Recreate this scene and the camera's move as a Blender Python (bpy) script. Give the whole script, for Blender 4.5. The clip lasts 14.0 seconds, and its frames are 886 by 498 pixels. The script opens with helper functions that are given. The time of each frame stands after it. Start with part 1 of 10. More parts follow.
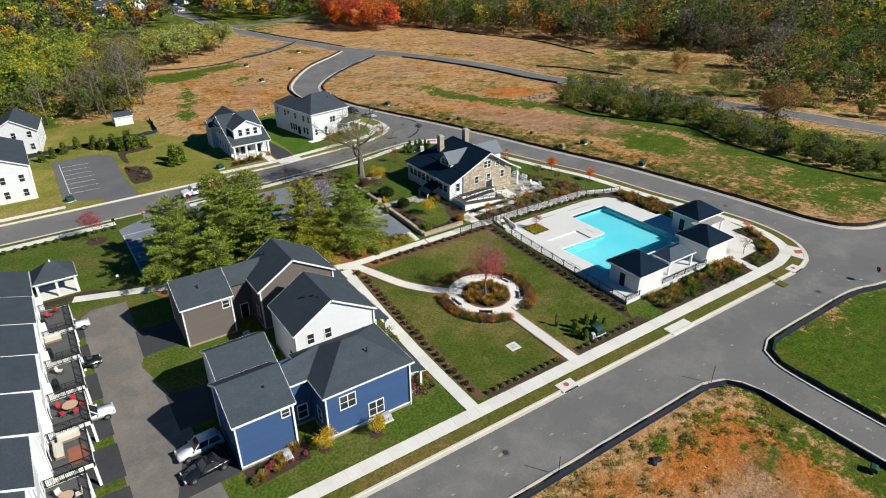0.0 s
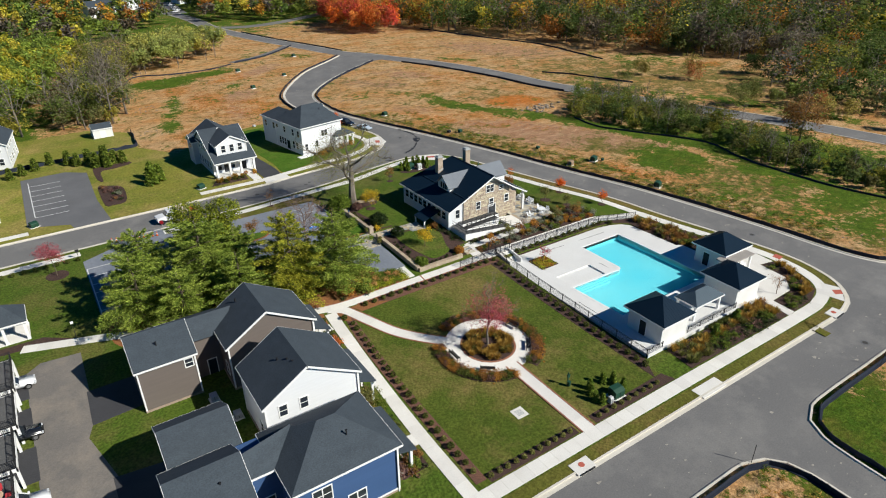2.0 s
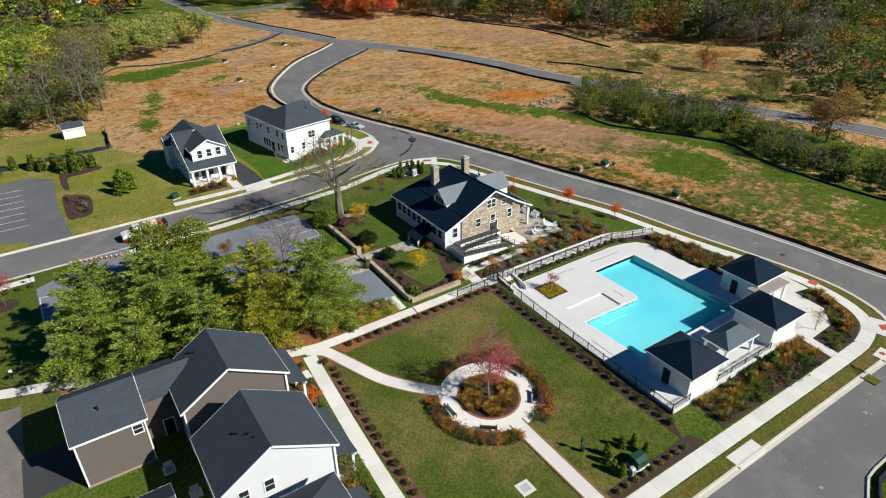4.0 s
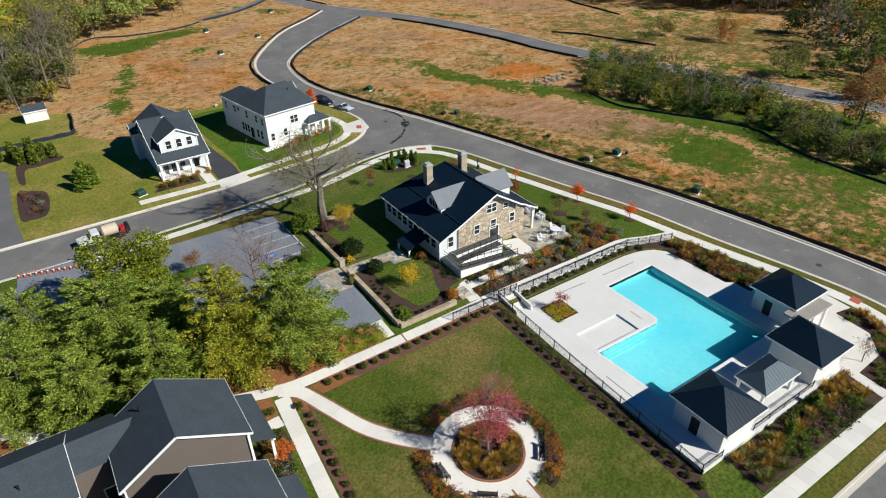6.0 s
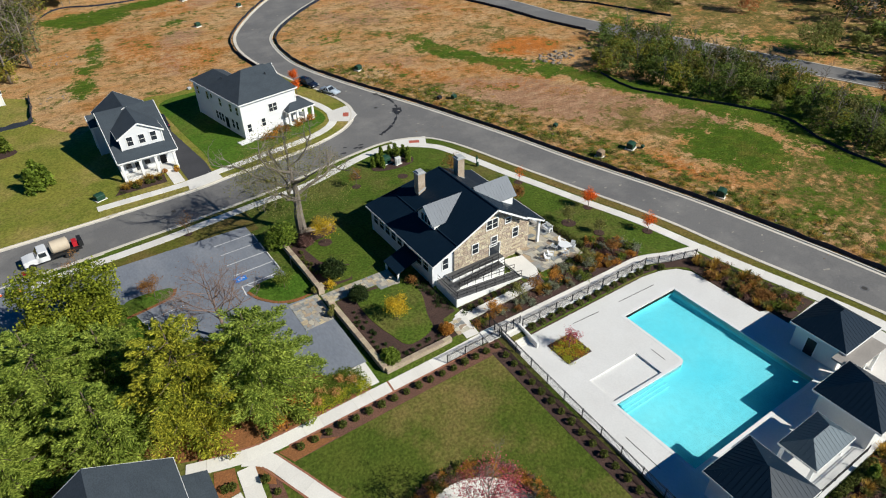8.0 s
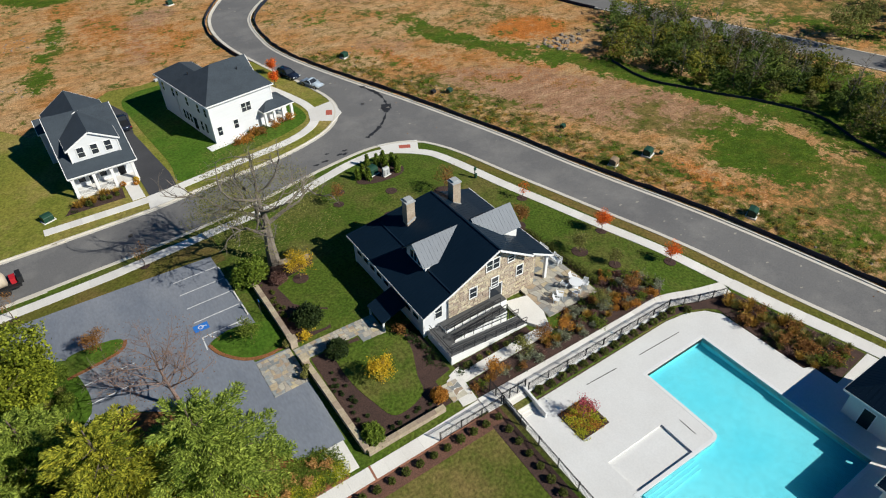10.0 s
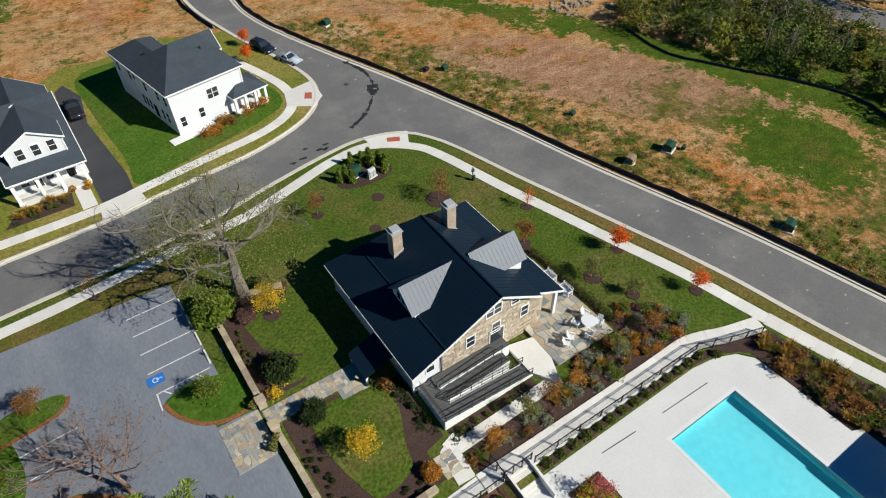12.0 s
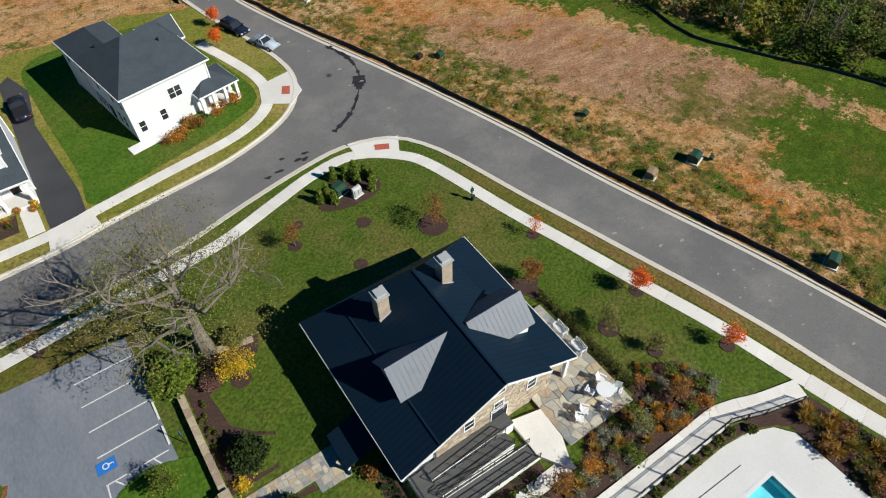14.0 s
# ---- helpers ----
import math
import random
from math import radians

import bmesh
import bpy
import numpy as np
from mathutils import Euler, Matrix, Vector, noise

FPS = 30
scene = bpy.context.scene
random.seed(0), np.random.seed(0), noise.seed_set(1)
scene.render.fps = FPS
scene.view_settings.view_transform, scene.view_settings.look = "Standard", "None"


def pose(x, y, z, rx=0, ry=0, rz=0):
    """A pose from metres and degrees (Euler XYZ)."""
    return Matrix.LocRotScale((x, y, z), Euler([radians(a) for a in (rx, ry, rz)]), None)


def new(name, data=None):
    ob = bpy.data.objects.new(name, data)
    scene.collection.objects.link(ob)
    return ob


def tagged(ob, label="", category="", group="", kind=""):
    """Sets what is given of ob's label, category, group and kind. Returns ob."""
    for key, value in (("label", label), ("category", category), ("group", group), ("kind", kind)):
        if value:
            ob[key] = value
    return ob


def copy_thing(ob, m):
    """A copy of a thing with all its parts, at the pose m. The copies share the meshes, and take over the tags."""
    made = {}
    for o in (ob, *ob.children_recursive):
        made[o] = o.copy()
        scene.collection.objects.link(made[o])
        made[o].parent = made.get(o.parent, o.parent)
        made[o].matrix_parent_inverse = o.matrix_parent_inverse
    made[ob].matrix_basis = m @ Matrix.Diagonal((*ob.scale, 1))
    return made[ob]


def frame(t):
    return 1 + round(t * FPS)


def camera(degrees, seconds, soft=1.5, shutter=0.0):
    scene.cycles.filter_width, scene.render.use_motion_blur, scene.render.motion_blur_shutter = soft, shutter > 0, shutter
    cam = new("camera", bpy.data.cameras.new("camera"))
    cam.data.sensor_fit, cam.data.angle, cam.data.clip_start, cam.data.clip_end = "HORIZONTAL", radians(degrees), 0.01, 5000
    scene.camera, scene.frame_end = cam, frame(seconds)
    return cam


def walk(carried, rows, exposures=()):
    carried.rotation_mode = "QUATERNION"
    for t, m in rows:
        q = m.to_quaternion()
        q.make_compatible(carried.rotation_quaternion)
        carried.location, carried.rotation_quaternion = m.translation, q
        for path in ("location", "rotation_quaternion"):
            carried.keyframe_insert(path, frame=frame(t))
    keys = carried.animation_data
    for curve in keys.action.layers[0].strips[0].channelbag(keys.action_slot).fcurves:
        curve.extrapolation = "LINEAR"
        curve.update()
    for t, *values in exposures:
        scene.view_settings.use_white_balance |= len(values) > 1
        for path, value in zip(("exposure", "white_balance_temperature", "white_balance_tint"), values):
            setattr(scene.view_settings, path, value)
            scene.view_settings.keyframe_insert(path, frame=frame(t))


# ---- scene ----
cam = camera(70.5, 14.0, 1.1)
METRES, EYE, TILT, LEAN, TURN = 90.24, 48.0, 0.0, 0.0, -33.8
ROWS = [
    (0.0, 0.0, 0.0, 0.0, -0.31, -27.58, 0.59),
    (0.5, 0.0025, 0.0339, 0.0012, -0.21, -27.57, 0.57),
    (1.0, 0.0048, 0.0675, 0.002, -0.13, -27.55, 0.56),
    (1.5, 0.0069, 0.1009, 0.0031, -0.07, -27.58, 0.56),
    (2.0, 0.009, 0.1333, 0.0038, -0.03, -27.76, 0.56),
    (2.5, 0.0112, 0.1669, 0.0051, 0.02, -28.04, 0.58),
    (3.0, 0.0132, 0.2011, 0.0058, 0.04, -28.3, 0.59),
    (5.5, 0.0248, 0.3743, 0.0095, 0.02, -31.81, 0.71),
    (6.0, 0.0267, 0.4095, 0.0099, -0.0, -32.69, 0.73),
    (6.5, 0.0288, 0.4449, 0.0107, -0.02, -33.59, 0.76),
    (7.0, 0.0311, 0.4805, 0.0114, -0.02, -34.47, 0.79),
    (7.5, 0.033, 0.5169, 0.0122, -0.06, -35.36, 0.8),
    (8.0, 0.0353, 0.5538, 0.0126, -0.07, -36.23, 0.83),
    (10.5, 0.0437, 0.7406, 0.0154, -0.36, -40.57, 0.88),
    (11.0, 0.0453, 0.7775, 0.0163, -0.42, -41.88, 0.89),
    (11.5, 0.0469, 0.8145, 0.0175, -0.49, -43.37, 0.89),
    (12.0, 0.0484, 0.8517, 0.0187, -0.57, -44.88, 0.86),
    (12.5, 0.0511, 0.8885, 0.019, -0.6, -46.3, 0.87),
    (13.0, 0.0522, 0.9253, 0.0206, -0.67, -47.75, 0.85),
    (13.5, 0.0534, 0.9618, 0.0216, -0.7, -49.14, 0.86),
    (14.0, 0.0539, 0.9982, 0.022, -0.75, -50.21, 0.83),
]
walk(cam, [(t, pose(0, 0, EYE, TILT, LEAN, TURN) @ pose(METRES * x, METRES * y, METRES * z, 90 + pitch, roll, yaw)) for t, x, y, z, yaw, pitch, roll in ROWS],
     exposures=[(0.0, 0.27), (6.0, 0.25), (11.0, 0.15), (14.0, 0.20)])

# ---------------------------------------------------------------- world, sun
SUN_DIR = Vector((0.55, -0.835, 0.0)).normalized()
SUN_ELEV = radians(36)
world = bpy.data.worlds.new("world")
scene.world = world
world.use_nodes = True
wn = world.node_tree.nodes
sky = wn.new("ShaderNodeTexSky")
sky.sky_type = "NISHITA"
sky.sun_disc = False
sky.sun_elevation = SUN_ELEV
sky.sun_rotation = math.atan2(SUN_DIR.x, SUN_DIR.y)
sky.air_density = 0.6
sky.ozone_density = 4.0
sky.dust_density = 0.0
wn["Background"].inputs["Strength"].default_value = 0.055
clear = wn.new("ShaderNodeHueSaturation")
clear.inputs["Saturation"].default_value = 2.4
world.node_tree.links.new(sky.outputs["Color"], clear.inputs["Color"])
world.node_tree.links.new(clear.outputs["Color"], wn["Background"].inputs["Color"])
sun = new("sun", bpy.data.lights.new("sun", "SUN"))
sun.data.energy = 5.0
sun.data.angle = radians(0.53)
sun.data.color = (0.99, 0.97, 0.885)
sun_way = Vector((SUN_DIR.x * math.cos(SUN_ELEV), SUN_DIR.y * math.cos(SUN_ELEV), math.sin(SUN_ELEV)))
sun.rotation_euler = sun_way.to_track_quat("Z", "Y").to_euler()

# ---------------------------------------------------------------- materials


def mat(name, colour, rough=0.8, colour2=None, scale=1.0, scale2=12.0, mix=0.5, bump=0.2, metal=0.0, fine=None,
        per_object=0.0, per_island=0.0, stretch=None, spec=0.3, bump_dist=0.02, patch=None, patch_scale=0.05):
    """A surface with two scales of variation: broad patches (colour to colour2) and fine grain."""
    m = bpy.data.materials.new(name)
    m.use_nodes = True
    nt = m.node_tree
    n, l = nt.nodes, nt.links
    b = n["Principled BSDF"]
    colour2 = colour2 or tuple(c * 0.75 for c in colour)
    tc = n.new("ShaderNodeTexCoord")
    vec = tc.outputs["Object"]
    if stretch:
        mp = n.new("ShaderNodeMapping")
        mp.inputs["Scale"].default_value = stretch
        l.new(vec, mp.inputs["Vector"])
        vec = mp.outputs["Vector"]
    n1 = n.new("ShaderNodeTexNoise")
    n1.inputs["Scale"].default_value = scale
    n1.inputs["Detail"].default_value = 6
    n1.inputs["Roughness"].default_value = 0.6
    l.new(vec, n1.inputs["Vector"])
    ramp = n.new("ShaderNodeMapRange")
    ramp.inputs["From Min"].default_value = 0.5 - 0.22
    ramp.inputs["From Max"].default_value = 0.5 + 0.22
    l.new(n1.outputs["Fac"], ramp.inputs["Value"])
    mx = n.new("ShaderNodeMix")
    mx.data_type = "RGBA"
    mx.inputs["A"].default_value = (*colour, 1)
    mx.inputs["B"].default_value = (*[a + (b_ - a) * min(1, mix * 2) for a, b_ in zip(colour, colour2)], 1)
    l.new(ramp.outputs["Result"], mx.inputs["Factor"])
    out = mx.outputs["Result"]
    if patch:
        n3 = n.new("ShaderNodeTexNoise")
        n3.inputs["Scale"].default_value = patch_scale
        n3.inputs["Detail"].default_value = 8
        n3.inputs["Roughness"].default_value = 0.72
        l.new(vec, n3.inputs["Vector"])
        r3_ = n.new("ShaderNodeMapRange")
        r3_.inputs["From Min"].default_value = 0.47
        r3_.inputs["From Max"].default_value = 0.66
        l.new(n3.outputs["Fac"], r3_.inputs["Value"])
        mx3 = n.new("ShaderNodeMix")
        mx3.data_type = "RGBA"
        mx3.inputs["B"].default_value = (*patch, 1)
        l.new(out, mx3.inputs["A"])
        l.new(r3_.outputs["Result"], mx3.inputs["Factor"])
        out = mx3.outputs["Result"]
    n2 = n.new("ShaderNodeTexNoise")
    n2.inputs["Scale"].default_value = scale2
    n2.inputs["Detail"].default_value = 4
    l.new(vec, n2.inputs["Vector"])
    amount = 0.35 if fine is None else fine
    mr = n.new("ShaderNodeMapRange")
    mr.inputs["From Min"].default_value = 0.25
    mr.inputs["From Max"].default_value = 0.75
    mr.inputs["To Min"].default_value = 1 - amount
    mr.inputs["To Max"].default_value = 1 + amount
    l.new(n2.outputs["Fac"], mr.inputs["Value"])
    hsv = n.new("ShaderNodeHueSaturation")
    l.new(out, hsv.inputs["Color"])
    value = mr.outputs["Result"]
    if per_object or per_island:
        src = n.new("ShaderNodeObjectInfo").outputs["Random"] if per_object else n.new("ShaderNodeNewGeometry").outputs["Random Per Island"]
        r2 = n.new("ShaderNodeMapRange")
        k = per_object or per_island
        r2.inputs["To Min"].default_value = 1 - k
        r2.inputs["To Max"].default_value = 1 + k
        l.new(src, r2.inputs["Value"])
        mul = n.new("ShaderNodeMath")
        mul.operation = "MULTIPLY"
        l.new(value, mul.inputs[0])
        l.new(r2.outputs["Result"], mul.inputs[1])
        value = mul.outputs[0]
        r3 = n.new("ShaderNodeMapRange")
        r3.inputs["To Min"].default_value = 0.5 - 0.04 * min(1, k * 2)
        r3.inputs["To Max"].default_value = 0.5 + 0.04 * min(1, k * 2)
        l.new(src, r3.inputs["Value"])
        l.new(r3.outputs["Result"], hsv.inputs["Hue"])
    l.new(value, hsv.inputs["Value"])
    l.new(hsv.outputs["Color"], b.inputs["Base Color"])
    b.inputs["Roughness"].default_value = rough
    b.inputs["Metallic"].default_value = metal
    b.inputs["Specular IOR Level"].default_value = spec
    if bump:
        bp = n.new("ShaderNodeBump")
        bp.inputs["Strength"].default_value = bump
        bp.inputs["Distance"].default_value = bump_dist
        l.new(n2.outputs["Fac"], bp.inputs["Height"])
        l.new(bp.outputs["Normal"], b.inputs["Normal"])
    return m


def leaf_mat(name, colour, colour2, vary=0.35):
    """Leaves: each leaf cluster has its own shade; some light passes through."""
    m = bpy.data.materials.new(name)
    m.use_nodes = True
    n, l = m.node_tree.nodes, m.node_tree.links
    b = n["Principled BSDF"]
    g = n.new("ShaderNodeNewGeometry")
    tc = n.new("ShaderNodeTexCoord")
    n1 = n.new("ShaderNodeTexNoise")
    n1.inputs["Scale"].default_value = 0.45
    n1.inputs["Detail"].default_value = 3
    l.new(tc.outputs["Object"], n1.inputs["Vector"])
    add = n.new("ShaderNodeMath")
    add.operation = "MULTIPLY_ADD"
    l.new(g.outputs["Random Per Island"], add.inputs[0])
    add.inputs[1].default_value = 0.5
    l.new(n1.outputs["Fac"], add.inputs[2])
    mr = n.new("ShaderNodeMapRange")
    mr.inputs["From Min"].default_value = 0.42
    mr.inputs["From Max"].default_value = 1.05
    l.new(add.outputs[0], mr.inputs["Value"])
    mx = n.new("ShaderNodeMix")
    mx.data_type = "RGBA"
    mx.inputs["A"].default_value = (*colour, 1)
    mx.inputs["B"].default_value = (*colour2, 1)
    l.new(mr.outputs["Result"], mx.inputs["Factor"])
    hsv = n.new("ShaderNodeHueSaturation")
    l.new(mx.outputs["Result"], hsv.inputs["Color"])
    v = n.new("ShaderNodeMapRange")
    v.inputs["To Min"].default_value = 1 - vary
    v.inputs["To Max"].default_value = 1 + vary
    l.new(g.outputs["Random Per Island"], v.inputs["Value"])
    l.new(v.outputs["Result"], hsv.inputs["Value"])
    l.new(hsv.outputs["Color"], b.inputs["Base Color"])
    b.inputs["Roughness"].default_value = 0.7
    b.inputs["Specular IOR Level"].default_value = 0.15
    tr = n.new("ShaderNodeBsdfTranslucent")
    l.new(hsv.outputs["Color"], tr.inputs["Color"])
    ms = n.new("ShaderNodeMixShader")
    ms.inputs[0].default_value = 0.35
    l.new(b.outputs[0], ms.inputs[1])
    l.new(tr.outputs[0], ms.inputs[2])
    l.new(ms.outputs[0], n["Material Output"].inputs["Surface"])
    return m


def wood_leaf_mat(name):
    """Leaves of the distant woods, tinted tree by tree."""
    m = leaf_mat(name, (0.1, 0.1, 0.1), (0.1, 0.1, 0.1), 0.4)
    n, l = m.node_tree.nodes, m.node_tree.links
    at = n.new("ShaderNodeVertexColor")
    at.layer_name = "tint"
    hsv = [k for k in n if k.type == "HUE_SAT"][0]
    l.new(at.outputs["Color"], hsv.inputs["Color"])
    return m


def ground_mat():
    """Bare orange earth, dry straw and green grass, mixed by a cover layer and noise."""
    m = bpy.data.materials.new("open_ground")
    m.use_nodes = True
    n, l = m.node_tree.nodes, m.node_tree.links
    b = n["Principled BSDF"]
    tc = n.new("ShaderNodeTexCoord")

    def noise_at(scale, detail=6, rough=0.6, stretch=None):
        k = n.new("ShaderNodeTexNoise")
        k.inputs["Scale"].default_value = scale
        k.inputs["Detail"].default_value = detail
        k.inputs["Roughness"].default_value = rough
        if stretch:
            mp = n.new("ShaderNodeMapping")
            mp.inputs["Scale"].default_value = stretch
            mp.inputs["Rotation"].default_value = (0, 0, radians(20))
            l.new(tc.outputs["Object"], mp.inputs["Vector"])
            l.new(mp.outputs["Vector"], k.inputs["Vector"])
        else:
            l.new(tc.outputs["Object"], k.inputs["Vector"])
        return k.outputs["Fac"]

    def remap(src, a, c, lo=0.0, hi=1.0):
        k = n.new("ShaderNodeMapRange")
        for key, val in (("From Min", a), ("From Max", c), ("To Min", lo), ("To Max", hi)):
            k.inputs[key].default_value = val
        l.new(src, k.inputs["Value"])
        return k.outputs["Result"]

    def mixc(f, a, c):
        k = n.new("ShaderNodeMix")
        k.data_type = "RGBA"
        l.new(f, k.inputs["Factor"])
        for key, val in (("A", a), ("B", c)):
            if isinstance(val, tuple):
                k.inputs[key].default_value = (*val, 1)
            else:
                l.new(val, k.inputs[key])
        return k.outputs["Result"]

    def math2(op, a, c):
        k = n.new("ShaderNodeMath")
        k.operation = op
        for i, v in enumerate((a, c)):
            if isinstance(v, (int, float)):
                k.inputs[i].default_value = v
            else:
                l.new(v, k.inputs[i])
        return k.outputs[0]

    def layer(name):
        at = n.new("ShaderNodeAttribute")
        at.attribute_name = name
        return at.outputs["Fac"]

    wob = remap(noise_at(0.16, 8, 0.75), 0.3, 0.7, -0.46, 0.46)
    wob2 = remap(noise_at(0.9, 8, 0.8), 0.3, 0.7, -0.42, 0.42)
    wob3 = math2("ADD", wob, wob2)
    soil = mixc(remap(noise_at(0.07, 6, 0.7, (1, 2.2, 1)), 0.38, 0.6), SOIL_A, SOIL_B)
    soil = mixc(remap(noise_at(0.45, 8, 0.75), 0.5, 0.64), soil, SOIL_C)
    pale = mixc(remap(noise_at(0.3, 8, 0.8, (0.6, 1.6, 1)), 0.42, 0.62), PALE_A, PALE_B)
    pale = mixc(remap(noise_at(0.4, 8, 0.8, (0.5, 1.5, 1)), 0.55, 0.7), pale, PALE_C)
    soil = mixc(remap(math2("ADD", layer("pale"), wob), 0.35, 0.6), soil, pale)
    soil = mixc(remap(math2("ADD", layer("rich"), wob3), 0.42, 0.75), soil, SOIL_D)
    straw = mixc(remap(noise_at(0.8, 7, 0.75), 0.38, 0.62), STRAW_A, STRAW_B)
    grass = mixc(remap(noise_at(0.6, 7, 0.75), 0.38, 0.62), GRASS_A, GRASS_B)
    grass = mixc(remap(noise_at(0.14, 6, 0.7), 0.52, 0.7), grass, GRASS_C)
    c2 = math2("ADD", layer("green"), wob3)
    dry = math2("ADD", layer("dry"), wob3)
    col = mixc(remap(dry, 0.36, 0.56), soil, straw)
    col = mixc(remap(c2, 0.40, 0.56), col, grass)
    fine = math2("MULTIPLY", remap(noise_at(3.2, 7, 0.8), 0.28, 0.72, 0.35, 1.6), remap(noise_at(0.55, 8, 0.8, (1, 1.7, 1)), 0.3, 0.7, 0.62, 1.4))
    hsv = n.new("ShaderNodeHueSaturation")
    l.new(col, hsv.inputs["Color"])
    l.new(fine, hsv.inputs["Value"])
    l.new(hsv.outputs["Color"], b.inputs["Base Color"])
    b.inputs["Roughness"].default_value = 0.95
    b.inputs["Specular IOR Level"].default_value = 0.1
    bp = n.new("ShaderNodeBump")
    bp.inputs["Strength"].default_value = 0.9
    bp.inputs["Distance"].default_value = 0.3
    l.new(noise_at(1.6, 8, 0.75), bp.inputs["Height"])
    l.new(bp.outputs["Normal"], b.inputs["Normal"])
    return m


SOIL_A, SOIL_B, SOIL_C, SOIL_D = (0.44, 0.21, 0.072), (0.50, 0.32, 0.16), (0.17, 0.115, 0.034), (0.46, 0.155, 0.032)
PALE_A, PALE_B, PALE_C = (0.41, 0.245, 0.145), (0.31, 0.16, 0.085), (0.50, 0.36, 0.20)
STRAW_A, STRAW_B = (0.25, 0.175, 0.060), (0.088, 0.092, 0.018)
GRASS_A, GRASS_B, GRASS_C = (0.050, 0.098, 0.008), (0.088, 0.130, 0.012), (0.135, 0.118, 0.022)

M = {}
M["ground"] = ground_mat()
M["asphalt"] = mat("asphalt", (0.170, 0.165, 0.160), 0.85, (0.138, 0.135, 0.134), 0.07, 6.0, 0.5, 0.15, fine=0.14, patch=(0.21, 0.202, 0.192), patch_scale=0.16)
M["alley"] = mat("old_asphalt", (0.185, 0.168, 0.152), 0.88, (0.14, 0.13, 0.122), 0.14, 6.0, 0.5, 0.15, fine=0.14, patch=(0.23, 0.2, 0.17), patch_scale=0.2)
M["lot"] = mat("parking_asphalt", (0.205, 0.225, 0.262), 0.8, (0.158, 0.176, 0.212), 0.3, 5.0, 0.5, 0.1, fine=0.12, stretch=(1, 0.4, 1), patch=(0.235, 0.25, 0.28), patch_scale=0.12)
M["lot_dark"] = mat("dark_parking_asphalt", (0.15, 0.15, 0.155), 0.85, (0.115, 0.115, 0.12), 0.2, 5.0, 0.5, 0.1, fine=0.12)
M["drive"] = mat("new_asphalt", (0.045, 0.045, 0.05), 0.8, (0.06, 0.06, 0.065), 0.3, 8.0, 0.5, 0.15, fine=0.15)
M["concrete"] = mat("concrete", (0.74, 0.715, 0.67), 0.85, (0.67, 0.64, 0.59), 0.5, 8.0, 0.5, 0.1, fine=0.08, per_object=0.06)
M["kerb"] = mat("kerb_concrete", (0.64, 0.60, 0.53), 0.85, (0.56, 0.51, 0.43), 0.4, 8.0, 0.5, 0.1, fine=0.1)
M["deck"] = mat("pool_concrete", (0.71, 0.705, 0.69), 0.8, (0.65, 0.64, 0.62), 0.25, 6.0, 0.5, 0.05, fine=0.05)
M["coping"] = mat("pool_coping", (0.76, 0.76, 0.75), 0.7, (0.70, 0.70, 0.69), 0.5, 8.0, 0.5, 0.05, fine=0.05)
M["grass"] = mat("lawn", (0.054, 0.098, 0.011), 0.95, (0.084, 0.118, 0.017), 0.4, 3.5, 0.5, 0.8, fine=0.5, spec=0.1, bump_dist=0.12, patch=(0.135, 0.120, 0.035), patch_scale=0.09)
M["grass_park"] = mat("park_lawn", (0.054, 0.086, 0.011), 0.95, (0.092, 0.110, 0.018), 0.22, 3.5, 0.5, 0.8, fine=0.42, spec=0.1, bump_dist=0.12, patch=(0.185, 0.140, 0.048), patch_scale=0.075)
M["grass_dry"] = mat("dry_lawn", (0.125, 0.155, 0.022), 0.95, (0.225, 0.205, 0.040), 0.16, 3.0, 0.5, 0.7, fine=0.42, spec=0.1, bump_dist=0.1, patch=(0.30, 0.225, 0.075), patch_scale=0.07)
M["grass_rich"] = mat("rich_lawn", (0.048, 0.112, 0.010), 0.95, (0.080, 0.142, 0.016), 0.3, 3.0, 0.5, 0.7, fine=0.4, spec=0.1, bump_dist=0.1, patch=(0.10, 0.122, 0.022), patch_scale=0.12)
M["grass_verge"] = mat("verge_grass", (0.085, 0.098, 0.014), 0.95, (0.135, 0.120, 0.028), 0.22, 3.5, 0.5, 0.8, fine=0.42, spec=0.1, bump_dist=0.1, patch=(0.19, 0.125, 0.045), patch_scale=0.06)
M["mulch"] = mat("mulch", (0.075, 0.042, 0.033), 0.95, (0.05, 0.03, 0.025), 0.8, 9.0, 0.5, 0.8, fine=0.5, bump_dist=0.06)
M["straw_mulch"] = mat("pine_straw", (0.28, 0.11, 0.04), 0.95, (0.2, 0.09, 0.035), 0.6, 7.0, 0.5, 0.6, fine=0.4, bump_dist=0.05)
M["mulch_red"] = mat("reddish_mulch", (0.165, 0.080, 0.052), 0.95, (0.115, 0.058, 0.042), 0.5, 9.0, 0.5, 0.8, fine=0.45, bump_dist=0.06)
M["edging"] = mat("brick_edging", (0.33, 0.14, 0.085), 0.9, (0.25, 0.11, 0.07), 0.9, 12.0, 0.5, 0.3, fine=0.3)
M["shingle"] = mat("shingles", (0.052, 0.066, 0.080), 0.85, (0.040, 0.051, 0.063), 0.5, 7.0, 0.5, 0.35, fine=0.25, stretch=(1, 1, 3))
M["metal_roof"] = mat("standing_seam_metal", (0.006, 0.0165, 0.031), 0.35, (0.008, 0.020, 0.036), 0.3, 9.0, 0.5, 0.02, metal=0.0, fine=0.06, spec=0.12)
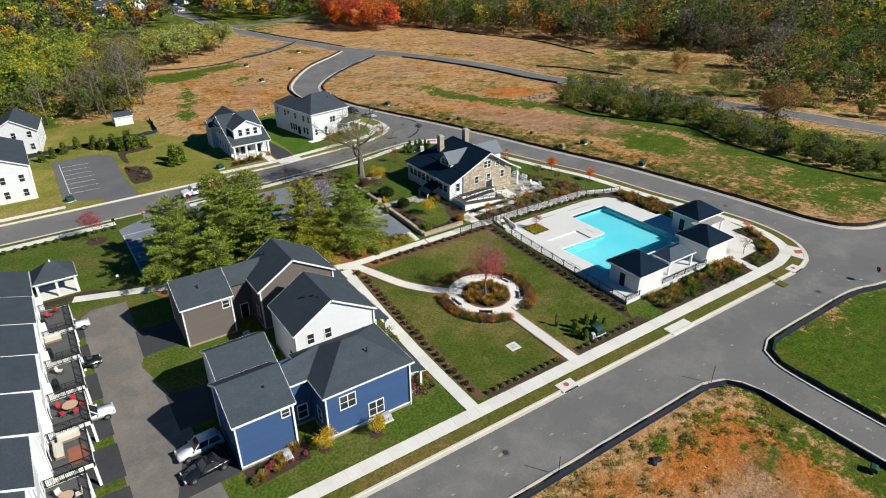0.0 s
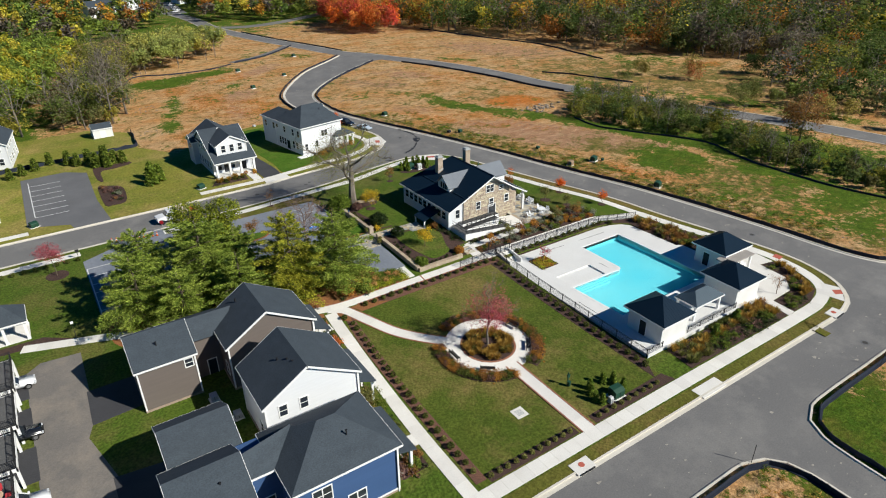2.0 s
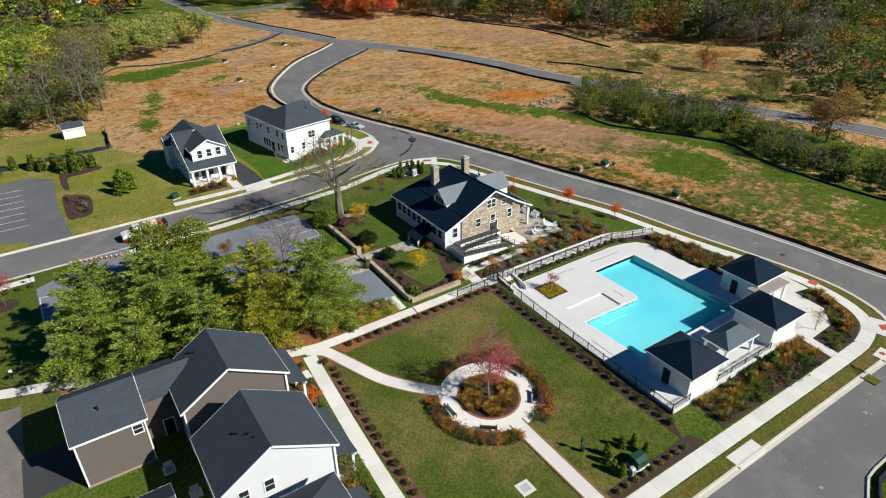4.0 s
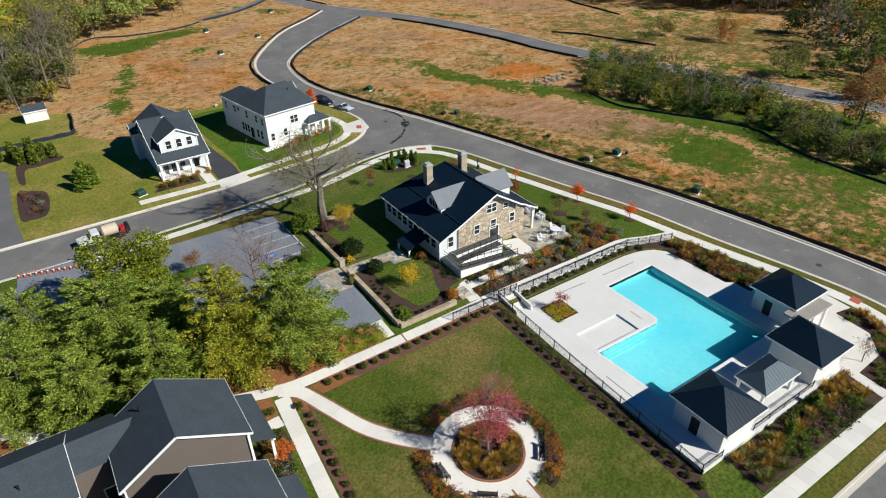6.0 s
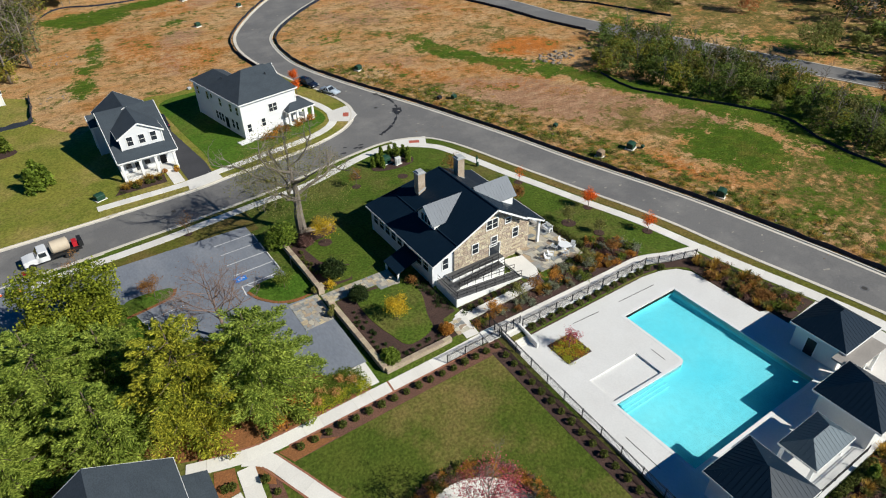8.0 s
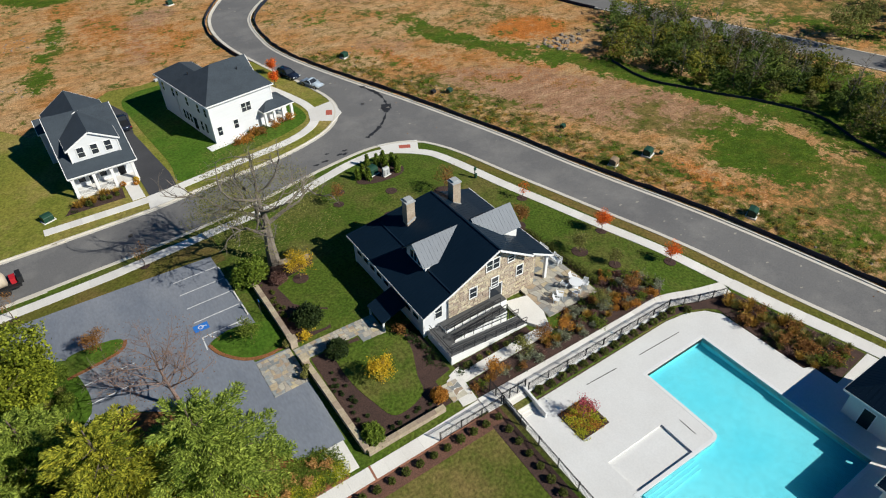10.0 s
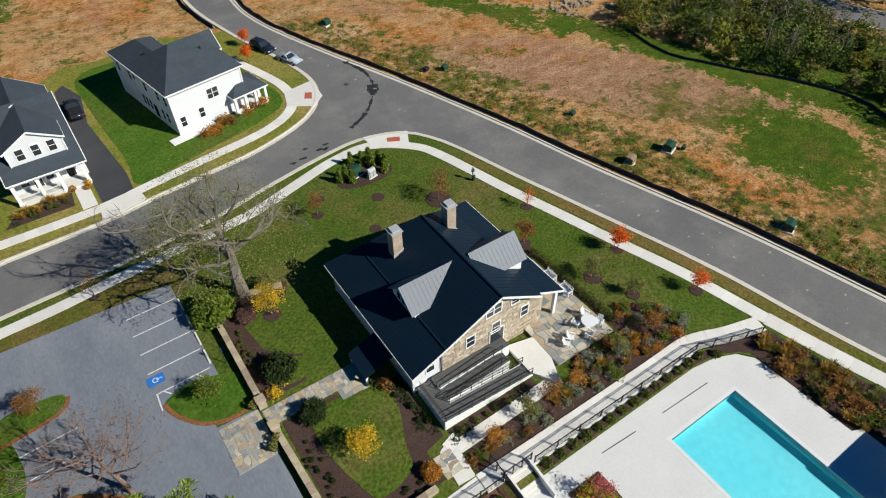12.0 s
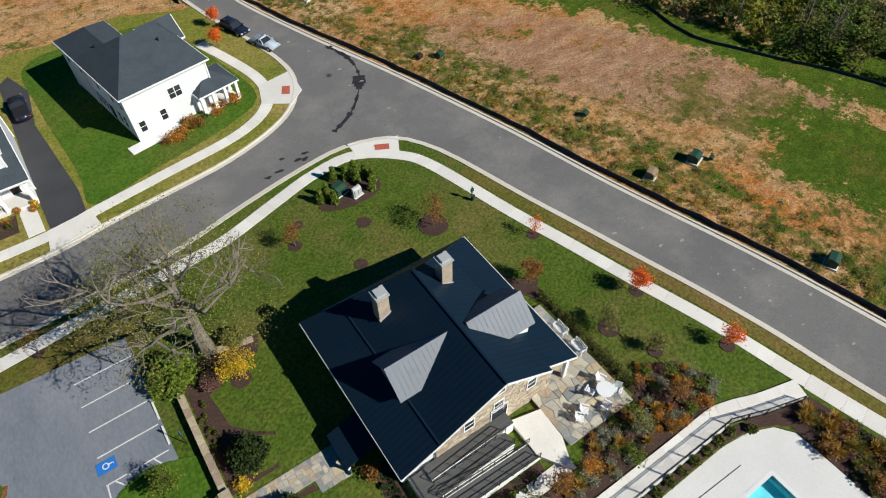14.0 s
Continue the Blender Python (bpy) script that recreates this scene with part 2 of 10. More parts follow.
# steel blue paints in the sky reflected by the canopy's sunny side
M["canopy_roof_lit"] = mat("sky_lit_canopy_metal", (0.052, 0.082, 0.108), 0.5, (0.044, 0.070, 0.092), 0.4, 9.0, 0.5, 0.02, metal=0.1, fine=0.06, spec=0.4)
# sun glare of the south dormer slopes, put into a paler base colour
M["dormer_roof_lit"] = mat("sunlit_dormer_metal", (0.15, 0.17, 0.195), 0.6, (0.125, 0.14, 0.165), 0.5, 9.0, 0.5, 0.02, metal=0.1, fine=0.06, spec=0.5)
M["blue"] = mat("blue_siding", (0.045, 0.095, 0.215), 0.7, (0.04, 0.085, 0.195), 0.6, 14.0, 0.5, 0.15, fine=0.06, stretch=(0.4, 0.4, 6))
M["brown"] = mat("brown_siding", (0.15, 0.125, 0.11), 0.75, (0.135, 0.112, 0.10), 0.6, 14.0, 0.5, 0.15, fine=0.06, stretch=(0.4, 0.4, 6))
M["white"] = mat("white_siding", (0.70, 0.71, 0.72), 0.7, (0.65, 0.66, 0.67), 0.6, 14.0, 0.5, 0.12, fine=0.04, stretch=(0.4, 0.4, 6))
M["grey"] = mat("pale_grey_siding", (0.60, 0.62, 0.64), 0.7, (0.55, 0.57, 0.59), 0.6, 14.0, 0.5, 0.12, fine=0.04, stretch=(0.4, 0.4, 6))
M["trim"] = mat("white_trim", (0.82, 0.82, 0.80), 0.6, (0.76, 0.76, 0.74), 2.0, 20.0, 0.5, 0.03, fine=0.03)
M["pane"] = mat("window_glass", (0.03, 0.036, 0.045), 0.06, (0.022, 0.027, 0.034), 0.7, 3.0, 0.5, 0.0, fine=0.05, spec=0.6)
M["black"] = mat("black_metal", (0.016, 0.017, 0.018), 0.5, (0.022, 0.022, 0.024), 2.0, 20.0, 0.5, 0.05, fine=0.1)
M["fabric"] = mat("black_silt_fabric", (0.012, 0.017, 0.030), 0.75, (0.020, 0.027, 0.045), 0.6, 5.0, 0.5, 0.4, fine=0.3, bump_dist=0.05)
M["bark"] = mat("bark", (0.17, 0.13, 0.095), 0.95, (0.10, 0.075, 0.055), 2.0, 14.0, 0.5, 0.7, fine=0.3, stretch=(1, 1, 0.3))
M["bark_pale"] = mat("pale_bark", (0.30, 0.25, 0.20), 0.95, (0.2, 0.165, 0.13), 2.0, 14.0, 0.5, 0.7, fine=0.3, stretch=(1, 1, 0.3))
M["stucco"] = mat("pale_stucco", (0.74, 0.73, 0.70), 0.85, (0.68, 0.665, 0.63), 0.7, 10.0, 0.5, 0.15, fine=0.06)
M["pool_shell"] = mat("pool_plaster", (0.34, 0.72, 0.76), 0.6, (0.14, 0.62, 0.74), 0.06, 2.0, 0.5, 0.02, fine=0.08)
M["paint"] = mat("road_paint", (0.75, 0.75, 0.74), 0.7, (0.6, 0.6, 0.6), 1.5, 12.0, 0.5, 0.05, fine=0.12)
M["blue_paint"] = mat("blue_road_paint", (0.02, 0.19, 0.62), 0.7, (0.03, 0.17, 0.55), 1.5, 12.0, 0.5, 0.05, fine=0.1)
M["brick"] = mat("brick_veneer", (0.36, 0.28, 0.21), 0.85, (0.28, 0.21, 0.16), 1.5, 9.0, 0.5, 0.3, fine=0.25)
M["stone"] = mat("fieldstone", (0.44, 0.36, 0.265), 0.85, (0.33, 0.25, 0.17), 1.0, 6.0, 0.5, 0.4, fine=0.2, per_object=0.2, per_island=0.0)
M["stone_wall"] = mat("sandstone_masonry", (0.50, 0.42, 0.32), 0.85, (0.38, 0.30, 0.21), 1.3, 5.0, 0.5, 0.5, fine=0.25, per_island=0.28)
M["mortar"] = mat("mortar", (0.36, 0.33, 0.29), 0.9, (0.29, 0.26, 0.23), 1.0, 9.0, 0.5, 0.2, fine=0.15)
M["composite"] = mat("charcoal_decking", (0.105, 0.105, 0.105), 0.8, (0.08, 0.08, 0.082), 0.8, 8.0, 0.5, 0.1, fine=0.12, stretch=(0.3, 4, 1))
M["grey_metal"] = mat("grey_cabinet_paint", (0.42, 0.43, 0.43), 0.5, (0.37, 0.38, 0.38), 1.0, 9.0, 0.5, 0.03, fine=0.06)

# ---------------------------------------------------------------- mesh helpers


def sstep(v):
    v = min(1.0, max(0.0, v))
    return v * v * (3 - 2 * v)


def H(x, y):
    """Height of the land."""
    return (0.7 * sstep((y - 45) / 40) + 1.4 * math.exp(-((x - 50) / 26) ** 2 - ((y - 97) / 20) ** 2)
            + 0.5 * math.exp(-((x - 82) / 16) ** 2 - ((y - 84) / 8) ** 2))


def part(name, bm, material, parent=None, label=""):
    """Link a bmesh as one mesh object, under parent if given."""
    me = bpy.data.meshes.new(name)
    bm.to_mesh(me)
    bm.free()
    if material:
        me.materials.append(material)
    ob = new(name, me)
    if parent:
        ob.parent = parent
    if label:
        ob["label"] = label
    return ob


def shared(name, me, parent, m=None):
    """One more object on a mesh that exists already."""
    ob = new(name, me)
    ob.parent = parent
    if m is not None:
        ob.matrix_basis = m
    return ob


def empty(name, m=None, label="", category="", group="", kind=""):
    ob = new(name)
    ob.empty_display_size = 0.5
    if m is not None:
        ob.matrix_basis = m
    return tagged(ob, label, category, group, kind)


def box(bm, x0, y0, z0, x1, y1, z1):
    v = [bm.verts.new(p) for p in ((x0, y0, z0), (x1, y0, z0), (x1, y1, z0), (x0, y1, z0),
                                   (x0, y0, z1), (x1, y0, z1), (x1, y1, z1), (x0, y1, z1))]
    for f in ((3, 2, 1, 0), (4, 5, 6, 7), (0, 1, 5, 4), (1, 2, 6, 5), (2, 3, 7, 6), (3, 0, 4, 7)):
        bm.faces.new([v[i] for i in f])
    return v


def obox(bm, a, b, width, height, up=None):
    """A bar from a to b."""
    a, b = Vector(a), Vector(b)
    d = (b - a).normalized()
    up = Vector(up) if up is not None else (Vector((0, 0, 1)) if abs(d.z) < 0.95 else Vector((1, 0, 0)))
    s = d.cross(up).normalized() * width / 2
    u = s.cross(d).normalized() * height / 2
    v = [bm.verts.new(p) for p in (a - s - u, a + s - u, a + s + u, a - s + u, b - s - u, b + s - u, b + s + u, b - s + u)]
    for f in ((0, 1, 2, 3), (7, 6, 5, 4), (4, 5, 1, 0), (5, 6, 2, 1), (6, 7, 3, 2), (7, 4, 0, 3)):
        bm.faces.new([v[i] for i in f])


def bars(name, runs, width, height, material, parent, label=""):
    """Bars from a to b, each an object of its own."""
    for a, b in runs:
        bm = bmesh.new()
        obox(bm, a, b, width, height)
        part(name, bm, material, parent, label)


def prism(bm, poly, way):
    """A solid from a flat 3D polygon pushed along way."""
    way = Vector(way)
    a = [bm.verts.new(p) for p in poly]
    b = [bm.verts.new(Vector(p) + way) for p in poly]
    n = len(a)
    bm.faces.new(list(reversed(a)))
    bm.faces.new(b)
    for i in range(n):
        bm.faces.new((a[i], a[(i + 1) % n], b[(i + 1) % n], b[i]))
    return a, b


def tube(bm, pts, radii, sides=6):
    """A tapered round limb along pts."""
    rings = []
    pts = [Vector(p) for p in pts]
    for i, p in enumerate(pts):
        d = (pts[min(i + 1, len(pts) - 1)] - pts[max(i - 1, 0)]).normalized()
        s = d.orthogonal().normalized()
        t = d.cross(s)
        rings.append([bm.verts.new(p + (s * math.cos(a) + t * math.sin(a)) * radii[i])
                      for a in (2 * math.pi * k / sides for k in range(sides))])
    for r0, r1 in zip(rings, rings[1:]):
        for k in range(sides):
            bm.faces.new((r0[k], r0[(k + 1) % sides], r1[(k + 1) % sides], r1[k]))
    bm.faces.new(list(reversed(rings[0])))
    bm.faces.new(rings[-1])


def smooth(pts, step=2.0, closed=False):
    """Catmull-Rom through pts."""
    p = [Vector((a, b)) for a, b in pts]
    out = []
    n = len(p)
    for i in range(n if closed else n - 1):
        p0, p1, p2, p3 = ((p[(i - 1) % n], p[i], p[(i + 1) % n], p[(i + 2) % n]) if closed else
                          (p[max(i - 1, 0)], p[i], p[i + 1], p[min(i + 2, n - 1)]))
        k = max(1, min(40, round((p2 - p1).length / step)))
        for j in range(k):
            t = j / k
            q = 0.5 * (2 * p1 + (p2 - p0) * t + (2 * p0 - 5 * p1 + 4 * p2 - p3) * t * t + (3 * p1 - p0 - 3 * p2 + p3) * t ** 3)
            out.append((q.x, q.y))
    if not closed:
        out.append(tuple(p[-1]))
    return out


def offset(line, d):
    """The line moved d to its left."""
    out = []
    for i, (x, y) in enumerate(line):
        a, b = line[max(i - 1, 0)], line[min(i + 1, len(line) - 1)]
        t = Vector((b[0] - a[0], b[1] - a[1]))
        t.normalize()
        out.append((x - t.y * d, y + t.x * d))
    return out


def drape(name, poly, lift, material, parent=None, thick=0.0, grid=4.0, label="", kind="", category="", flat=None, holes=()):
    """A sheet over the land with that outline; thick gives it sides."""
    bm = bmesh.new()
    edges = []
    for loop in (poly, *holes):
        vs = [bm.verts.new((x, y, 0)) for x, y in loop]
        edges += [bm.edges.new((vs[i], vs[(i + 1) % len(vs)])) for i in range(len(vs))]
    if holes:
        bmesh.ops.triangle_fill(bm, edges=edges, use_beauty=True)
    else:
        f = bm.faces.new(vs)
        f.normal_update()
        bmesh.ops.triangulate(bm, faces=[f])
    for f in bm.faces:
        f.normal_update()
        if f.normal.z < 0:
            f.normal_flip()
    if flat is None:
        xs, ys = [p[0] for p in poly], [p[1] for p in poly]
        for axis, lo, hi in ((0, max(min(xs), -120), min(max(xs), 260)), (1, max(min(ys), -60), min(max(ys), 300))):
            k = math.floor(lo / grid) + 1
            while k * grid < hi:
                co, no = [0, 0, 0], [0, 0, 0]
                co[axis], no[axis] = k * grid, 1
                bmesh.ops.bisect_plane(bm, geom=bm.verts[:] + bm.edges[:] + bm.faces[:], dist=1e-4, plane_co=co, plane_no=no)
                k += 1
    for v in bm.verts:
        v.co.z = lift + (H(v.co.x, v.co.y) if flat is None else flat)
    if thick:
        edges = [e for e in bm.edges if e.is_boundary]
        r = bmesh.ops.extrude_edge_only(bm, edges=edges)
        for v in [g for g in r["geom"] if isinstance(g, bmesh.types.BMVert)]:
            v.co.z -= thick
        bmesh.ops.recalc_face_normals(bm, faces=bm.faces[:])
    ob = part(name, bm, material, parent, label)
    return tagged(ob, "", category, "", kind)


def ribbon(name, line, d0, d1, lift, material, parent=None, thick=0.15, label="", kind="", category="", flat=None):
    """A strip along a line, from d0 to d1 to its left, with sides."""
    a, b = offset(line, d0), offset(line, d1)
    bm = bmesh.new()
    rows = []
    for p, q in zip(a, b):
        zp, zq = (H(*p), H(*q)) if flat is None else (flat, flat)
        rows.append([bm.verts.new(c) for c in ((*p, zp + lift - thick), (*p, zp + lift), (*q, zq + lift), (*q, zq + lift - thick))])
    for r, s in zip(rows, rows[1:]):
        for i in range(3):
            bm.faces.new((r[i], s[i], s[i + 1], r[i + 1]))
    bm.faces.new(rows[0])
    bm.faces.new(list(reversed(rows[-1])))
    bmesh.ops.recalc_face_normals(bm, faces=bm.faces[:])
    ob = part(name, bm, material, parent, label)
    return tagged(ob, "", category, "", kind)


def slabs(name, line, d0, d1, lift, material, pitch=1.5, gap=0.014, label="", category="pavement"):
    """A path of concrete slabs with joints; returns the bed that carries them."""
    base = ribbon(name, line, d0 + 0.01, d1 - 0.01, lift - 0.02, M["concrete"], None, 0.12, label, "structure", category)
    pts = [Vector(p) for p in line]
    run, marks = 0.0, [0.0]
    for p, q in zip(pts, pts[1:]):
        run += (q - p).length
        marks.append(run)

    def at(s):
        for i in range(len(marks) - 1):
            if s <= marks[i + 1] or i == len(marks) - 2:
                k = (s - marks[i]) / max(1e-6, marks[i + 1] - marks[i])
                return pts[i].lerp(pts[i + 1], k)

    count = max(1, round(run / pitch))
    step = run / count
    for i in range(count):
        ends = [tuple(at(i * step + gap / 2)), tuple(at((i + 0.5) * step)), tuple(at((i + 1) * step - gap / 2))]
        ribbon("slab", ends, d0, d1, lift, material, base, 0.1)
    return base


def circle(cx, cy, r, n=40, a0=0.0, a1=360.0):
    return [(cx + r * math.cos(radians(a0 + (a1 - a0) * i / n)), cy + r * math.sin(radians(a0 + (a1 - a0) * i / n))) for i in range(n + (a1 - a0 < 360))]


# ---------------------------------------------------------------- ground and roads
KERB_IN = smooth([(-160, 117.2), (12, 119), (26.6, 119.3), (33, 119.6), (39.5, 119.9), (46.6, 120.6), (54.4, 121.6), (62.5, 123.7), (70, 125.3), (76, 125.9),
                  (81.3, 124.3), (84, 121), (85.8, 116.5), (88.2, 107.5), (90.4, 100), (93.2, 90), (94.5, 85), (95.8, 80), (96.9, 75), (98.1, 70),
                  (99.8, 63.5), (101.3, 57), (101.9, 52.5), (101.6, 48.3), (99.8, 43.6), (95.8, 40.2), (91, 39.3), (86, 39.2), (60, 39.2), (-160, 39.2)], 2.0)
KERB_N = smooth([(-160, 126.4), (13, 128.3), (33, 128.6), (44, 129), (50, 130), (56.6, 130.8), (64, 131.9), (71, 134.4), (75, 137.6),
                 (77.2, 142), (77.5, 147), (76, 155), (73.5, 165), (71.2, 180), (72.2, 192.9), (77.4, 204.7), (91.5, 224.2), (106.6, 237.6), (115.5, 246)], 2.0)
KERB_FAR = smooth([(190, 30), (135, 37.5), (119, 39.4), (113.5, 41.8), (111.3, 45), (110, 50), (108.4, 61), (105.2, 75.4), (101.5, 90), (97.5, 104),
                   (94.2, 117.5), (89, 135.2), (83.2, 152.5), (79.2, 167), (78.5, 178), (81, 191.8), (89, 203), (100, 213.5), (113, 223.6), (121, 229.5)], 2.0)
KERB_S = [(-160, 31), (-100, 31), (-50, 31)] + smooth([(-20, 31), (-10, 31), (0, 31), (10, 31), (20, 31), (30, 31), (40, 31), (50, 31), (54, 31), (57, 30.9), (59.4, 30), (60.8, 28.4), (61.4, 26.2), (61.5, 22), (61.5, 14), (61.5, 6), (61.5, -8), (61.5, -40)], 2.0)
KERB_SE = smooth([(66.5, -40), (66.5, -15), (66.4, 5), (66.4, 18), (66.6, 25), (67.1, 28.2), (68.4, 30.4), (71, 31.6), (75, 31.8), (82, 31.8), (92, 31.6), (99, 29.9), (120, 27), (190, 20)], 2.0)
FAR_ROAD = smooth([(60, 640), (92, 420), (95, 350), (103, 305), (112, 272), (118, 250), (127, 233), (136, 214), (142, 196), (146, 178), (148, 162),
                   (152, 148), (159, 125), (166, 104), (172, 85), (178, 64), (200, 10)], 4.0)
TRACK = smooth([(107, 280), (96, 269), (86, 262), (76, 258)], 3.0)
CROSS_ROAD = smooth([(95, 352), (115, 345), (150, 360), (210, 400)], 4.0)

# what covers the open land, in patches: x, y, half length, half width, turn, amount
GREEN = [(74, 25.5, 10, 8, 0, 1.0), (122, 91.5, 10.5, 8.5, 100, 1.0), (122, 71, 17, 10, 70, 0.40), (131, 54, 18, 13, 0, 0.7), (46, 237, 12, 8, 0, 1.0), (62, 243, 13, 5, 20, 1.0),
         (43, 206, 10, 2.4, 80, 0.85), (38, 187, 12, 3.6, 80, 0.7), (64, 218, 10, 5, 60, 0.5), (93, 184, 7, 5, 0, 0.5), (109, 170, 9, 3.5, 115, 0.55),
         (205, 172, 24, 16, -40, 0.42), (106, 325, 20, 12, 90, 0.5), (88, 19, 24, 12.5, 0, 1.0), (118, 22, 26, 14, 0, 1.0), (59, 16, 15, 4, 90, 0.75),
         (50, 27, 10, 3, 0, 0.55), (45, 18, 5, 3, 20, 0.4), (160, 52, 22, 18, 0, 0.8), (150, 92, 52, 13, 97, 1.0), (166, 140, 30, 4, 105, 0.6),
         (30, 28.6, 30, 1.6, 0, 0.5), (150, 210, 14, 4, 120, 0.5), (99, 262, 26, 4, 120, 0.5), (84, 262, 12, 5, 40, 0.5), (102, 112, 44, 5, 106, 0.36), (114, 66, 30, 5, 104, 0.42), (182, 98, 40, 5, 106, 0.6)]
VERGE = smooth([(108, 164), (112, 153), (117, 144), (124.5, 132), (127.5, 123), (130.5, 112), (134.5, 101), (136.5, 92), (134.5, 80), (134.5, 68), (137, 56)], 3.0)
GREEN += [(x, y, 4.2, 3.6, 0, 0.9) for x, y in VERGE]
PALE = [(62, 205, 10, 7, 60, 0.7), (56, 188, 12, 5, 80, 0.6), (80, 238, 14, 5, 40, 0.7), (98, 160, 14, 6, -60, 0.5), (120, 200, 18, 7, -60, 0.6), (113.5, 121, 27, 9.5, -58, 1.0), (38, 14, 17, 10, 10, 0.9), (176, 216, 40, 15, 110, 0.6), (124, 101, 9, 4, -20, 0.8), (104, 195, 16, 7, -50, 0.6), (52, 212, 10, 5, 70, 0.5)]
RICH = [(47, 24, 11, 4, 8, 0.85), (54, 17, 9, 4, 60, 0.75), (38, 25, 8, 3, 0, 0.6), (106, 98, 40, 9, 106, 0.42), (112, 140, 26, 12, -58, 0.38), (125, 75, 6, 3, 20, 0.7), (128, 66, 5, 2.5, 0, 0.7), (120, 60, 6, 3, 50, 0.6), (140, 50, 5, 3, 0, 0.7), (52, 205, 16, 8, 80, 0.55), (68, 232, 12, 6, 30, 0.5), (127, 151, 9, 7, -20, 1.0), (110, 90, 12, 4, 105, 0.85), (107, 72, 12, 3, 105, 0.6), (47, 222, 9, 6, 60, 0.5), (60, 192, 15, 12, 70, 0.5), (52, 26, 8, 3, 10, 0.7), (55, 12, 8, 4, 70, 0.6),
        (215, 150, 10, 6, 0, 0.9), (200, 127, 18, 5, 20, 0.6), (98, 150, 14, 5, -60, 0.5), (32, 20, 6, 4, 0, 0.5), (134, 62, 5, 3, 0, 0.7), (116, 63, 6, 3, 30, 0.6), (130, 185, 16, 7, -60, 0.4), (40, 170, 10, 5, 90, 0.5)]
DRY = [(128, 62, 26, 18, 100, 0.5), (121, 94, 22, 9, 100, 0.62), (124, 74, 18, 12, 90, 0.6), (100, 118, 44, 5.5, 106, 0.5), (113, 70, 34, 6, 104, 0.5), (190, 140, 60, 34, 110, 0.5), (118, 72, 16, 10, 90, 0.3), (100, 190, 40, 16, 110, 0.2), (50, 205, 40, 18, 85, 0.12), (40, 10, 22, 14, 0, 0.22), (125, 165, 12, 10, 0, 0.3)]


def layer_at(patches, x, y):
    c = 0.0
    for px, py, rx, ry, turn, amount in patches:
        if abs(x - px) + abs(y - py) > 3 * max(rx, ry):
            continue
        a = radians(turn)
        u = ((x - px) * math.cos(a) + (y - py) * math.sin(a)) / rx
        v = ((y - py) * math.cos(a) - (x - px) * math.sin(a)) / ry
        c = max(c, amount * math.exp(-(u * u + v * v) ** 2 * 0.9))
    return c


def cover(x, y):
    """Grass cover: far land is grassy all over."""
    far = max(sstep((22 - x) / 20), sstep((y - 300) / 60), sstep((x - 225) / 40), sstep((-10 - y) / 20), sstep((x - 150) / 20) * sstep((70 - y) / 20))
    return max(0.75 * far, layer_at(GREEN, x, y), 0.13)


def ground():
    xs = sorted(set([-3000, -2000, -1200, -800, -500, -350, -250, -200] + list(range(-160, 0, 8)) + list(range(0, 232, 3)) + list(range(232, 281, 6)) + [300, 330, 370, 420, 500, 650, 900, 1400, 2200, 3000]))
    ys = sorted(set([-3000, -1500, -700, -350, -200, -120] + list(range(-80, 0, 8)) + list(range(0, 280, 3)) + list(range(280, 321, 5)) + [330, 345, 360, 380, 410, 450, 500, 600, 800, 1200, 2000, 3000]))
    nx = len(xs)
    verts = [(x, y, H(x, y) - 0.05 - (2.0 if 62 < x < 90 and 50 < y < 77 else 0.0)) for y in ys for x in xs]
    faces = [(j * nx + i, j * nx + i + 1, (j + 1) * nx + i + 1, (j + 1) * nx + i) for j in range(len(ys) - 1) for i in range(nx - 1)]
    me = bpy.data.meshes.new("ground")
    me.from_pydata(verts, [], faces)
    for layer, value in (("green", cover), ("pale", lambda x, y: layer_at(PALE, x, y)), ("rich", lambda x, y: 0.12 + 0.9 * layer_at(RICH, x, y)), ("dry", lambda x, y: 0.19 + 0.75 * layer_at(DRY, x, y))):
        at = me.attributes.new(layer, "FLOAT", "POINT")
        at.data.foreach_set("value", [value(x, y) for x, y, z in verts])
    me.materials.append(M["ground"])
    return tagged(new("ground", me), "bare orange construction earth with patches of straw and grass", "ground", "", "structure")


ground()
road_outline = KERB_IN[:0] + [(-160, 31)] + KERB_S[1:] + KERB_SE + list(KERB_FAR) + list(reversed(KERB_N)) + KERB_IN
drape("road", road_outline, 0.0, M["asphalt"], label="worn grey asphalt street with patched areas", kind="structure", category="road")
ribbon("road_far", FAR_ROAD, -3.6, 3.6, 0.02, M["asphalt"], None, 0.1, "grey asphalt road winding through bare building plots", "structure", "road")
drape("road_junction", [(106, 235), (114.5, 245), (120.5, 253), (128, 243), (133, 231), (127, 228.5), (120, 229), (113, 223.4)], 0.008, M["asphalt"], None, 0.1, label="grey asphalt mouth of the side street", kind="structure", category="road")
for d, run in ((-3.8, [p for p in FAR_ROAD if p[1] > 256]), (-3.8, [p for p in FAR_ROAD if p[1] < 227]), (3.55, FAR_ROAD)):
    ribbon("kerb_road", run, d, d + 0.3, 0.1, M["kerb"], None, 0.2, "pale concrete kerb of the far road", "structure", "kerb")
ribbon("road_track", TRACK, -1.6, 1.6, 0.03, M["asphalt"], None, 0.1, "narrow asphalt spur between bare plots", "structure", "road")
ribbon("road_cross", CROSS_ROAD, -3.5, 3.5, 0.035, M["asphalt"], None, 0.1, "grey asphalt road at the edge of the woods", "structure", "road")


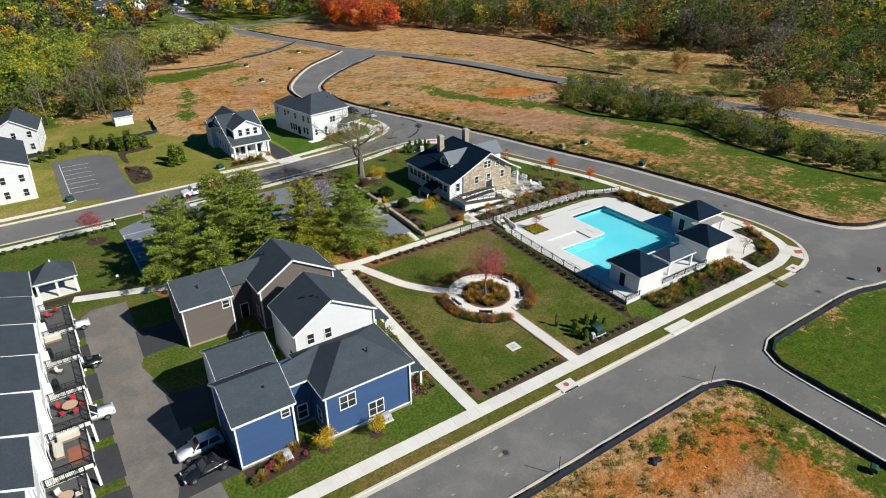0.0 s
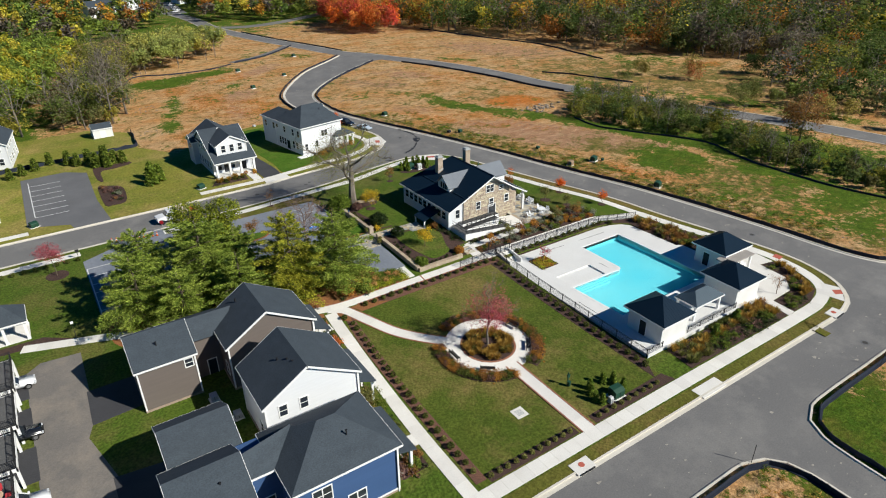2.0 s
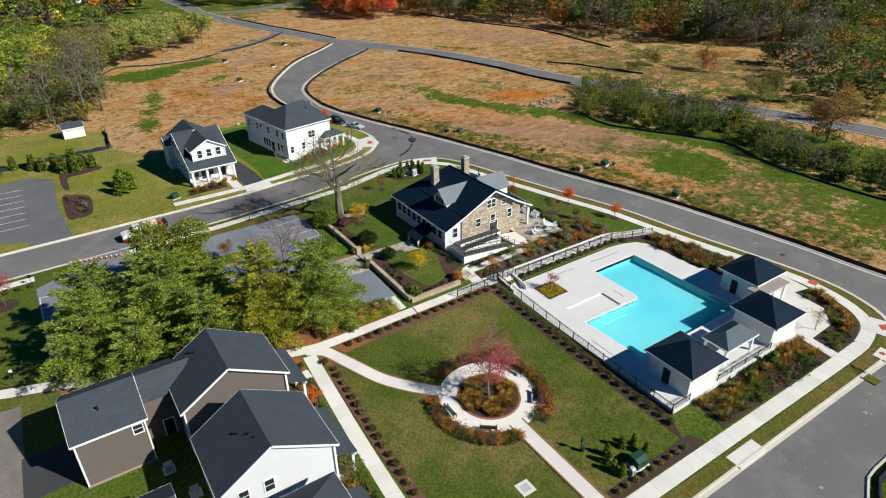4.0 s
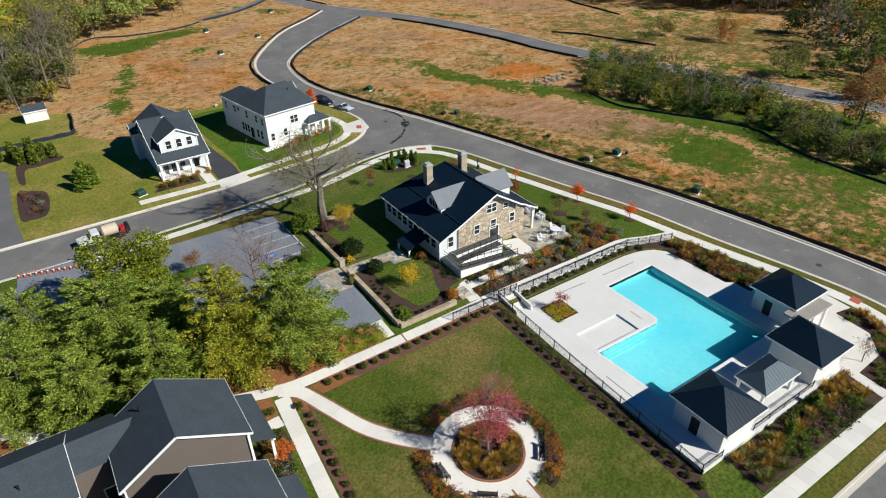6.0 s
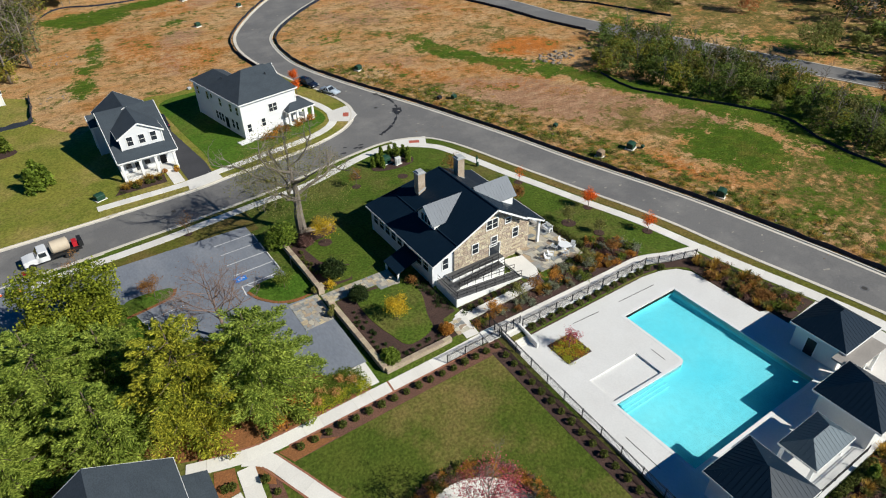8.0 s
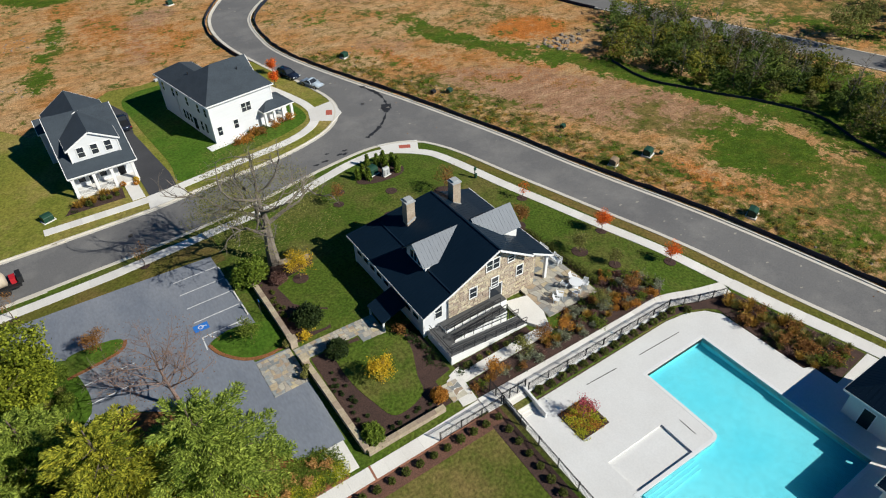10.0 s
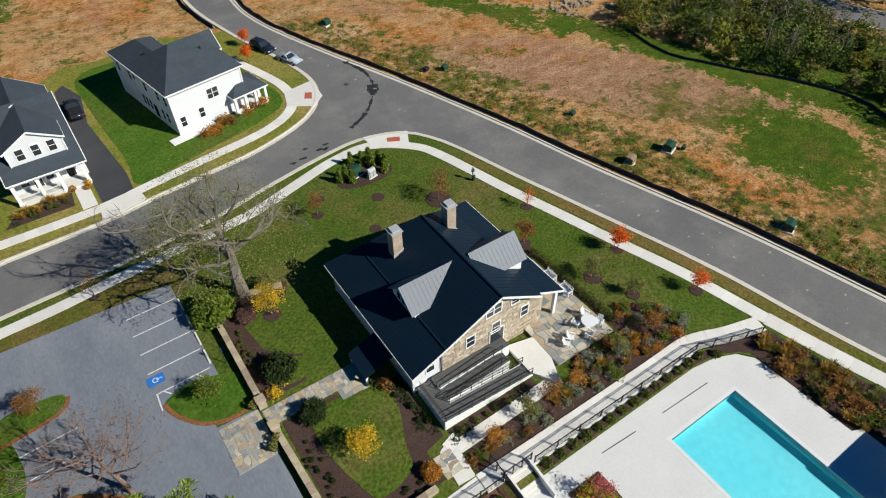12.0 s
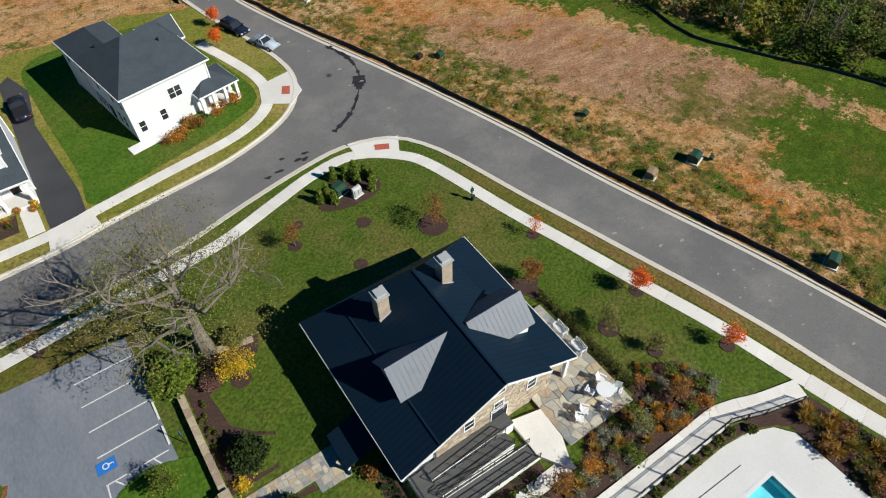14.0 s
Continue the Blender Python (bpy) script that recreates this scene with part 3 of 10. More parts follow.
def kerb(name, line, side, label, gutter=0.5):
    """Kerb stone and gutter; side +1 puts the land to the left of the line."""
    k = ribbon(name, line, 0.0, 0.22 * side, 0.15, M["kerb"], None, 0.25, label, "structure", "kerb")
    ribbon("gutter", line, -gutter * side, 0.0, 0.015, M["kerb"], k, 0.05)
    return k


kerb("kerb_inner", KERB_IN, -1, "pale concrete kerb round the green block")
kerb("kerb_north", KERB_N, 1, "pale concrete kerb along the north side of the street")
kerb("kerb_far", KERB_FAR, -1, "pale concrete kerb beside the bare field")
kerb("kerb_south", KERB_S, -1, "pale concrete kerb by the building site", 0.12)
kerb("kerb_south_east", KERB_SE, -1, "pale concrete kerb by the rough grass plot", 0.12)

DZ = 0.62
POOL = [(76.5, 72.6), (84.9, 72.6), (85.1, 55.2), (66.7, 55.2), (66.3, 64.25), (75.9, 64.1), (76.35, 64.35), (76.5, 64.8)]
DECK = [(62.6, 47.4), (62.6, 76.3), (83.6, 76.3), (86.3, 75.9), (88.3, 75.0), (89.4, 73.6), (89.6, 64.4), (90.5, 64.0), (90.5, 60.2), (93.6, 59.8), (93.6, 54.4), (86.4, 53.4), (86.4, 47.4)]
# the block's lawn, the yards north of the street and the rough plot in the south-east
drape("lawn_block", offset(KERB_IN, -0.2), 0.08, M["grass"], None, 0.2, holes=[DECK], label="mown green lawn of the central block", kind="structure", category="lawn")
drape("yard_north", [(-160, 126.6)] + offset(KERB_N, 0.2)[1:90] + [(71.3, 168), (62, 172), (52, 170), (47, 171), (33, 160), (25, 172), (-160, 200)], 0.08,
      M["grass_dry"], None, 0.2, label="dry grass yards behind the houses", kind="structure", category="lawn")
drape("yard_back", [(-30, 168), (4, 169), (20, 171), (26.2, 171.5), (27, 184), (18, 192), (-30, 190)], 0.06, M["grass_dry"], None, 0.2, label="mown back yard behind the fabric fence", kind="structure", category="lawn")
drape("lawn_park", [(33.6, 43.0), (61.4, 43.0), (60.6, 76.0), (37.4, 76.0), (34.4, 74)], 0.095, M["grass_park"], None, 0.05, label="olive mown park lawn with worn brown patches", kind="structure", category="lawn")
ribbon("lawn_verge", KERB_IN[80:], -0.25, -1.75, 0.1, M["grass_verge"], None, 0.05, "olive grass verge between kerb and pavement", "structure", "lawn")
drape("lawn_lot_edge", [(20, 110.6), (48.2, 112.2), (48.4, 117.9), (36.3, 116.8), (20, 116.4)], 0.1, M["grass_verge"], None, 0.1, holes=[], label="dry olive grass strip beside the car park", kind="structure", category="lawn")
# ---------------------------------------------------------------- pavements and paths
slabs("pavement_south", smooth([(-30, 41.9), (30, 41.95), (60, 42.0), (87, 42.0), (92.6, 42.4), (96.1, 43.7), (98.4, 46.6), (99.5, 51), (99.2, 56), (97.7, 62.6), (95.6, 70), (94.0, 76.0)], 1.0),
      -0.85, 0.85, 0.13, M["concrete"], 1.6, label="pale concrete pavement beside the street")
slabs("pavement_east", smooth([(94.0, 76.01), (92.9, 80.2), (91.9, 84.2), (90.2, 90.2), (87.7, 99.3), (85.6, 106.4), (82.9, 117.0), (80.8, 120.8), (76.2, 124.0), (70.8, 123.7), (65.1, 122.0), (59.2, 120.1), (54.5, 119.4), (48.3, 118.8), (42.5, 118.2), (36.3, 117.6), (26.4, 117.3), (20.5, 117.2)], 1.0),
      -0.75, 0.75, 0.13, M["concrete"], 1.5, label="pale concrete pavement curving round the corner")
slabs("pavement_west", smooth([(8, 117.0), (-10, 116.6), (-40, 116.2)], 1.5), -0.75, 0.75, 0.13, M["concrete"], 1.5, label="pale concrete pavement by the hedge")
slabs("pavement_north", smooth([(31, 131.6), (44, 131.6), (49, 132.5), (57, 133.8), (66, 135.3), (70.8, 137.6), (73.0, 140.8), (73.4, 145), (72.2, 150.5), (70, 157.5)], 1.0),
      -0.75, 0.75, 0.13, M["concrete"], 1.5, label="pale concrete pavement before the houses")
slabs("pavement_north_west", [(-40, 130.2), (-10, 130.4), (1.5, 130.6)], -0.7, 0.7, 0.13, M["concrete"], 1.5, label="pale concrete pavement before the white house")

slabs("path_west", smooth([(32.35, 42.8), (32.5, 52), (32.9, 62), (33.4, 70), (33.9, 77.4)], 1.8), -0.78, 0.78, 0.14, M["concrete"], 1.8, label="straight pale concrete garden path")
PATH_N = smooth([(29.4, 80.0), (31.75, 79.25), (34.5, 78.5), (38, 78.15), (50, 78.13), (56, 78.22), (61, 78.4)], 1.5)
slabs("path_north", PATH_N, -0.68, 0.68, 0.15, M["concrete"], 1.8, label="pale concrete path beside the planting strip")
slabs("path_curved", smooth([(34.0, 78.4), (35.9, 77.0), (37.4, 73.6), (39.2, 69.5), (41.3, 66.6), (43.9, 63.9)], 0.8), -0.75, 0.75, 0.145, M["concrete"], 1.8, label="curving pale concrete path across the lawn")
slabs("path_south", [(47.85, 42.7), (47.9, 56.0)], -0.78, 0.78, 0.14, M["concrete"], 1.8, label="straight pale concrete path edged with brick")
slabs("path_house_blue", [(28.4, 52.0), (31.75, 52.0)], -0.8, 0.8, 0.145, M["concrete"], 1.5, label="short concrete path to a porch")
slabs("path_house_brown", [(30.7, 74.6), (32.8, 74.7)], -0.7, 0.7, 0.145, M["concrete"], 1.5, label="short concrete path to a porch")
slabs("path_pavilion", smooth([(-1.5, 92.5), (4, 90.6), (8, 89.2), (11, 87.6), (13.5, 84.2)], 1.0), -0.8, 0.8, 0.13, M["concrete"], 1.8, label="winding concrete path to the pavilion")


def near_line(line, x0, x1):
    return [p for p in line if x0 <= p[0] <= x1]


E_L = [(smooth([(35.9, 77.0), (37.4, 73.6), (39.2, 69.5), (41.3, 66.6), (43.7, 64.1)], 0.8), 0.75), ([(47.85, 42.9), (47.9, 55.9)], 0.78)]
for line, w in E_L:
    for s in (-1, 1):
        ribbon("trim", line, s * w, s * (w + 0.18), 0.15, M["edging"], None, 0.15, "red brick edging along the path", "structure", "edging")
ribbon("trim", [(49.05, 77.45), (49.1, 78.82)], -0.1, 0.1, 0.155, M["edging"], None, 0.15, "red brick band across the path", "structure", "edging")
ribbon("trim", near_line(PATH_N, 30.4, 47.4), 0.68, 0.86, 0.15, M["edging"], None, 0.15, "red brick edging along the path", "structure", "edging")
ribbon("trim", near_line(PATH_N, 37.4, 60.5), -0.68, -0.86, 0.15, M["edging"], None, 0.15, "red brick edging along the path", "structure", "edging")

# round seat terrace
CX, CY = 47.85, 60.5
ring = circle(CX, CY, 4.55, 60)
ribbon("terrace_ring", ring + [ring[0]], -1.0, 1.0, 0.14, M["concrete"], None, 0.12, "round pale concrete terrace", "structure", "pavement")
ribbon("trim", circle(CX, CY, 3.5, 60) + [(CX + 3.5, CY)], -0.02, 0.2, 0.17, M["edging"], None, 0.15, "red brick ring round the planting", "structure", "edging")
drape("bed_round", circle(CX, CY, 3.35, 40), 0.14, M["mulch"], None, 0.1, label="round mulched bed under the red tree", kind="structure", category="planting bed")
for a0, a1 in ((150, 262), (290, 400), (42, 118)):
    arc = circle(CX, CY, 6.3, 30, a0, a1)
    ribbon("bed_ring", arc, -0.75, 0.75, 0.12, M["mulch"], None, 0.1, "curved mulched bed round the terrace", "structure", "planting bed")

# planting strips
BEDS = [("bed_west_strip", [(33.5, 43.6), (34.75, 43.6), (35.2, 62), (36.1, 75.0), (35.2, 76.0), (34.3, 70), (33.9, 62)]), ("bed_north_strip", [(38.1, 75.6), (62, 75.9), (62, 77.5), (52, 77.25), (37.1, 77.25)]),
        ("bed_fence_strip", [(60.4, 44.4), (62.3, 47.6), (62.0, 76.2), (60.2, 76.2)]), ("bed_south_strip", [(49.2, 43.0), (62.2, 43.0), (61.6, 44.6), (49.2, 44.3)]),
        ("bed_south_corner", [(34.9, 43.0), (46.6, 43.0), (46.6, 44.2), (34.9, 44.2)]), ("bed_front", [(65.4, 43.1), (85.8, 43.0), (86.4, 47.3), (84, 47.2), (65.9, 47.2)]),
        ("bed_corner", [(87.4, 43.0), (92.2, 43.2), (95.4, 44.4), (97.4, 46.9), (98.5, 50.6), (98.2, 52.6), (95.7, 53.1), (95.3, 48.8), (92.4, 46.3), (87.7, 46.1)]), ("bed_east", [(89.7, 64.4), (90.6, 64.0), (90.6, 61.6), (96.6, 62.0), (94.4, 69.6), (92.9, 75.0), (91.2, 75.9), (88.9, 76.2), (83.5, 77.3), (87.8, 75.6), (89.4, 74.2)]),
        ("bed_blue_house", [(28, 48), (31, 48.2), (31.2, 51.4), (28, 51.4)]), ("bed_porch", [(28.6, 54), (31.2, 54), (31.3, 73), (28.8, 73)]),
        ("bed_blue_side", [(8.4, 45.6), (14.6, 46.2), (15.2, 48.4), (8.4, 48.4)])]
for name, poly in BEDS:
    red = name in ("bed_north_strip", "bed_west_strip")
    drape(name, poly, 0.12, M["mulch_red" if red else "mulch"], None, 0.1, label="reddish mulched strip beside the path" if red else "dark mulched planting bed", kind="structure", category="planting bed")
drape("bed_straw_end", [(37.75, 75.6), (42.2, 75.75), (40.6, 76.5), (41.4, 77.2), (36.9, 77.25)], 0.128, M["straw_mulch"], None, 0.1, label="rust pine straw at the end of the strip", kind="structure", category="planting bed")
drape("bed_straw_porch", [(30.6, 75.45), (32.75, 75.5), (33.1, 77.95), (31.4, 78.5)], 0.125, M["straw_mulch"], None, 0.1, label="rust pine straw beside the porch path", kind="structure", category="planting bed")
drape("bed_straw_path", [(34.4, 75.4), (35.6, 74.4), (35.9, 75.6), (34.9, 77.2), (34.6, 77.2)], 0.128, M["straw_mulch"], None, 0.1, label="rust pine straw between the paths", kind="structure", category="planting bed")
drape("bed_porch_corner", smooth([(30.4, 73.9), (32.4, 73.8), (32.5, 71.2), (32.0, 70.3), (31.4, 68.2), (30.4, 68.2), (30.1, 70.6)], 0.5, True), 0.135, M["mulch"], None, 0.1, label="dark mulched bed at the porch corner", kind="structure", category="planting bed")

# car park, drives, alley
LOT = [(8, 94), (8, 113.6), (12.6, 116), (12.8, 119.2), (21, 119.5), (21, 116.2), (26, 115), (32, 114.7), (46.9, 113.9), (47.2, 99.8), (45.2, 97.2), (45.2, 94.6), (48.6, 94.4), (48.6, 82.2), (44.3, 82.2), (44, 83.2), (40.6, 88.5), (38, 92.8), (34.2, 95.6), (30.3, 96.8), (22, 97), (16, 96)]
drape("car_park", LOT, 0.13, M["lot"], None, 0.1, label="blue-grey asphalt car park with white bays", kind="structure", category="car park")
drape("alley", [(-1.6, 30), (-1.4, 86.5), (0.2, 88), (4.6, 87.6), (4.4, 74), (3.4, 71), (5.4, 62.5), (6, 50), (6.5, 38)], 0.11, M["alley"], None, 0.1, label="worn grey asphalt alley behind the houses", kind="structure", category="road")
drape("drive_brown", [(4, 72.8), (9.2, 73.2), (9.2, 79), (4.2, 79)], 0.12, M["drive"], None, 0.1, label="new dark asphalt drive", kind="structure", category="drive")
drape("drive_white", [(4.6, 57.5), (9.2, 57.5), (9.2, 63.4), (4.6, 64)], 0.12, M["drive"], None, 0.1, label="new dark asphalt drive", kind="structure", category="drive")
drape("drive_blue", [(2, 48), (8.3, 48.4), (8.3, 55.6), (4.6, 55.6)], 0.12, M["drive"], None, 0.1, label="new dark asphalt drive with parked cars", kind="structure", category="drive")
for y in (84, 77, 70.2, 63.4, 56.8, 50.2, 43.6):
    drape("drive_row", [(-6, y - 2.6), (-1.3, y - 2.6), (-1.3, y + 2.6), (-6, y + 2.6)], 0.12, M["drive"], None, 0.1, label="short dark asphalt drive before a garage", kind="structure", category="drive")
drape("drive_north", [(44.4, 130.2), (48.1, 130.9), (48.3, 137), (46.8, 152), (47.6, 160), (46, 165), (44.6, 163.5), (44.2, 140)], 0.12, M["drive"], None, 0.1, label="dark asphalt drive beside the grey house", kind="structure", category="drive")
drape("drive_apron", [(43.6, 129.2), (49, 130), (48.6, 133), (44, 132.4)], 0.14, M["concrete"], None, 0.1, label="pale concrete drive apron", kind="structure", category="drive")
drape("lot_north", [(1.5, 133.5), (8, 130.6), (8.4, 128.5), (14.4, 128.6), (13.6, 140), (14, 158), (10, 161), (1.8, 160.5)], 0.12, M["lot_dark"], None, 0.1, label="small grey asphalt car park with faded bays", kind="structure", category="car park")

# ---------------------------------------------------------------- pool


def pool():
    bm = bmesh.new()
    outer = [bm.verts.new((x, y, DZ)) for x, y in DECK]
    inner = [bm.verts.new((x, y, DZ)) for x, y in POOL]
    ledge_poly = [(66.5, 64.55), (73.2, 64.45), (73.2, 67.9), (66.4, 67.9)]
    hole2 = [bm.verts.new((x, y, DZ)) for x, y in ledge_poly]
    edges = []
    for loop in (outer, inner, hole2):
        edges += [bm.edges.new((loop[i], loop[(i + 1) % len(loop)])) for i in range(len(loop))]
    bmesh.ops.triangle_fill(bm, edges=edges, use_beauty=True)
    bmesh.ops.recalc_face_normals(bm, faces=bm.faces[:])
    for f in bm.faces:
        if f.normal.z < 0:
            f.normal_flip()
    r = bmesh.ops.extrude_edge_only(bm, edges=[e for e in bm.edges if e.is_boundary])
    for v in [g for g in r["geom"] if isinstance(g, bmesh.types.BMVert)]:
        v.co.z -= 0.55
    deck = tagged(part("pool_deck", bm, M["deck"]), "pale broomed concrete pool deck", "pool deck", "", "structure")
    # shell: walls and sloped floor
    bm = bmesh.new()
    top = [bm.verts.new((x, y, DZ - 0.06)) for x, y in POOL]
    low = [bm.verts.new((x, y, DZ - 0.72 - 0.32 * sstep((x - 68) / 14) * sstep((y - 52) / 20))) for x, y in POOL]
    for i in range(len(top)):
        j = (i + 1) % len(top)
        bm.faces.new((top[i], top[j], low[j], low[i]))
    floor_face = bm.faces.new(low)
    bmesh.ops.triangulate(bm, faces=[floor_face])
    bmesh.ops.recalc_face_normals(bm, faces=bm.faces[:])
    part("basin", bm, M["pool_shell"], deck, "pale turquoise plaster basin")
    bm = bmesh.new()
    rim_ = []
    for k, (x, y) in enumerate(POOL):
        p, a, b = Vector((x, y)), Vector(POOL[k - 1]), Vector(POOL[(k + 1) % len(POOL)])
        d0, d1 = (p - a).normalized(), (b - p).normalized()
        n0, n1 = Vector((-d0.y, d0.x)), Vector((-d1.y, d1.x))
        m_ = (n0 + n1) / max(0.4, 1 + n0.dot(n1))
        rim_.append((p - m_ * 0.02, p + m_ * 0.32))
    rows = [[bm.verts.new((*q, z)) for q, z in ((i_, DZ - 0.1), (i_, DZ + 0.014), (o_, DZ + 0.014), (o_, DZ - 0.05))] for i_, o_ in rim_]
    for r_, t_ in zip(rows, rows[1:] + rows[:1]):
        for k in range(3):
            bm.faces.new((r_[k], t_[k], t_[k + 1], r_[k + 1]))
    bmesh.ops.recalc_face_normals(bm, faces=bm.faces[:])
    part("coping", bm, M["coping"], deck, "white pool coping")
    bm = bmesh.new()
    bm.faces.new([bm.verts.new((x, y, DZ - 0.16)) for x, y in POOL])
    bmesh.ops.recalc_face_normals(bm, faces=bm.faces[:])
    for f in bm.faces:
        if f.normal.z < 0:
            f.normal_flip()
    w = tagged(part("water", bm, water_mat()), "clear turquoise swimming pool water", "water", "", "structure")
    w.visible_shadow = False
    for k in range(3):
        bm = bmesh.new()
        box(bm, 66.8, 64.2 - 0.36 * (k + 1), DZ - 0.9, 72.9, 64.2 - 0.36 * k, DZ - 0.3 - 0.13 * k)
        part("pool_step", bm, M["pool_shell"], deck, "submerged pale plaster step")
    bm = bmesh.new()
    box(bm, 66.35, 64.4, DZ - 0.6, 73.25, 67.95, DZ - 0.22)
    part("tanning_ledge", bm, M["deck"], deck, "dry white sunken ledge")
    return deck


def water_mat():
    m = bpy.data.materials.new("pool_water")
    m.use_nodes = True
    n, l = m.node_tree.nodes, m.node_tree.links
    n.remove(n["Principled BSDF"])
    tr = n.new("ShaderNodeBsdfTransparent")
    tr.inputs["Color"].default_value = (0.62, 0.95, 0.99, 1)
    fr = n.new("ShaderNodeFresnel")
    fr.inputs["IOR"].default_value = 1.33
    gs = n.new("ShaderNodeBsdfGlossy")
    gs.inputs["Roughness"].default_value = 0.05
    ms = n.new("ShaderNodeMixShader")
    tc = n.new("ShaderNodeTexCoord")
    nz = n.new("ShaderNodeTexNoise")
    nz.inputs["Scale"].default_value = 1.6
    l.new(tc.outputs["Object"], nz.inputs["Vector"])
    bp = n.new("ShaderNodeBump")
    bp.inputs["Strength"].default_value = 0.06
    l.new(nz.outputs["Fac"], bp.inputs["Height"])
    l.new(bp.outputs["Normal"], gs.inputs["Normal"])
    l.new(fr.outputs[0], ms.inputs[0])
    l.new(tr.outputs[0], ms.inputs[1])
    l.new(gs.outputs[0], ms.inputs[2])
    l.new(ms.outputs[0], n["Material Output"].inputs["Surface"])
    return m


pool()

# ---------------------------------------------------------------- building helpers


def slope(name, poly, parent, material, thick=0.16, label=""):
    """A roof plane with thickness; poly in 3D, seen from above counter-clockwise."""
    bm = bmesh.new()
    p = [Vector(q) for q in poly]
    nrm = (p[1] - p[0]).cross(p[2] - p[0]).normalized()
    if nrm.z < 0:
        nrm = -nrm
        p.reverse()
    prism(bm, [q - nrm * thick for q in p], nrm * thick)
    bmesh.ops.recalc_face_normals(bm, faces=bm.faces[:])
    return part(name, bm, material, parent, label)


def seams(poly, parent, material, pitch=0.5, height=0.02):
    """Standing seams up a convex roof plane."""
    p = [Vector(q) for q in poly]
    nrm = (p[1] - p[0]).cross(p[2] - p[0]).normalized()
    if nrm.z < 0:
        nrm = -nrm
    up = (Vector((0, 0, 1)) - nrm * nrm.z).normalized()
    side = up.cross(nrm).normalized()
    u = [q.dot(side) for q in p]
    s = min(u) + pitch / 2
    while s < max(u):
        hits = []
        for i in range(len(p)):
            a, b = p[i], p[(i + 1) % len(p)]
            ua, ub = u[i], u[(i + 1) % len(p)]
            if (ua - s) * (ub - s) < 0:
                hits.append(a.lerp(b, (s - ua) / (ub - ua)))
        if len(hits) >= 2:
            hits.sort(key=lambda q: q.z)
            if (hits[-1] - hits[0]).length > 0.15:
                bm = bmesh.new()
                obox(bm, hits[0] + nrm * height * 0.4, hits[-1] + nrm * height * 0.4, 0.024, height, nrm)
                part("seam", bm, material, parent)
        s += pitch


def roof_plane(poly, parent, material, seam=0.0, thick=0.16):
    ob = slope("roof_slope", poly, parent, material, thick)
    if seam:
        seams(poly, ob, material, seam)
    return ob


def corner_boards(parent, x0, x1, y0, y1, z0, z1):
    for xx in (x0, x1):
        for yy in (y0, y1):
            bm = bmesh.new()
            box(bm, xx - 0.08, yy - 0.08, z0, xx + 0.08, yy + 0.08, z1)
            part("corner_board", bm, M["trim"], parent, "white corner board")


def gable_block(parent, x0, x1, y0, y1, z0, ze, zr, axis, wall, roof, ov=0.35, rake=0.3, seam=0.0, ridge=None, wall_label="", fascia=True):
    """Walls with two gables and two roof planes. axis: the way the ridge runs."""
    bm = bmesh.new()
    if axis == "x":
        m_ = ridge if ridge is not None else (y0 + y1) / 2
        pts = [(x0, y0, z0), (x0, y1, z0), (x0, y1, ze), (x0, m_, zr), (x0, y0, ze)]
        prism(bm, pts, (x1 - x0, 0, 0))
    else:
        m_ = ridge if ridge is not None else (x0 + x1) / 2
        pts = [(x0, y0, z0), (x1, y0, z0), (x1, y0, ze), (m_, y0, zr), (x0, y0, ze)]
        prism(bm, pts, (0, y1 - y0, 0))
    bmesh.ops.recalc_face_normals(bm, faces=bm.faces[:])
    w = part("wall", bm, wall, parent, wall_label)
    lift = 0.17
    boards = []
    for sgn in (-1, 1):
        if axis == "x":
            e = y0 if sgn < 0 else y1
            k = (zr - ze) / abs(m_ - e)
            lo = (e + sgn * ov, ze - k * ov + lift)
            poly = [(x0 - rake, m_, zr + lift), (x1 + rake, m_, zr + lift), (x1 + rake, lo[0], lo[1]), (x0 - rake, lo[0], lo[1])]
            for xx in (x0 - rake, x1 + rake):
                boards.append(((xx, m_, zr + lift - 0.13), (xx, lo[0], lo[1] - 0.13)))
            boards.append(((x0 - rake, lo[0], lo[1] - 0.12), (x1 + rake, lo[0], lo[1] - 0.12)))
        else:
            e = x0 if sgn < 0 else x1
            k = (zr - ze) / abs(m_ - e)
            lo = (e + sgn * ov, ze - k * ov + lift)
            poly = [(m_, y0 - rake, zr + lift), (m_, y1 + rake, zr + lift), (lo[0], y1 + rake, lo[1]), (lo[0], y0 - rake, lo[1])]
            for yy in (y0 - rake, y1 + rake):
                boards.append(((m_, yy, zr + lift - 0.13), (lo[0], yy, lo[1] - 0.13)))
            boards.append(((lo[0], y0 - rake, lo[1] - 0.12), (lo[0], y1 + rake, lo[1] - 0.12)))
        roof_plane(poly, parent, roof, seam)
    if fascia:
        bars("fascia_board", boards, 0.07, 0.22, M["trim"], parent, "white fascia board")
    corner_boards(parent, x0, x1, y0, y1, z0, ze - 0.05)
    return w


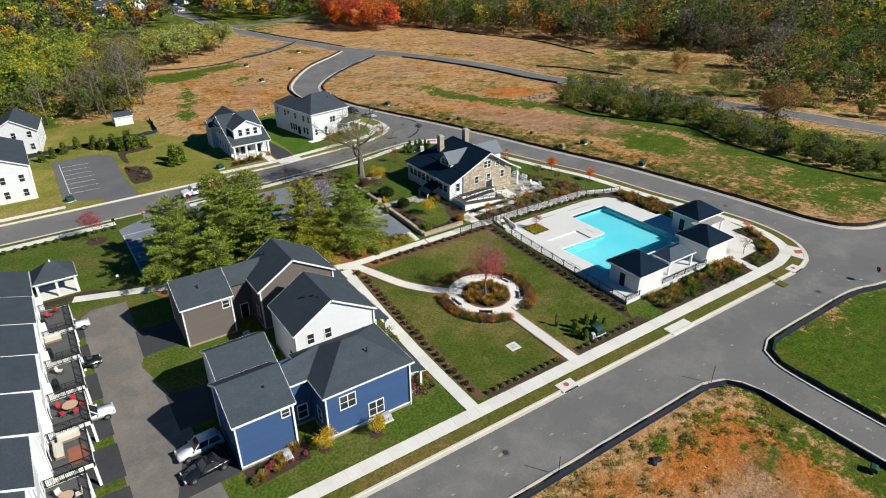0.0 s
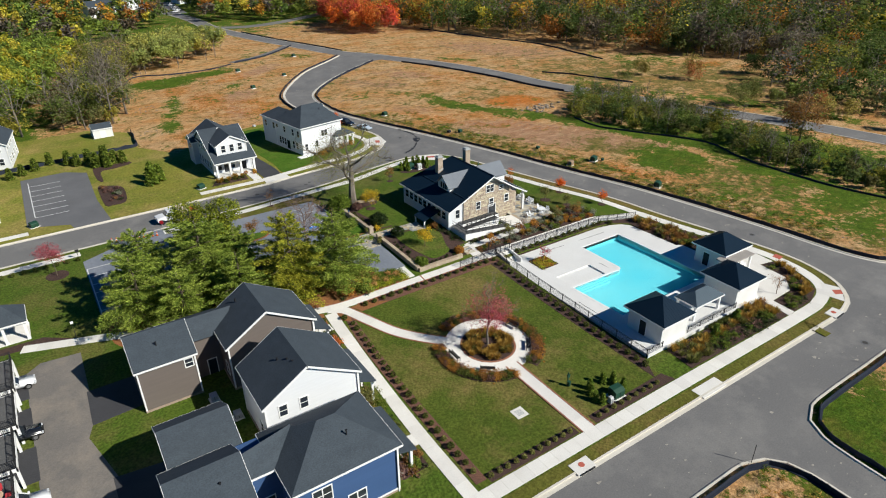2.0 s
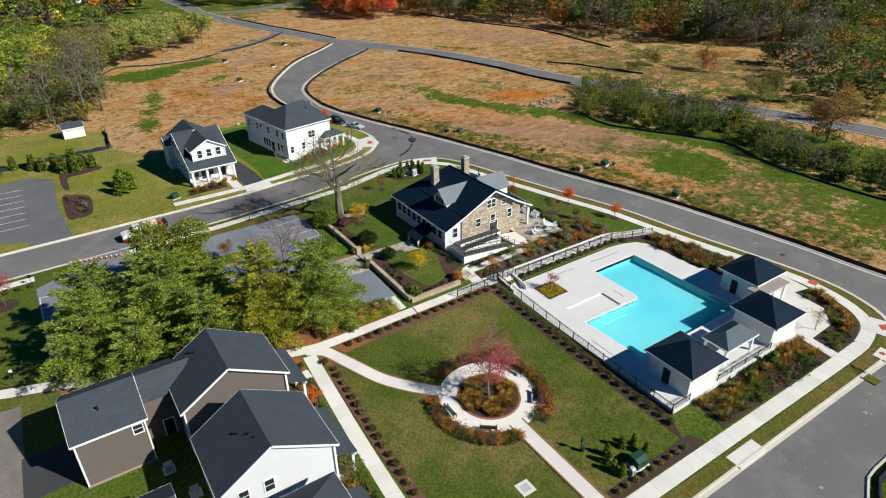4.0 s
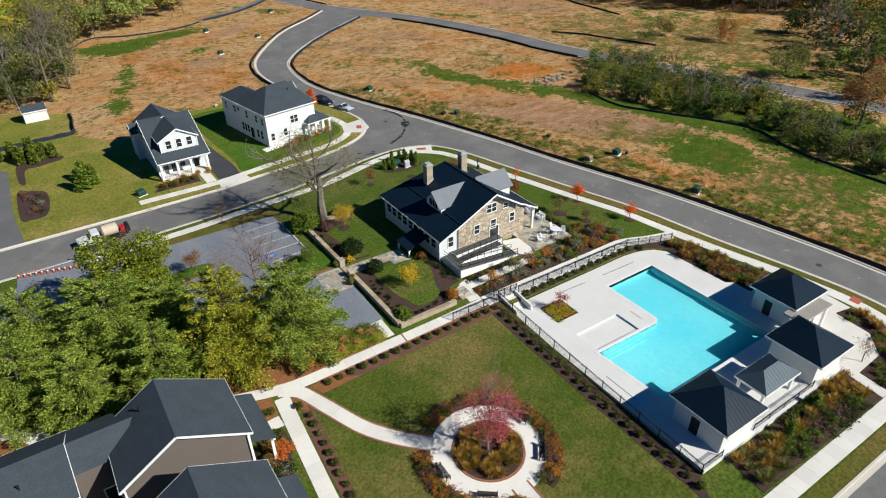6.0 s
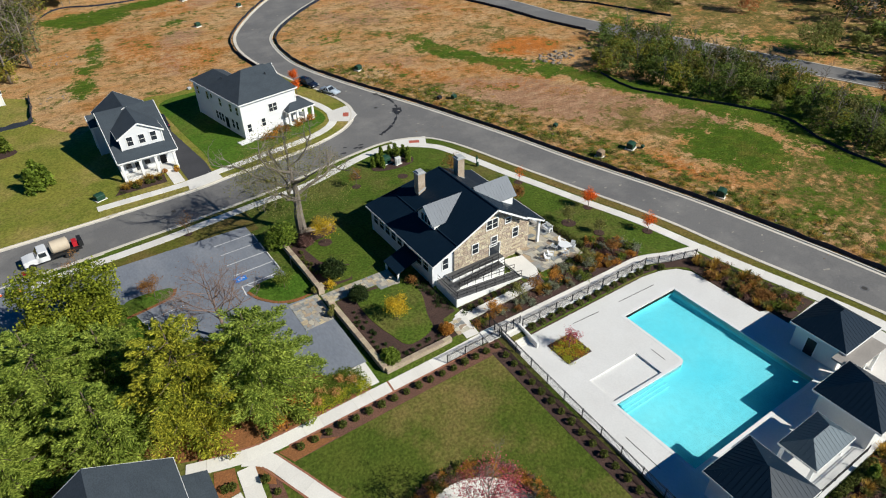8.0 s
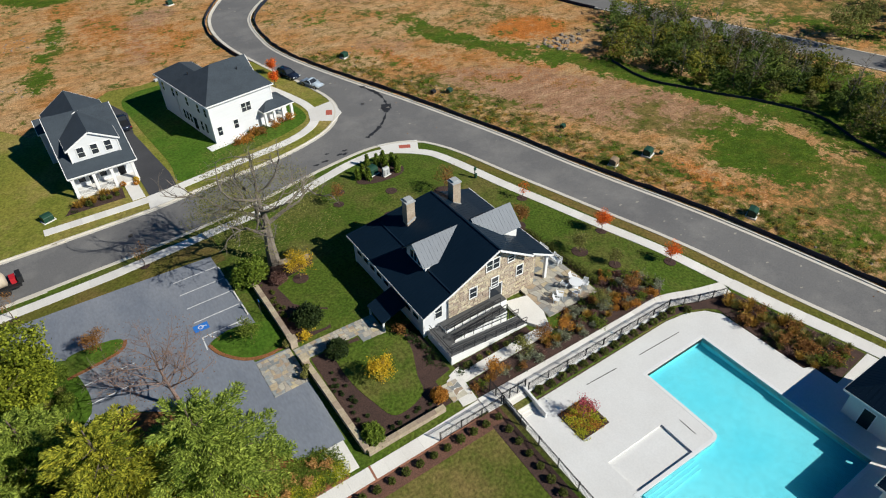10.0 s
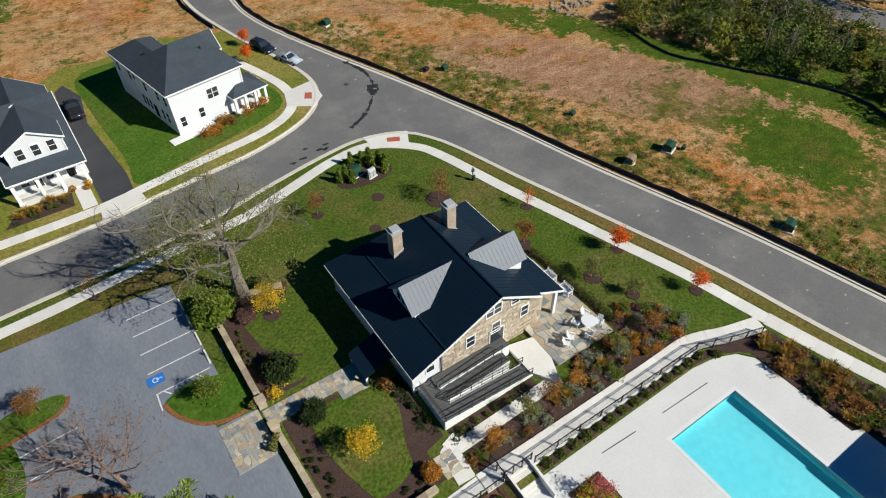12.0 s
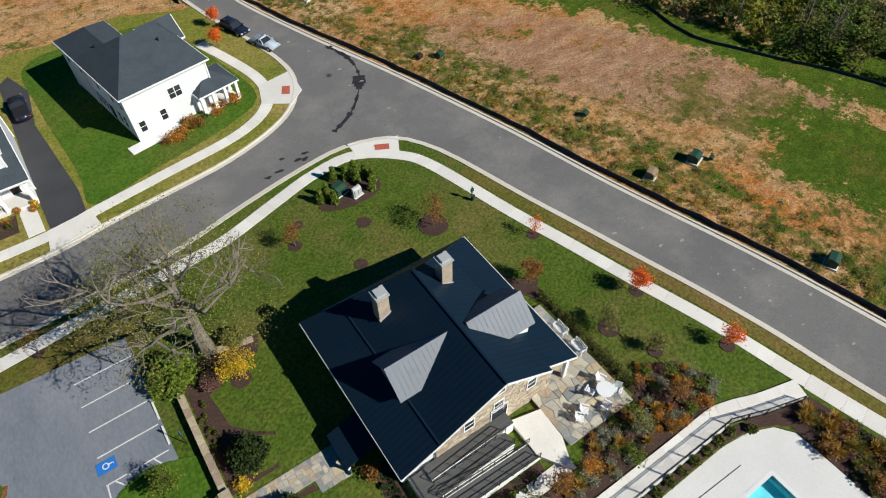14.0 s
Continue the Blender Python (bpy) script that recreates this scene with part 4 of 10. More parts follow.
def hip_planes(x0, x1, y0, y1, ze, zr):
    w, d = x1 - x0, y1 - y0
    if w >= d:
        a, b = (x0 + d / 2, (y0 + y1) / 2, zr), (x1 - d / 2, (y0 + y1) / 2, zr)
    else:
        a, b = ((x0 + x1) / 2, y0 + w / 2, zr), ((x0 + x1) / 2, y1 - w / 2, zr)
    c = [(x0, y0, ze), (x1, y0, ze), (x1, y1, ze), (x0, y1, ze)]
    if w >= d:
        return [[c[0], c[1], b, a], [c[1], c[2], b], [c[2], c[3], a, b], [c[3], c[0], a]]
    return [[c[0], c[1], a], [c[1], c[2], b, a], [c[2], c[3], b], [c[3], c[0], a, b]]


def clean(poly):
    out = []
    for q in poly:
        if not out or (Vector(q) - Vector(out[-1])).length > 1e-3:
            out.append(q)
    if (Vector(out[0]) - Vector(out[-1])).length < 1e-3:
        out.pop()
    return out


def hip_roof(parent, x0, x1, y0, y1, ze, zr, roof, seam=0.0, trim=True, thick=0.12):
    for poly in hip_planes(x0, x1, y0, y1, ze, zr):
        roof_plane(clean(poly), parent, roof, seam, thick)
    if trim:
        ring = [(x0, y0, ze - 0.12), (x1, y0, ze - 0.12), (x1, y1, ze - 0.12), (x0, y1, ze - 0.12)]
        bars("fascia_board", list(zip(ring, ring[1:] + ring[:1])), 0.08, 0.2, M["trim"], parent, "white fascia board")


def wall_box(parent, x0, x1, y0, y1, z0, z1, material, corner=True):
    bm = bmesh.new()
    box(bm, x0, y0, z0, x1, y1, z1)
    w = part("wall", bm, material, parent)
    if corner:
        corner_boards(parent, x0, x1, y0, y1, z0, z1 - 0.02)
    return w


def window(parent, side, plane, u, z, w=0.9, h=1.5, cols=1, rows=2, name="window", frame_mat=None):
    """A framed window on a wall. side: S, N, E or W; plane: the wall's place; u: along the wall."""
    place = {"S": pose(u, plane, z), "N": pose(u, plane, z, 0, 0, 180), "E": pose(plane, u, z, 0, 0, 90), "W": pose(plane, u, z, 0, 0, -90)}[side]
    bm = bmesh.new()
    t = 0.1
    loops = []
    for gx, gz, yy in ((w / 2 + t, h / 2 + t, 0.03), (w / 2 + t, h / 2 + t, -0.06), (w / 2, h / 2, -0.06), (w / 2, h / 2, 0.03)):
        loops.append([bm.verts.new((sx * gx, yy, sz * gz)) for sx, sz in ((-1, -1), (1, -1), (1, 1), (-1, 1))])
    for la, lb in zip(loops, loops[1:]):
        for i in range(4):
            bm.faces.new((la[i], la[(i + 1) % 4], lb[(i + 1) % 4], lb[i]))
    bmesh.ops.recalc_face_normals(bm, faces=bm.faces[:])
    ob = part(name, bm, frame_mat or M["trim"], parent)
    ob.matrix_basis = place
    for i in range(1, cols):
        bm = bmesh.new()
        x = -w / 2 + w * i / cols
        box(bm, x - 0.05, -0.05, -h / 2, x + 0.05, 0.02, h / 2)
        part("mullion", bm, frame_mat or M["trim"], ob)
    for i in range(1, rows):
        bm = bmesh.new()
        y = -h / 2 + h * i / rows
        box(bm, -w / 2, -0.045, y - 0.03, w / 2, 0.02, y + 0.03)
        part("glazing_bar", bm, frame_mat or M["trim"], ob)
    for i in range(cols):
        for j in range(rows):
            bm = bmesh.new()
            a, b = -w / 2 + w * i / cols, -w / 2 + w * (i + 1) / cols
            c, d = -h / 2 + h * j / rows, -h / 2 + h * (j + 1) / rows
            box(bm, a + 0.02, -0.025, c + 0.02, b - 0.02, 0.01, d - 0.02)
            part("pane", bm, M["pane"], ob)
    return ob


def door(parent, side, plane, u, z0, w=0.95, h=2.1, material=None):
    place = {"S": pose(u, plane, z0), "N": pose(u, plane, z0, 0, 0, 180), "E": pose(plane, u, z0, 0, 0, 90), "W": pose(plane, u, z0, 0, 0, -90)}[side]
    bm = bmesh.new()
    t = 0.1
    box(bm, -w / 2 - t, -0.06, 0, -w / 2, 0.03, h + t)
    box(bm, w / 2, -0.06, 0, w / 2 + t, 0.03, h + t)
    box(bm, -w / 2, -0.06, h, w / 2, 0.03, h + t)
    ob = part("door", bm, M["trim"], parent)
    ob.matrix_basis = place
    bm = bmesh.new()
    box(bm, -w / 2, -0.03, 0.02, w / 2, 0.02, h)
    part("leaf", bm, material or M["black"], ob)
    return ob


def vents(parent, spots):
    for x, y, z in spots:
        bm = bmesh.new()
        tube(bm, [(x, y, z - 0.2), (x, y, z + 0.3)], [0.07, 0.07], 8)
        tube(bm, [(x, y, z + 0.3), (x, y, z + 0.36)], [0.11, 0.11], 8)
        part("vent_pipe", bm, M["black"], parent)


def gutter_pipe(parent, x, y, z0, z1):
    bm = bmesh.new()
    box(bm, x - 0.05, y - 0.05, z0, x + 0.05, y + 0.05, z1)
    part("downpipe", bm, M["trim"], parent, "white downpipe")


def porch_posts(parent, posts, z0, z1, r=0.13):
    for x, y in posts:
        bm = bmesh.new()
        box(bm, x - r, y - r, z0, x + r, y + r, z1)
        box(bm, x - r - 0.05, y - r - 0.05, z0, x + r + 0.05, y + r + 0.05, z0 + 0.25)
        box(bm, x - r - 0.04, y - r - 0.04, z1 - 0.15, x + r + 0.04, y + r + 0.04, z1)
        part("post", bm, M["trim"], parent)


# ---------------------------------------------------------------- the three village houses


def blue_house():
    h = empty("house", pose(0, 0, 0), "dark blue sided two-storey house with grey shingle roof", "house")
    gable_block(h, 8.35, 14.2, 48.5, 55.6, 0.4, 6.0, 8.2, "x", M["blue"], M["shingle"])
    wall_box(h, 14.2, 17.4, 51.2, 55.4, 0.4, 5.95, M["blue"], False)
    roof_plane([(14.4, 50.7, 6.0), (18, 50.7, 6.0), (19.5, 53.4, 7.75), (14.4, 52.05, 7.9)], h, M["shingle"])
    bm = bmesh.new()
    obox(bm, (14.5, 50.68, 5.9), (17.2, 50.68, 5.9), 0.08, 0.2)
    part("fascia", bm, M["trim"], h)
    wall_box(h, 17.2, 27.1, 47.3, 55.4, 0.4, 5.95, M["blue"])
    hip_roof(h, 16.8, 27.5, 46.9, 55.8, 6.05, 8.75, M["shingle"])
    # stone footing
    bm = bmesh.new()
    box(bm, 8.25, 48.4, 0.0, 14.3, 55.7, 0.4)
    box(bm, 17.1, 47.2, 0.0, 27.2, 55.5, 0.4)
    box(bm, 14.3, 51.1, 0.0, 17.1, 55.5, 0.4)
    part("footing", bm, M["brick"], h, "tan brick footing")
    bm = bmesh.new()
    for a, b, y in ((8.3, 14.25, 48.42), (17.15, 27.15, 47.22)):
        obox(bm, (a, y, 0.46), (b, y, 0.46), 0.08, 0.16)
    part("skirt_board", bm, M["trim"], h)
    window(h, "S", 47.3, 19.6, 4.2, 1.7, 1.6, 2, 2)
    window(h, "S", 47.3, 22.8, 1.75, 1.7, 1.7, 2, 2)
    window(h, "S", 48.5, 13.4, 4.9, 0.75, 0.9, 1, 2)
    window(h, "S", 51.2, 16, 1.8, 1.0, 1.7, 1, 2)
    window(h, "W", 17.2, 49.3, 2.2, 0.9, 1.6)
    # porch on the path side
    bm = bmesh.new()
    box(bm, 27.1, 48.6, 0.1, 29.3, 55, 0.5)
    part("porch_floor", bm, M["concrete"], h)
    roof_plane([(27.1, 48.2, 3.9), (27.1, 55.4, 3.9), (29.7, 55.4, 3.2), (29.7, 48.2, 3.2)], h, M["shingle"])
    porch_posts(h, [(29.3, 48.7), (29.3, 52), (29.3, 54.9)], 0.5, 3.1)
    door(h, "E", 27.1, 52.4, 0.5)
    gutter_pipe(h, 27.0, 47.15, 0.1, 5.8)
    gutter_pipe(h, 14.1, 48.35, 0.1, 5.8)
    vents(h, [(12.2, 50.4, 7.2), (23.2, 49.4, 7.8)])
    return h


def town_house_pair(y0, wall, label, depth, wing_y0, wing_y1, z0, we=6.0, wr=8.1, link=True):
    h = empty("house", pose(0, 0, 0), label, "house")
    y1 = y0 + depth
    gable_block(h, 18.6, 28.7, y0, y1, z0, 6.35 + z0 * 0.4, 9.35 + z0 * 0.4, "y", wall, M["shingle"], ridge=23.3)
    gable_block(h, 9.3, 15.3, wing_y0, wing_y1, z0, we + z0 * 0.6, wr + z0 * 0.6, "x", wall, M["shingle"])
    if link:
        wall_box(h, 15.3, 18.7, wing_y0 + 2.6, wing_y1, z0, we - 0.3 + z0 * 0.6, wall, False)
        m_ = (wing_y0 + wing_y1) / 2
        zz = z0 * 0.6
        roof_plane([(15.3, wing_y0 + 2.2, we - 0.2 + zz), (19.2, wing_y0 + 2.2, we - 0.2 + zz), (20.8, m_, wr + zz), (15.3, m_, wr + zz)], h, M["shingle"])
        roof_plane([(15.3, m_, wr + zz), (20.8, m_, wr + zz), (19.2, wing_y1, we + 0.2 + zz), (15.3, wing_y1, we + 0.2 + zz)], h, M["shingle"])
    bm = bmesh.new()
    box(bm, 9.2, wing_y0 - 0.1, z0 - 0.5, 15.4, wing_y1 + 0.1, z0 + 0.35)
    box(bm, 18.5, y0 - 0.1, z0 - 0.5, 28.8, y1 + 0.1, z0 + 0.35)
    part("footing", bm, M["brick"], h, "tan brick footing")
    window(h, "W", 18.6, y0 + 2, z0 + 2.0, 0.9, 1.5)
    # porch
    bm = bmesh.new()
    box(bm, 28.7, y0 + 0.8, z0 - 0.3, 30.6, y1 - 0.5, z0 + 0.25)
    part("porch_floor", bm, M["concrete"], h)
    roof_plane([(28.7, y0 + 0.4, z0 + 4.4), (28.7, y1 - 0.3, z0 + 4.4), (31.0, y1 - 0.3, z0 + 3.5), (31.0, y0 + 0.4, z0 + 3.5)], h, M["shingle"])
    bm = bmesh.new()
    box(bm, 30.75, y0 + 0.45, z0 + 3.1, 30.95, y1 - 0.35, z0 + 3.45)
    part("porch_beam", bm, M["trim"], h)
    porch_posts(h, [(30.7, y0 + 0.9), (30.7, (y0 + y1) / 2), (30.7, y1 - 0.8)], z0 + 0.2, z0 + 3.2)
    door(h, "E", 28.7, (y0 + y1) / 2 + 1, z0 + 0.2)
    gutter_pipe(h, 28.6, y0 - 0.12, z0, 6.2)
    return h


blue_house()
wh = town_house_pair(58.3, M["white"], "white sided two-storey house with grey shingle roof", 7.6, 56.5, 62.9, 0.3, 5.1, 7.0, False)
window(wh, "S", 58.3, 20.4, 5.2, 0.8, 1.3)
window(wh, "S", 58.3, 22.6, 5.2, 0.8, 1.3)
vents(wh, [(21.6, 62, 8.5), (22.3, 61, 8.8), (22.6, 60.2, 8.9)])
bh = town_house_pair(69.9, M["brown"], "dark taupe sided two-storey house with grey shingle roof", 7.2, 71.6, 79.0, 0.5)
window(bh, "S", 70.0, 19.95, 5.7, 1.7, 1.3, 2, 2)
window(bh, "S", 71.6, 14.6, 5.2, 0.8, 1.0)
door(bh, "S", 74.2, 17.4, 0.7, 0.95, 2.1, M["pane"])
vents(bh, [(12, 73.4, 7.6), (21.5, 75.4, 8.7)])

# ---------------------------------------------------------------- terraced row with decks


def row_unit(y0, y1, wall, zt, group, x1):
    z0 = 0.3
    h = empty("house", pose(0, 0, 0), "white three-storey terraced house with a rear deck", "house", group)
    mid = (y0 + y1) / 2
    xd = x1 + 3.3
    gable_block(h, -18, x1, y0, y1, z0, zt, zt + 1.9, "y", wall, M["shingle"], 0.35, 0.05, ridge=-12)
    deckz = 3.2
    for k in range(6):
        bm = bmesh.new()
        a = y0 + 0.5 + (y1 - y0 - 1.0) * k / 6
        box(bm, x1, a, deckz - 0.14, xd, a + (y1 - y0 - 1.0) / 6 - 0.015, deckz)
        part("deck_board", bm, M["composite"], h)
    bm = bmesh.new()
    box(bm, x1, y0 + 0.4, deckz - 0.4, xd + 0.1, y0 + 0.55, deckz)
    box(bm, x1, y1 - 0.55, deckz - 0.4, xd + 0.1, y1 - 0.4, deckz)
    box(bm, xd - 0.05, y0 + 0.4, deckz - 0.4, xd + 0.1, y1 - 0.4, deckz)
    part("deck_beam", bm, M["trim"], h)
    for yy in (y0 + 0.6, y1 - 0.6):
        bm = bmesh.new()
        box(bm, xd - 0.15, yy - 0.13, 0.2, xd + 0.11, yy + 0.13, deckz - 0.3)
        part("deck_post", bm, M["trim"], h)
    bm = bmesh.new()
    run = [(x1, y0 + 0.5), (xd + 0.02, y0 + 0.5), (xd + 0.02, y1 - 0.5), (x1, y1 - 0.5)]
    for a, b in zip(run, run[1:]):
        for zz in (0.12, 1.0):
            obox(bm, (*a, deckz + zz), (*b, deckz + zz), 0.05, 0.05)
        n = max(2, round(math.dist(a, b) / 0.16))
        for i in range(n + 1):
            p = Vector(a).lerp(Vector(b), i / n)
            wdt = 0.08 if i % 10 == 0 else 0.022
            box(bm, p.x - wdt / 2, p.y - wdt / 2, deckz, p.x + wdt / 2, p.y + wdt / 2, deckz + 1.0)
    part("railing", bm, M["black"], h, "black metal railing")
    # the wing wall between units
    bm = bmesh.new()
    box(bm, x1, y1 - 0.28, z0, x1 + 0.7, y1 - 0.02, 5.2)
    part("wing_wall", bm, M["trim"], h, "white privacy wall")
    door(h, "E", x1, mid - 1, deckz, 1.6, 2.1, M["pane"])
    window(h, "E", x1, mid + 1.6, deckz + 1.3, 0.9, 1.5)
    window(h, "E", x1, mid - 1.4, zt - 1.3, 0.9, 1.4)
    window(h, "E", x1, mid + 1.4, zt - 1.3, 0.9, 1.4)
    bm = bmesh.new()
    box(bm, x1, mid - 2.2, 0.4, x1 + 0.05, mid + 2.2, 2.6)
    part("garage_door", bm, M["trim"], h)
    return h


ROW = [(40.2, 47.2), (47.2, 53.8), (53.8, 60.2), (60.2, 66.8), (66.8, 73.4), (73.4, 80.2), (80.2, 87.4)]
for i, (a, b) in enumerate(ROW):
    row_unit(a, b, M["white"], 9.0, "terraced row", (-8.3, -7.6, -6.8, -6.2, -5.9, -5.6, -5.5)[i])

# ---------------------------------------------------------------- the stone house
SZ = 1.75


def stone_house():
    h = empty("house", pose(0, 0, 0), "tan stone house with a dark standing-seam metal roof", "house")
    x0, x1, y0, y1, xr, zr = 63.6, 75.0, 88.0, 99.5, 69.25, 10.05
    lo, o, xb_, zb_ = 5.65, 0.85, 63.5, 7.2
    bm = bmesh.new()
    pts = [(x0, y0, SZ - 0.3), (x1, y0, SZ - 0.3), (x1, y0, 6.2), (73.9, y0, 6.95), (xr, y0, zr - 0.2), (x0, y0, zb_ - 0.2)]
    prism(bm, pts, (0, y1 - y0, 0))
    bmesh.ops.recalc_face_normals(bm, faces=bm.faces[:])
    wall = part("wall", bm, M["mortar"], h, "tan fieldstone wall")
    # enclosed porch along the west and north
    wall_box(h, 60.7, 63.6, 88.2, 102.7, SZ - 0.3, 5.5, M["white"])
    wall_box(h, 63.6, 76.4, 99.5, 102.7, SZ - 0.3, 5.2, M["white"])
    bm = bmesh.new()
    prism(bm, [(60.7, 88.2, 5.5), (63.6, 88.2, 5.5), (63.6, 88.2, 6.95)], (0, 11.3, 0))
    part("wall", bm, M["white"], h)
    ys = y0 - o
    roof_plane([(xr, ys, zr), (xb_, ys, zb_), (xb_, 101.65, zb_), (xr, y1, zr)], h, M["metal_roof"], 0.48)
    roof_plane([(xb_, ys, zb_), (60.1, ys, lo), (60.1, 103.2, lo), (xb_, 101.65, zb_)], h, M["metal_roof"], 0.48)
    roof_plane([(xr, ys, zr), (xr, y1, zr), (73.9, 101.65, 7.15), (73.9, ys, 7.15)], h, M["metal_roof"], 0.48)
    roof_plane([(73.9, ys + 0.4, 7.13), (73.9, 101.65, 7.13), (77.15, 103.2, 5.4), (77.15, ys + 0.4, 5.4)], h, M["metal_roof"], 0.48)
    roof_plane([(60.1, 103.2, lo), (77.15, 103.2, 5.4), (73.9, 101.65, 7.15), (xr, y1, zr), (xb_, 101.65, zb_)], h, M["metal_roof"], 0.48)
    bars("fascia_board", (((xr, ys, zr - 0.18), (xb_, ys, zb_ - 0.18)), ((xb_, ys, zb_ - 0.18), (60.1, ys, lo - 0.18)), ((xr, ys, zr - 0.18), (73.9, ys, 6.97)), ((73.9, ys + 0.4, 6.95), (77.15, ys + 0.4, 5.22)),
                 ((60.1, ys, lo - 0.12), (60.1, 103.2, lo - 0.12)), ((77.15, ys + 0.4, 5.3), (77.15, 103.2, 5.3)), ((60.1, 103.2, lo - 0.12), (77.15, 103.2, 5.28))), 0.08, 0.22, M["trim"], h, "white fascia board")
    # ridge and hip caps
    for a, b in (((xr, ys, zr + 0.03), (xr, y1, zr + 0.03)), ((xr, y1, zr + 0.03), (60.1, 103.2, lo + 0.03)), ((xb_, ys, zb_ + 0.03), (xb_, 101.6, zb_ + 0.03))):
        bm = bmesh.new()
        obox(bm, a, b, 0.16, 0.07)
        part("ridge_cap", bm, M["metal_roof"], h)
    # east porch posts
    porch_posts(h, [(76.7, 88.1), (76.7, 92.5), (76.7, 97), (76.7, 101.5)], SZ - 0.2, 5.2, 0.16)
    for x, yy, zt in ((65.6, 98.4, 10.9), (71.4, 98.1, 11.3)):
        bm = bmesh.new()
        box(bm, x - 0.5, yy - 0.5, 6.5, x + 0.5, yy + 0.5, zt)
        ch = part("chimney", bm, M["stone_wall"], h, "tan stone chimney with slate cap")
        bm = bmesh.new()
        box(bm, x - 0.6, yy - 0.6, zt, x + 0.6, yy + 0.6, zt + 0.12)
        box(bm, x - 0.4, yy - 0.4, zt + 0.12, x + 0.4, yy + 0.4, zt + 0.32)
        part("cap", bm, M["grey_metal"], ch)
        bm = bmesh.new()
        obox(bm, (x - 0.55, yy - 0.54, 8.35 if x < 69 else 8.95), (x + 0.55, yy - 0.54, 8.85 if x < 69 else 8.35), 0.05, 0.22)
        part("flashing", bm, M["grey_metal"], ch, "pale metal flashing")
    # west dormer and east dormer
    for sgn, xa, xb, yc, hw, zeave, zrd in ((-1, 63.2, 68.7, 93.3, 1.8, 7.87, 9.65), (1, 74.75, 69.9, 92.95, 1.85, 8.12, 9.97)):
        bm = bmesh.new()
        prism(bm, [(xa, yc - hw, 6.2), (xa, yc + hw, 6.2), (xa, yc + hw, zeave), (xa, yc, zrd - 0.2), (xa, yc - hw, zeave)], (xb - xa, 0, 0))
        bmesh.ops.recalc_face_normals(bm, faces=bm.faces[:])
        d = part("dormer", bm, M["trim"], h, "white dormer with metal roof, sunlit paleness put into its colour")
        for t in (-1, 1):
            poly = [(xa + 0.4 * sgn, yc, zrd), (xb, yc, zrd), (xb, yc + t * (hw + 0.3), zeave - 0.12), (xa + 0.4 * sgn, yc + t * (hw + 0.3), zeave - 0.12)]
            # both slopes carry the sunlit tone in their colour
            slope("roof_slope", poly, d, M["dormer_roof_lit"], 0.1)
            seams(poly, d, M["dormer_roof_lit"], 0.42)
        window(h, "W" if sgn < 0 else "E", xa, yc, 7.75, 2.0, 1.1, 3, 1)
    # windows in the stone gable
    for u, z, w, hh, c in ((69.1, 7.6, 1.6, 1.25, 2), (71.5, 7.25, 0.8, 0.7, 1), (69.45, 5.0, 0.85, 1.3, 1), (66.65, 5.0, 0.85, 1.3, 1), (72.75, 5.05, 0.8, 1.3, 1)):
        window(h, "S", y0 - 0.03, u, z, w, hh, c, 2)
    door(h, "S", y0 - 0.03, 69.6, 2.45, 1.5, 2.1, M["pane"])
    window(h, "S", 88.2, 62.5, 4.4, 0.8, 1.5)
    for k in range(9):
        window(h, "W", 60.7, 89.6 + k * 1.5, 4.1, 1.1, 1.3, 1, 2)
    # entry awning and steps
    roof_plane([(60.8, 91.0, 4.5), (60.8, 94.2, 4.5), (57.5, 94.2, 3.3), (57.5, 91.0, 3.3)], h, M["metal_roof"], 0.45)
    porch_posts(h, [(57.75, 91.2), (57.75, 94.0)], SZ - 0.3, 3.2, 0.1)
    return h


STONE = stone_house()

# ramp and steps on the south side


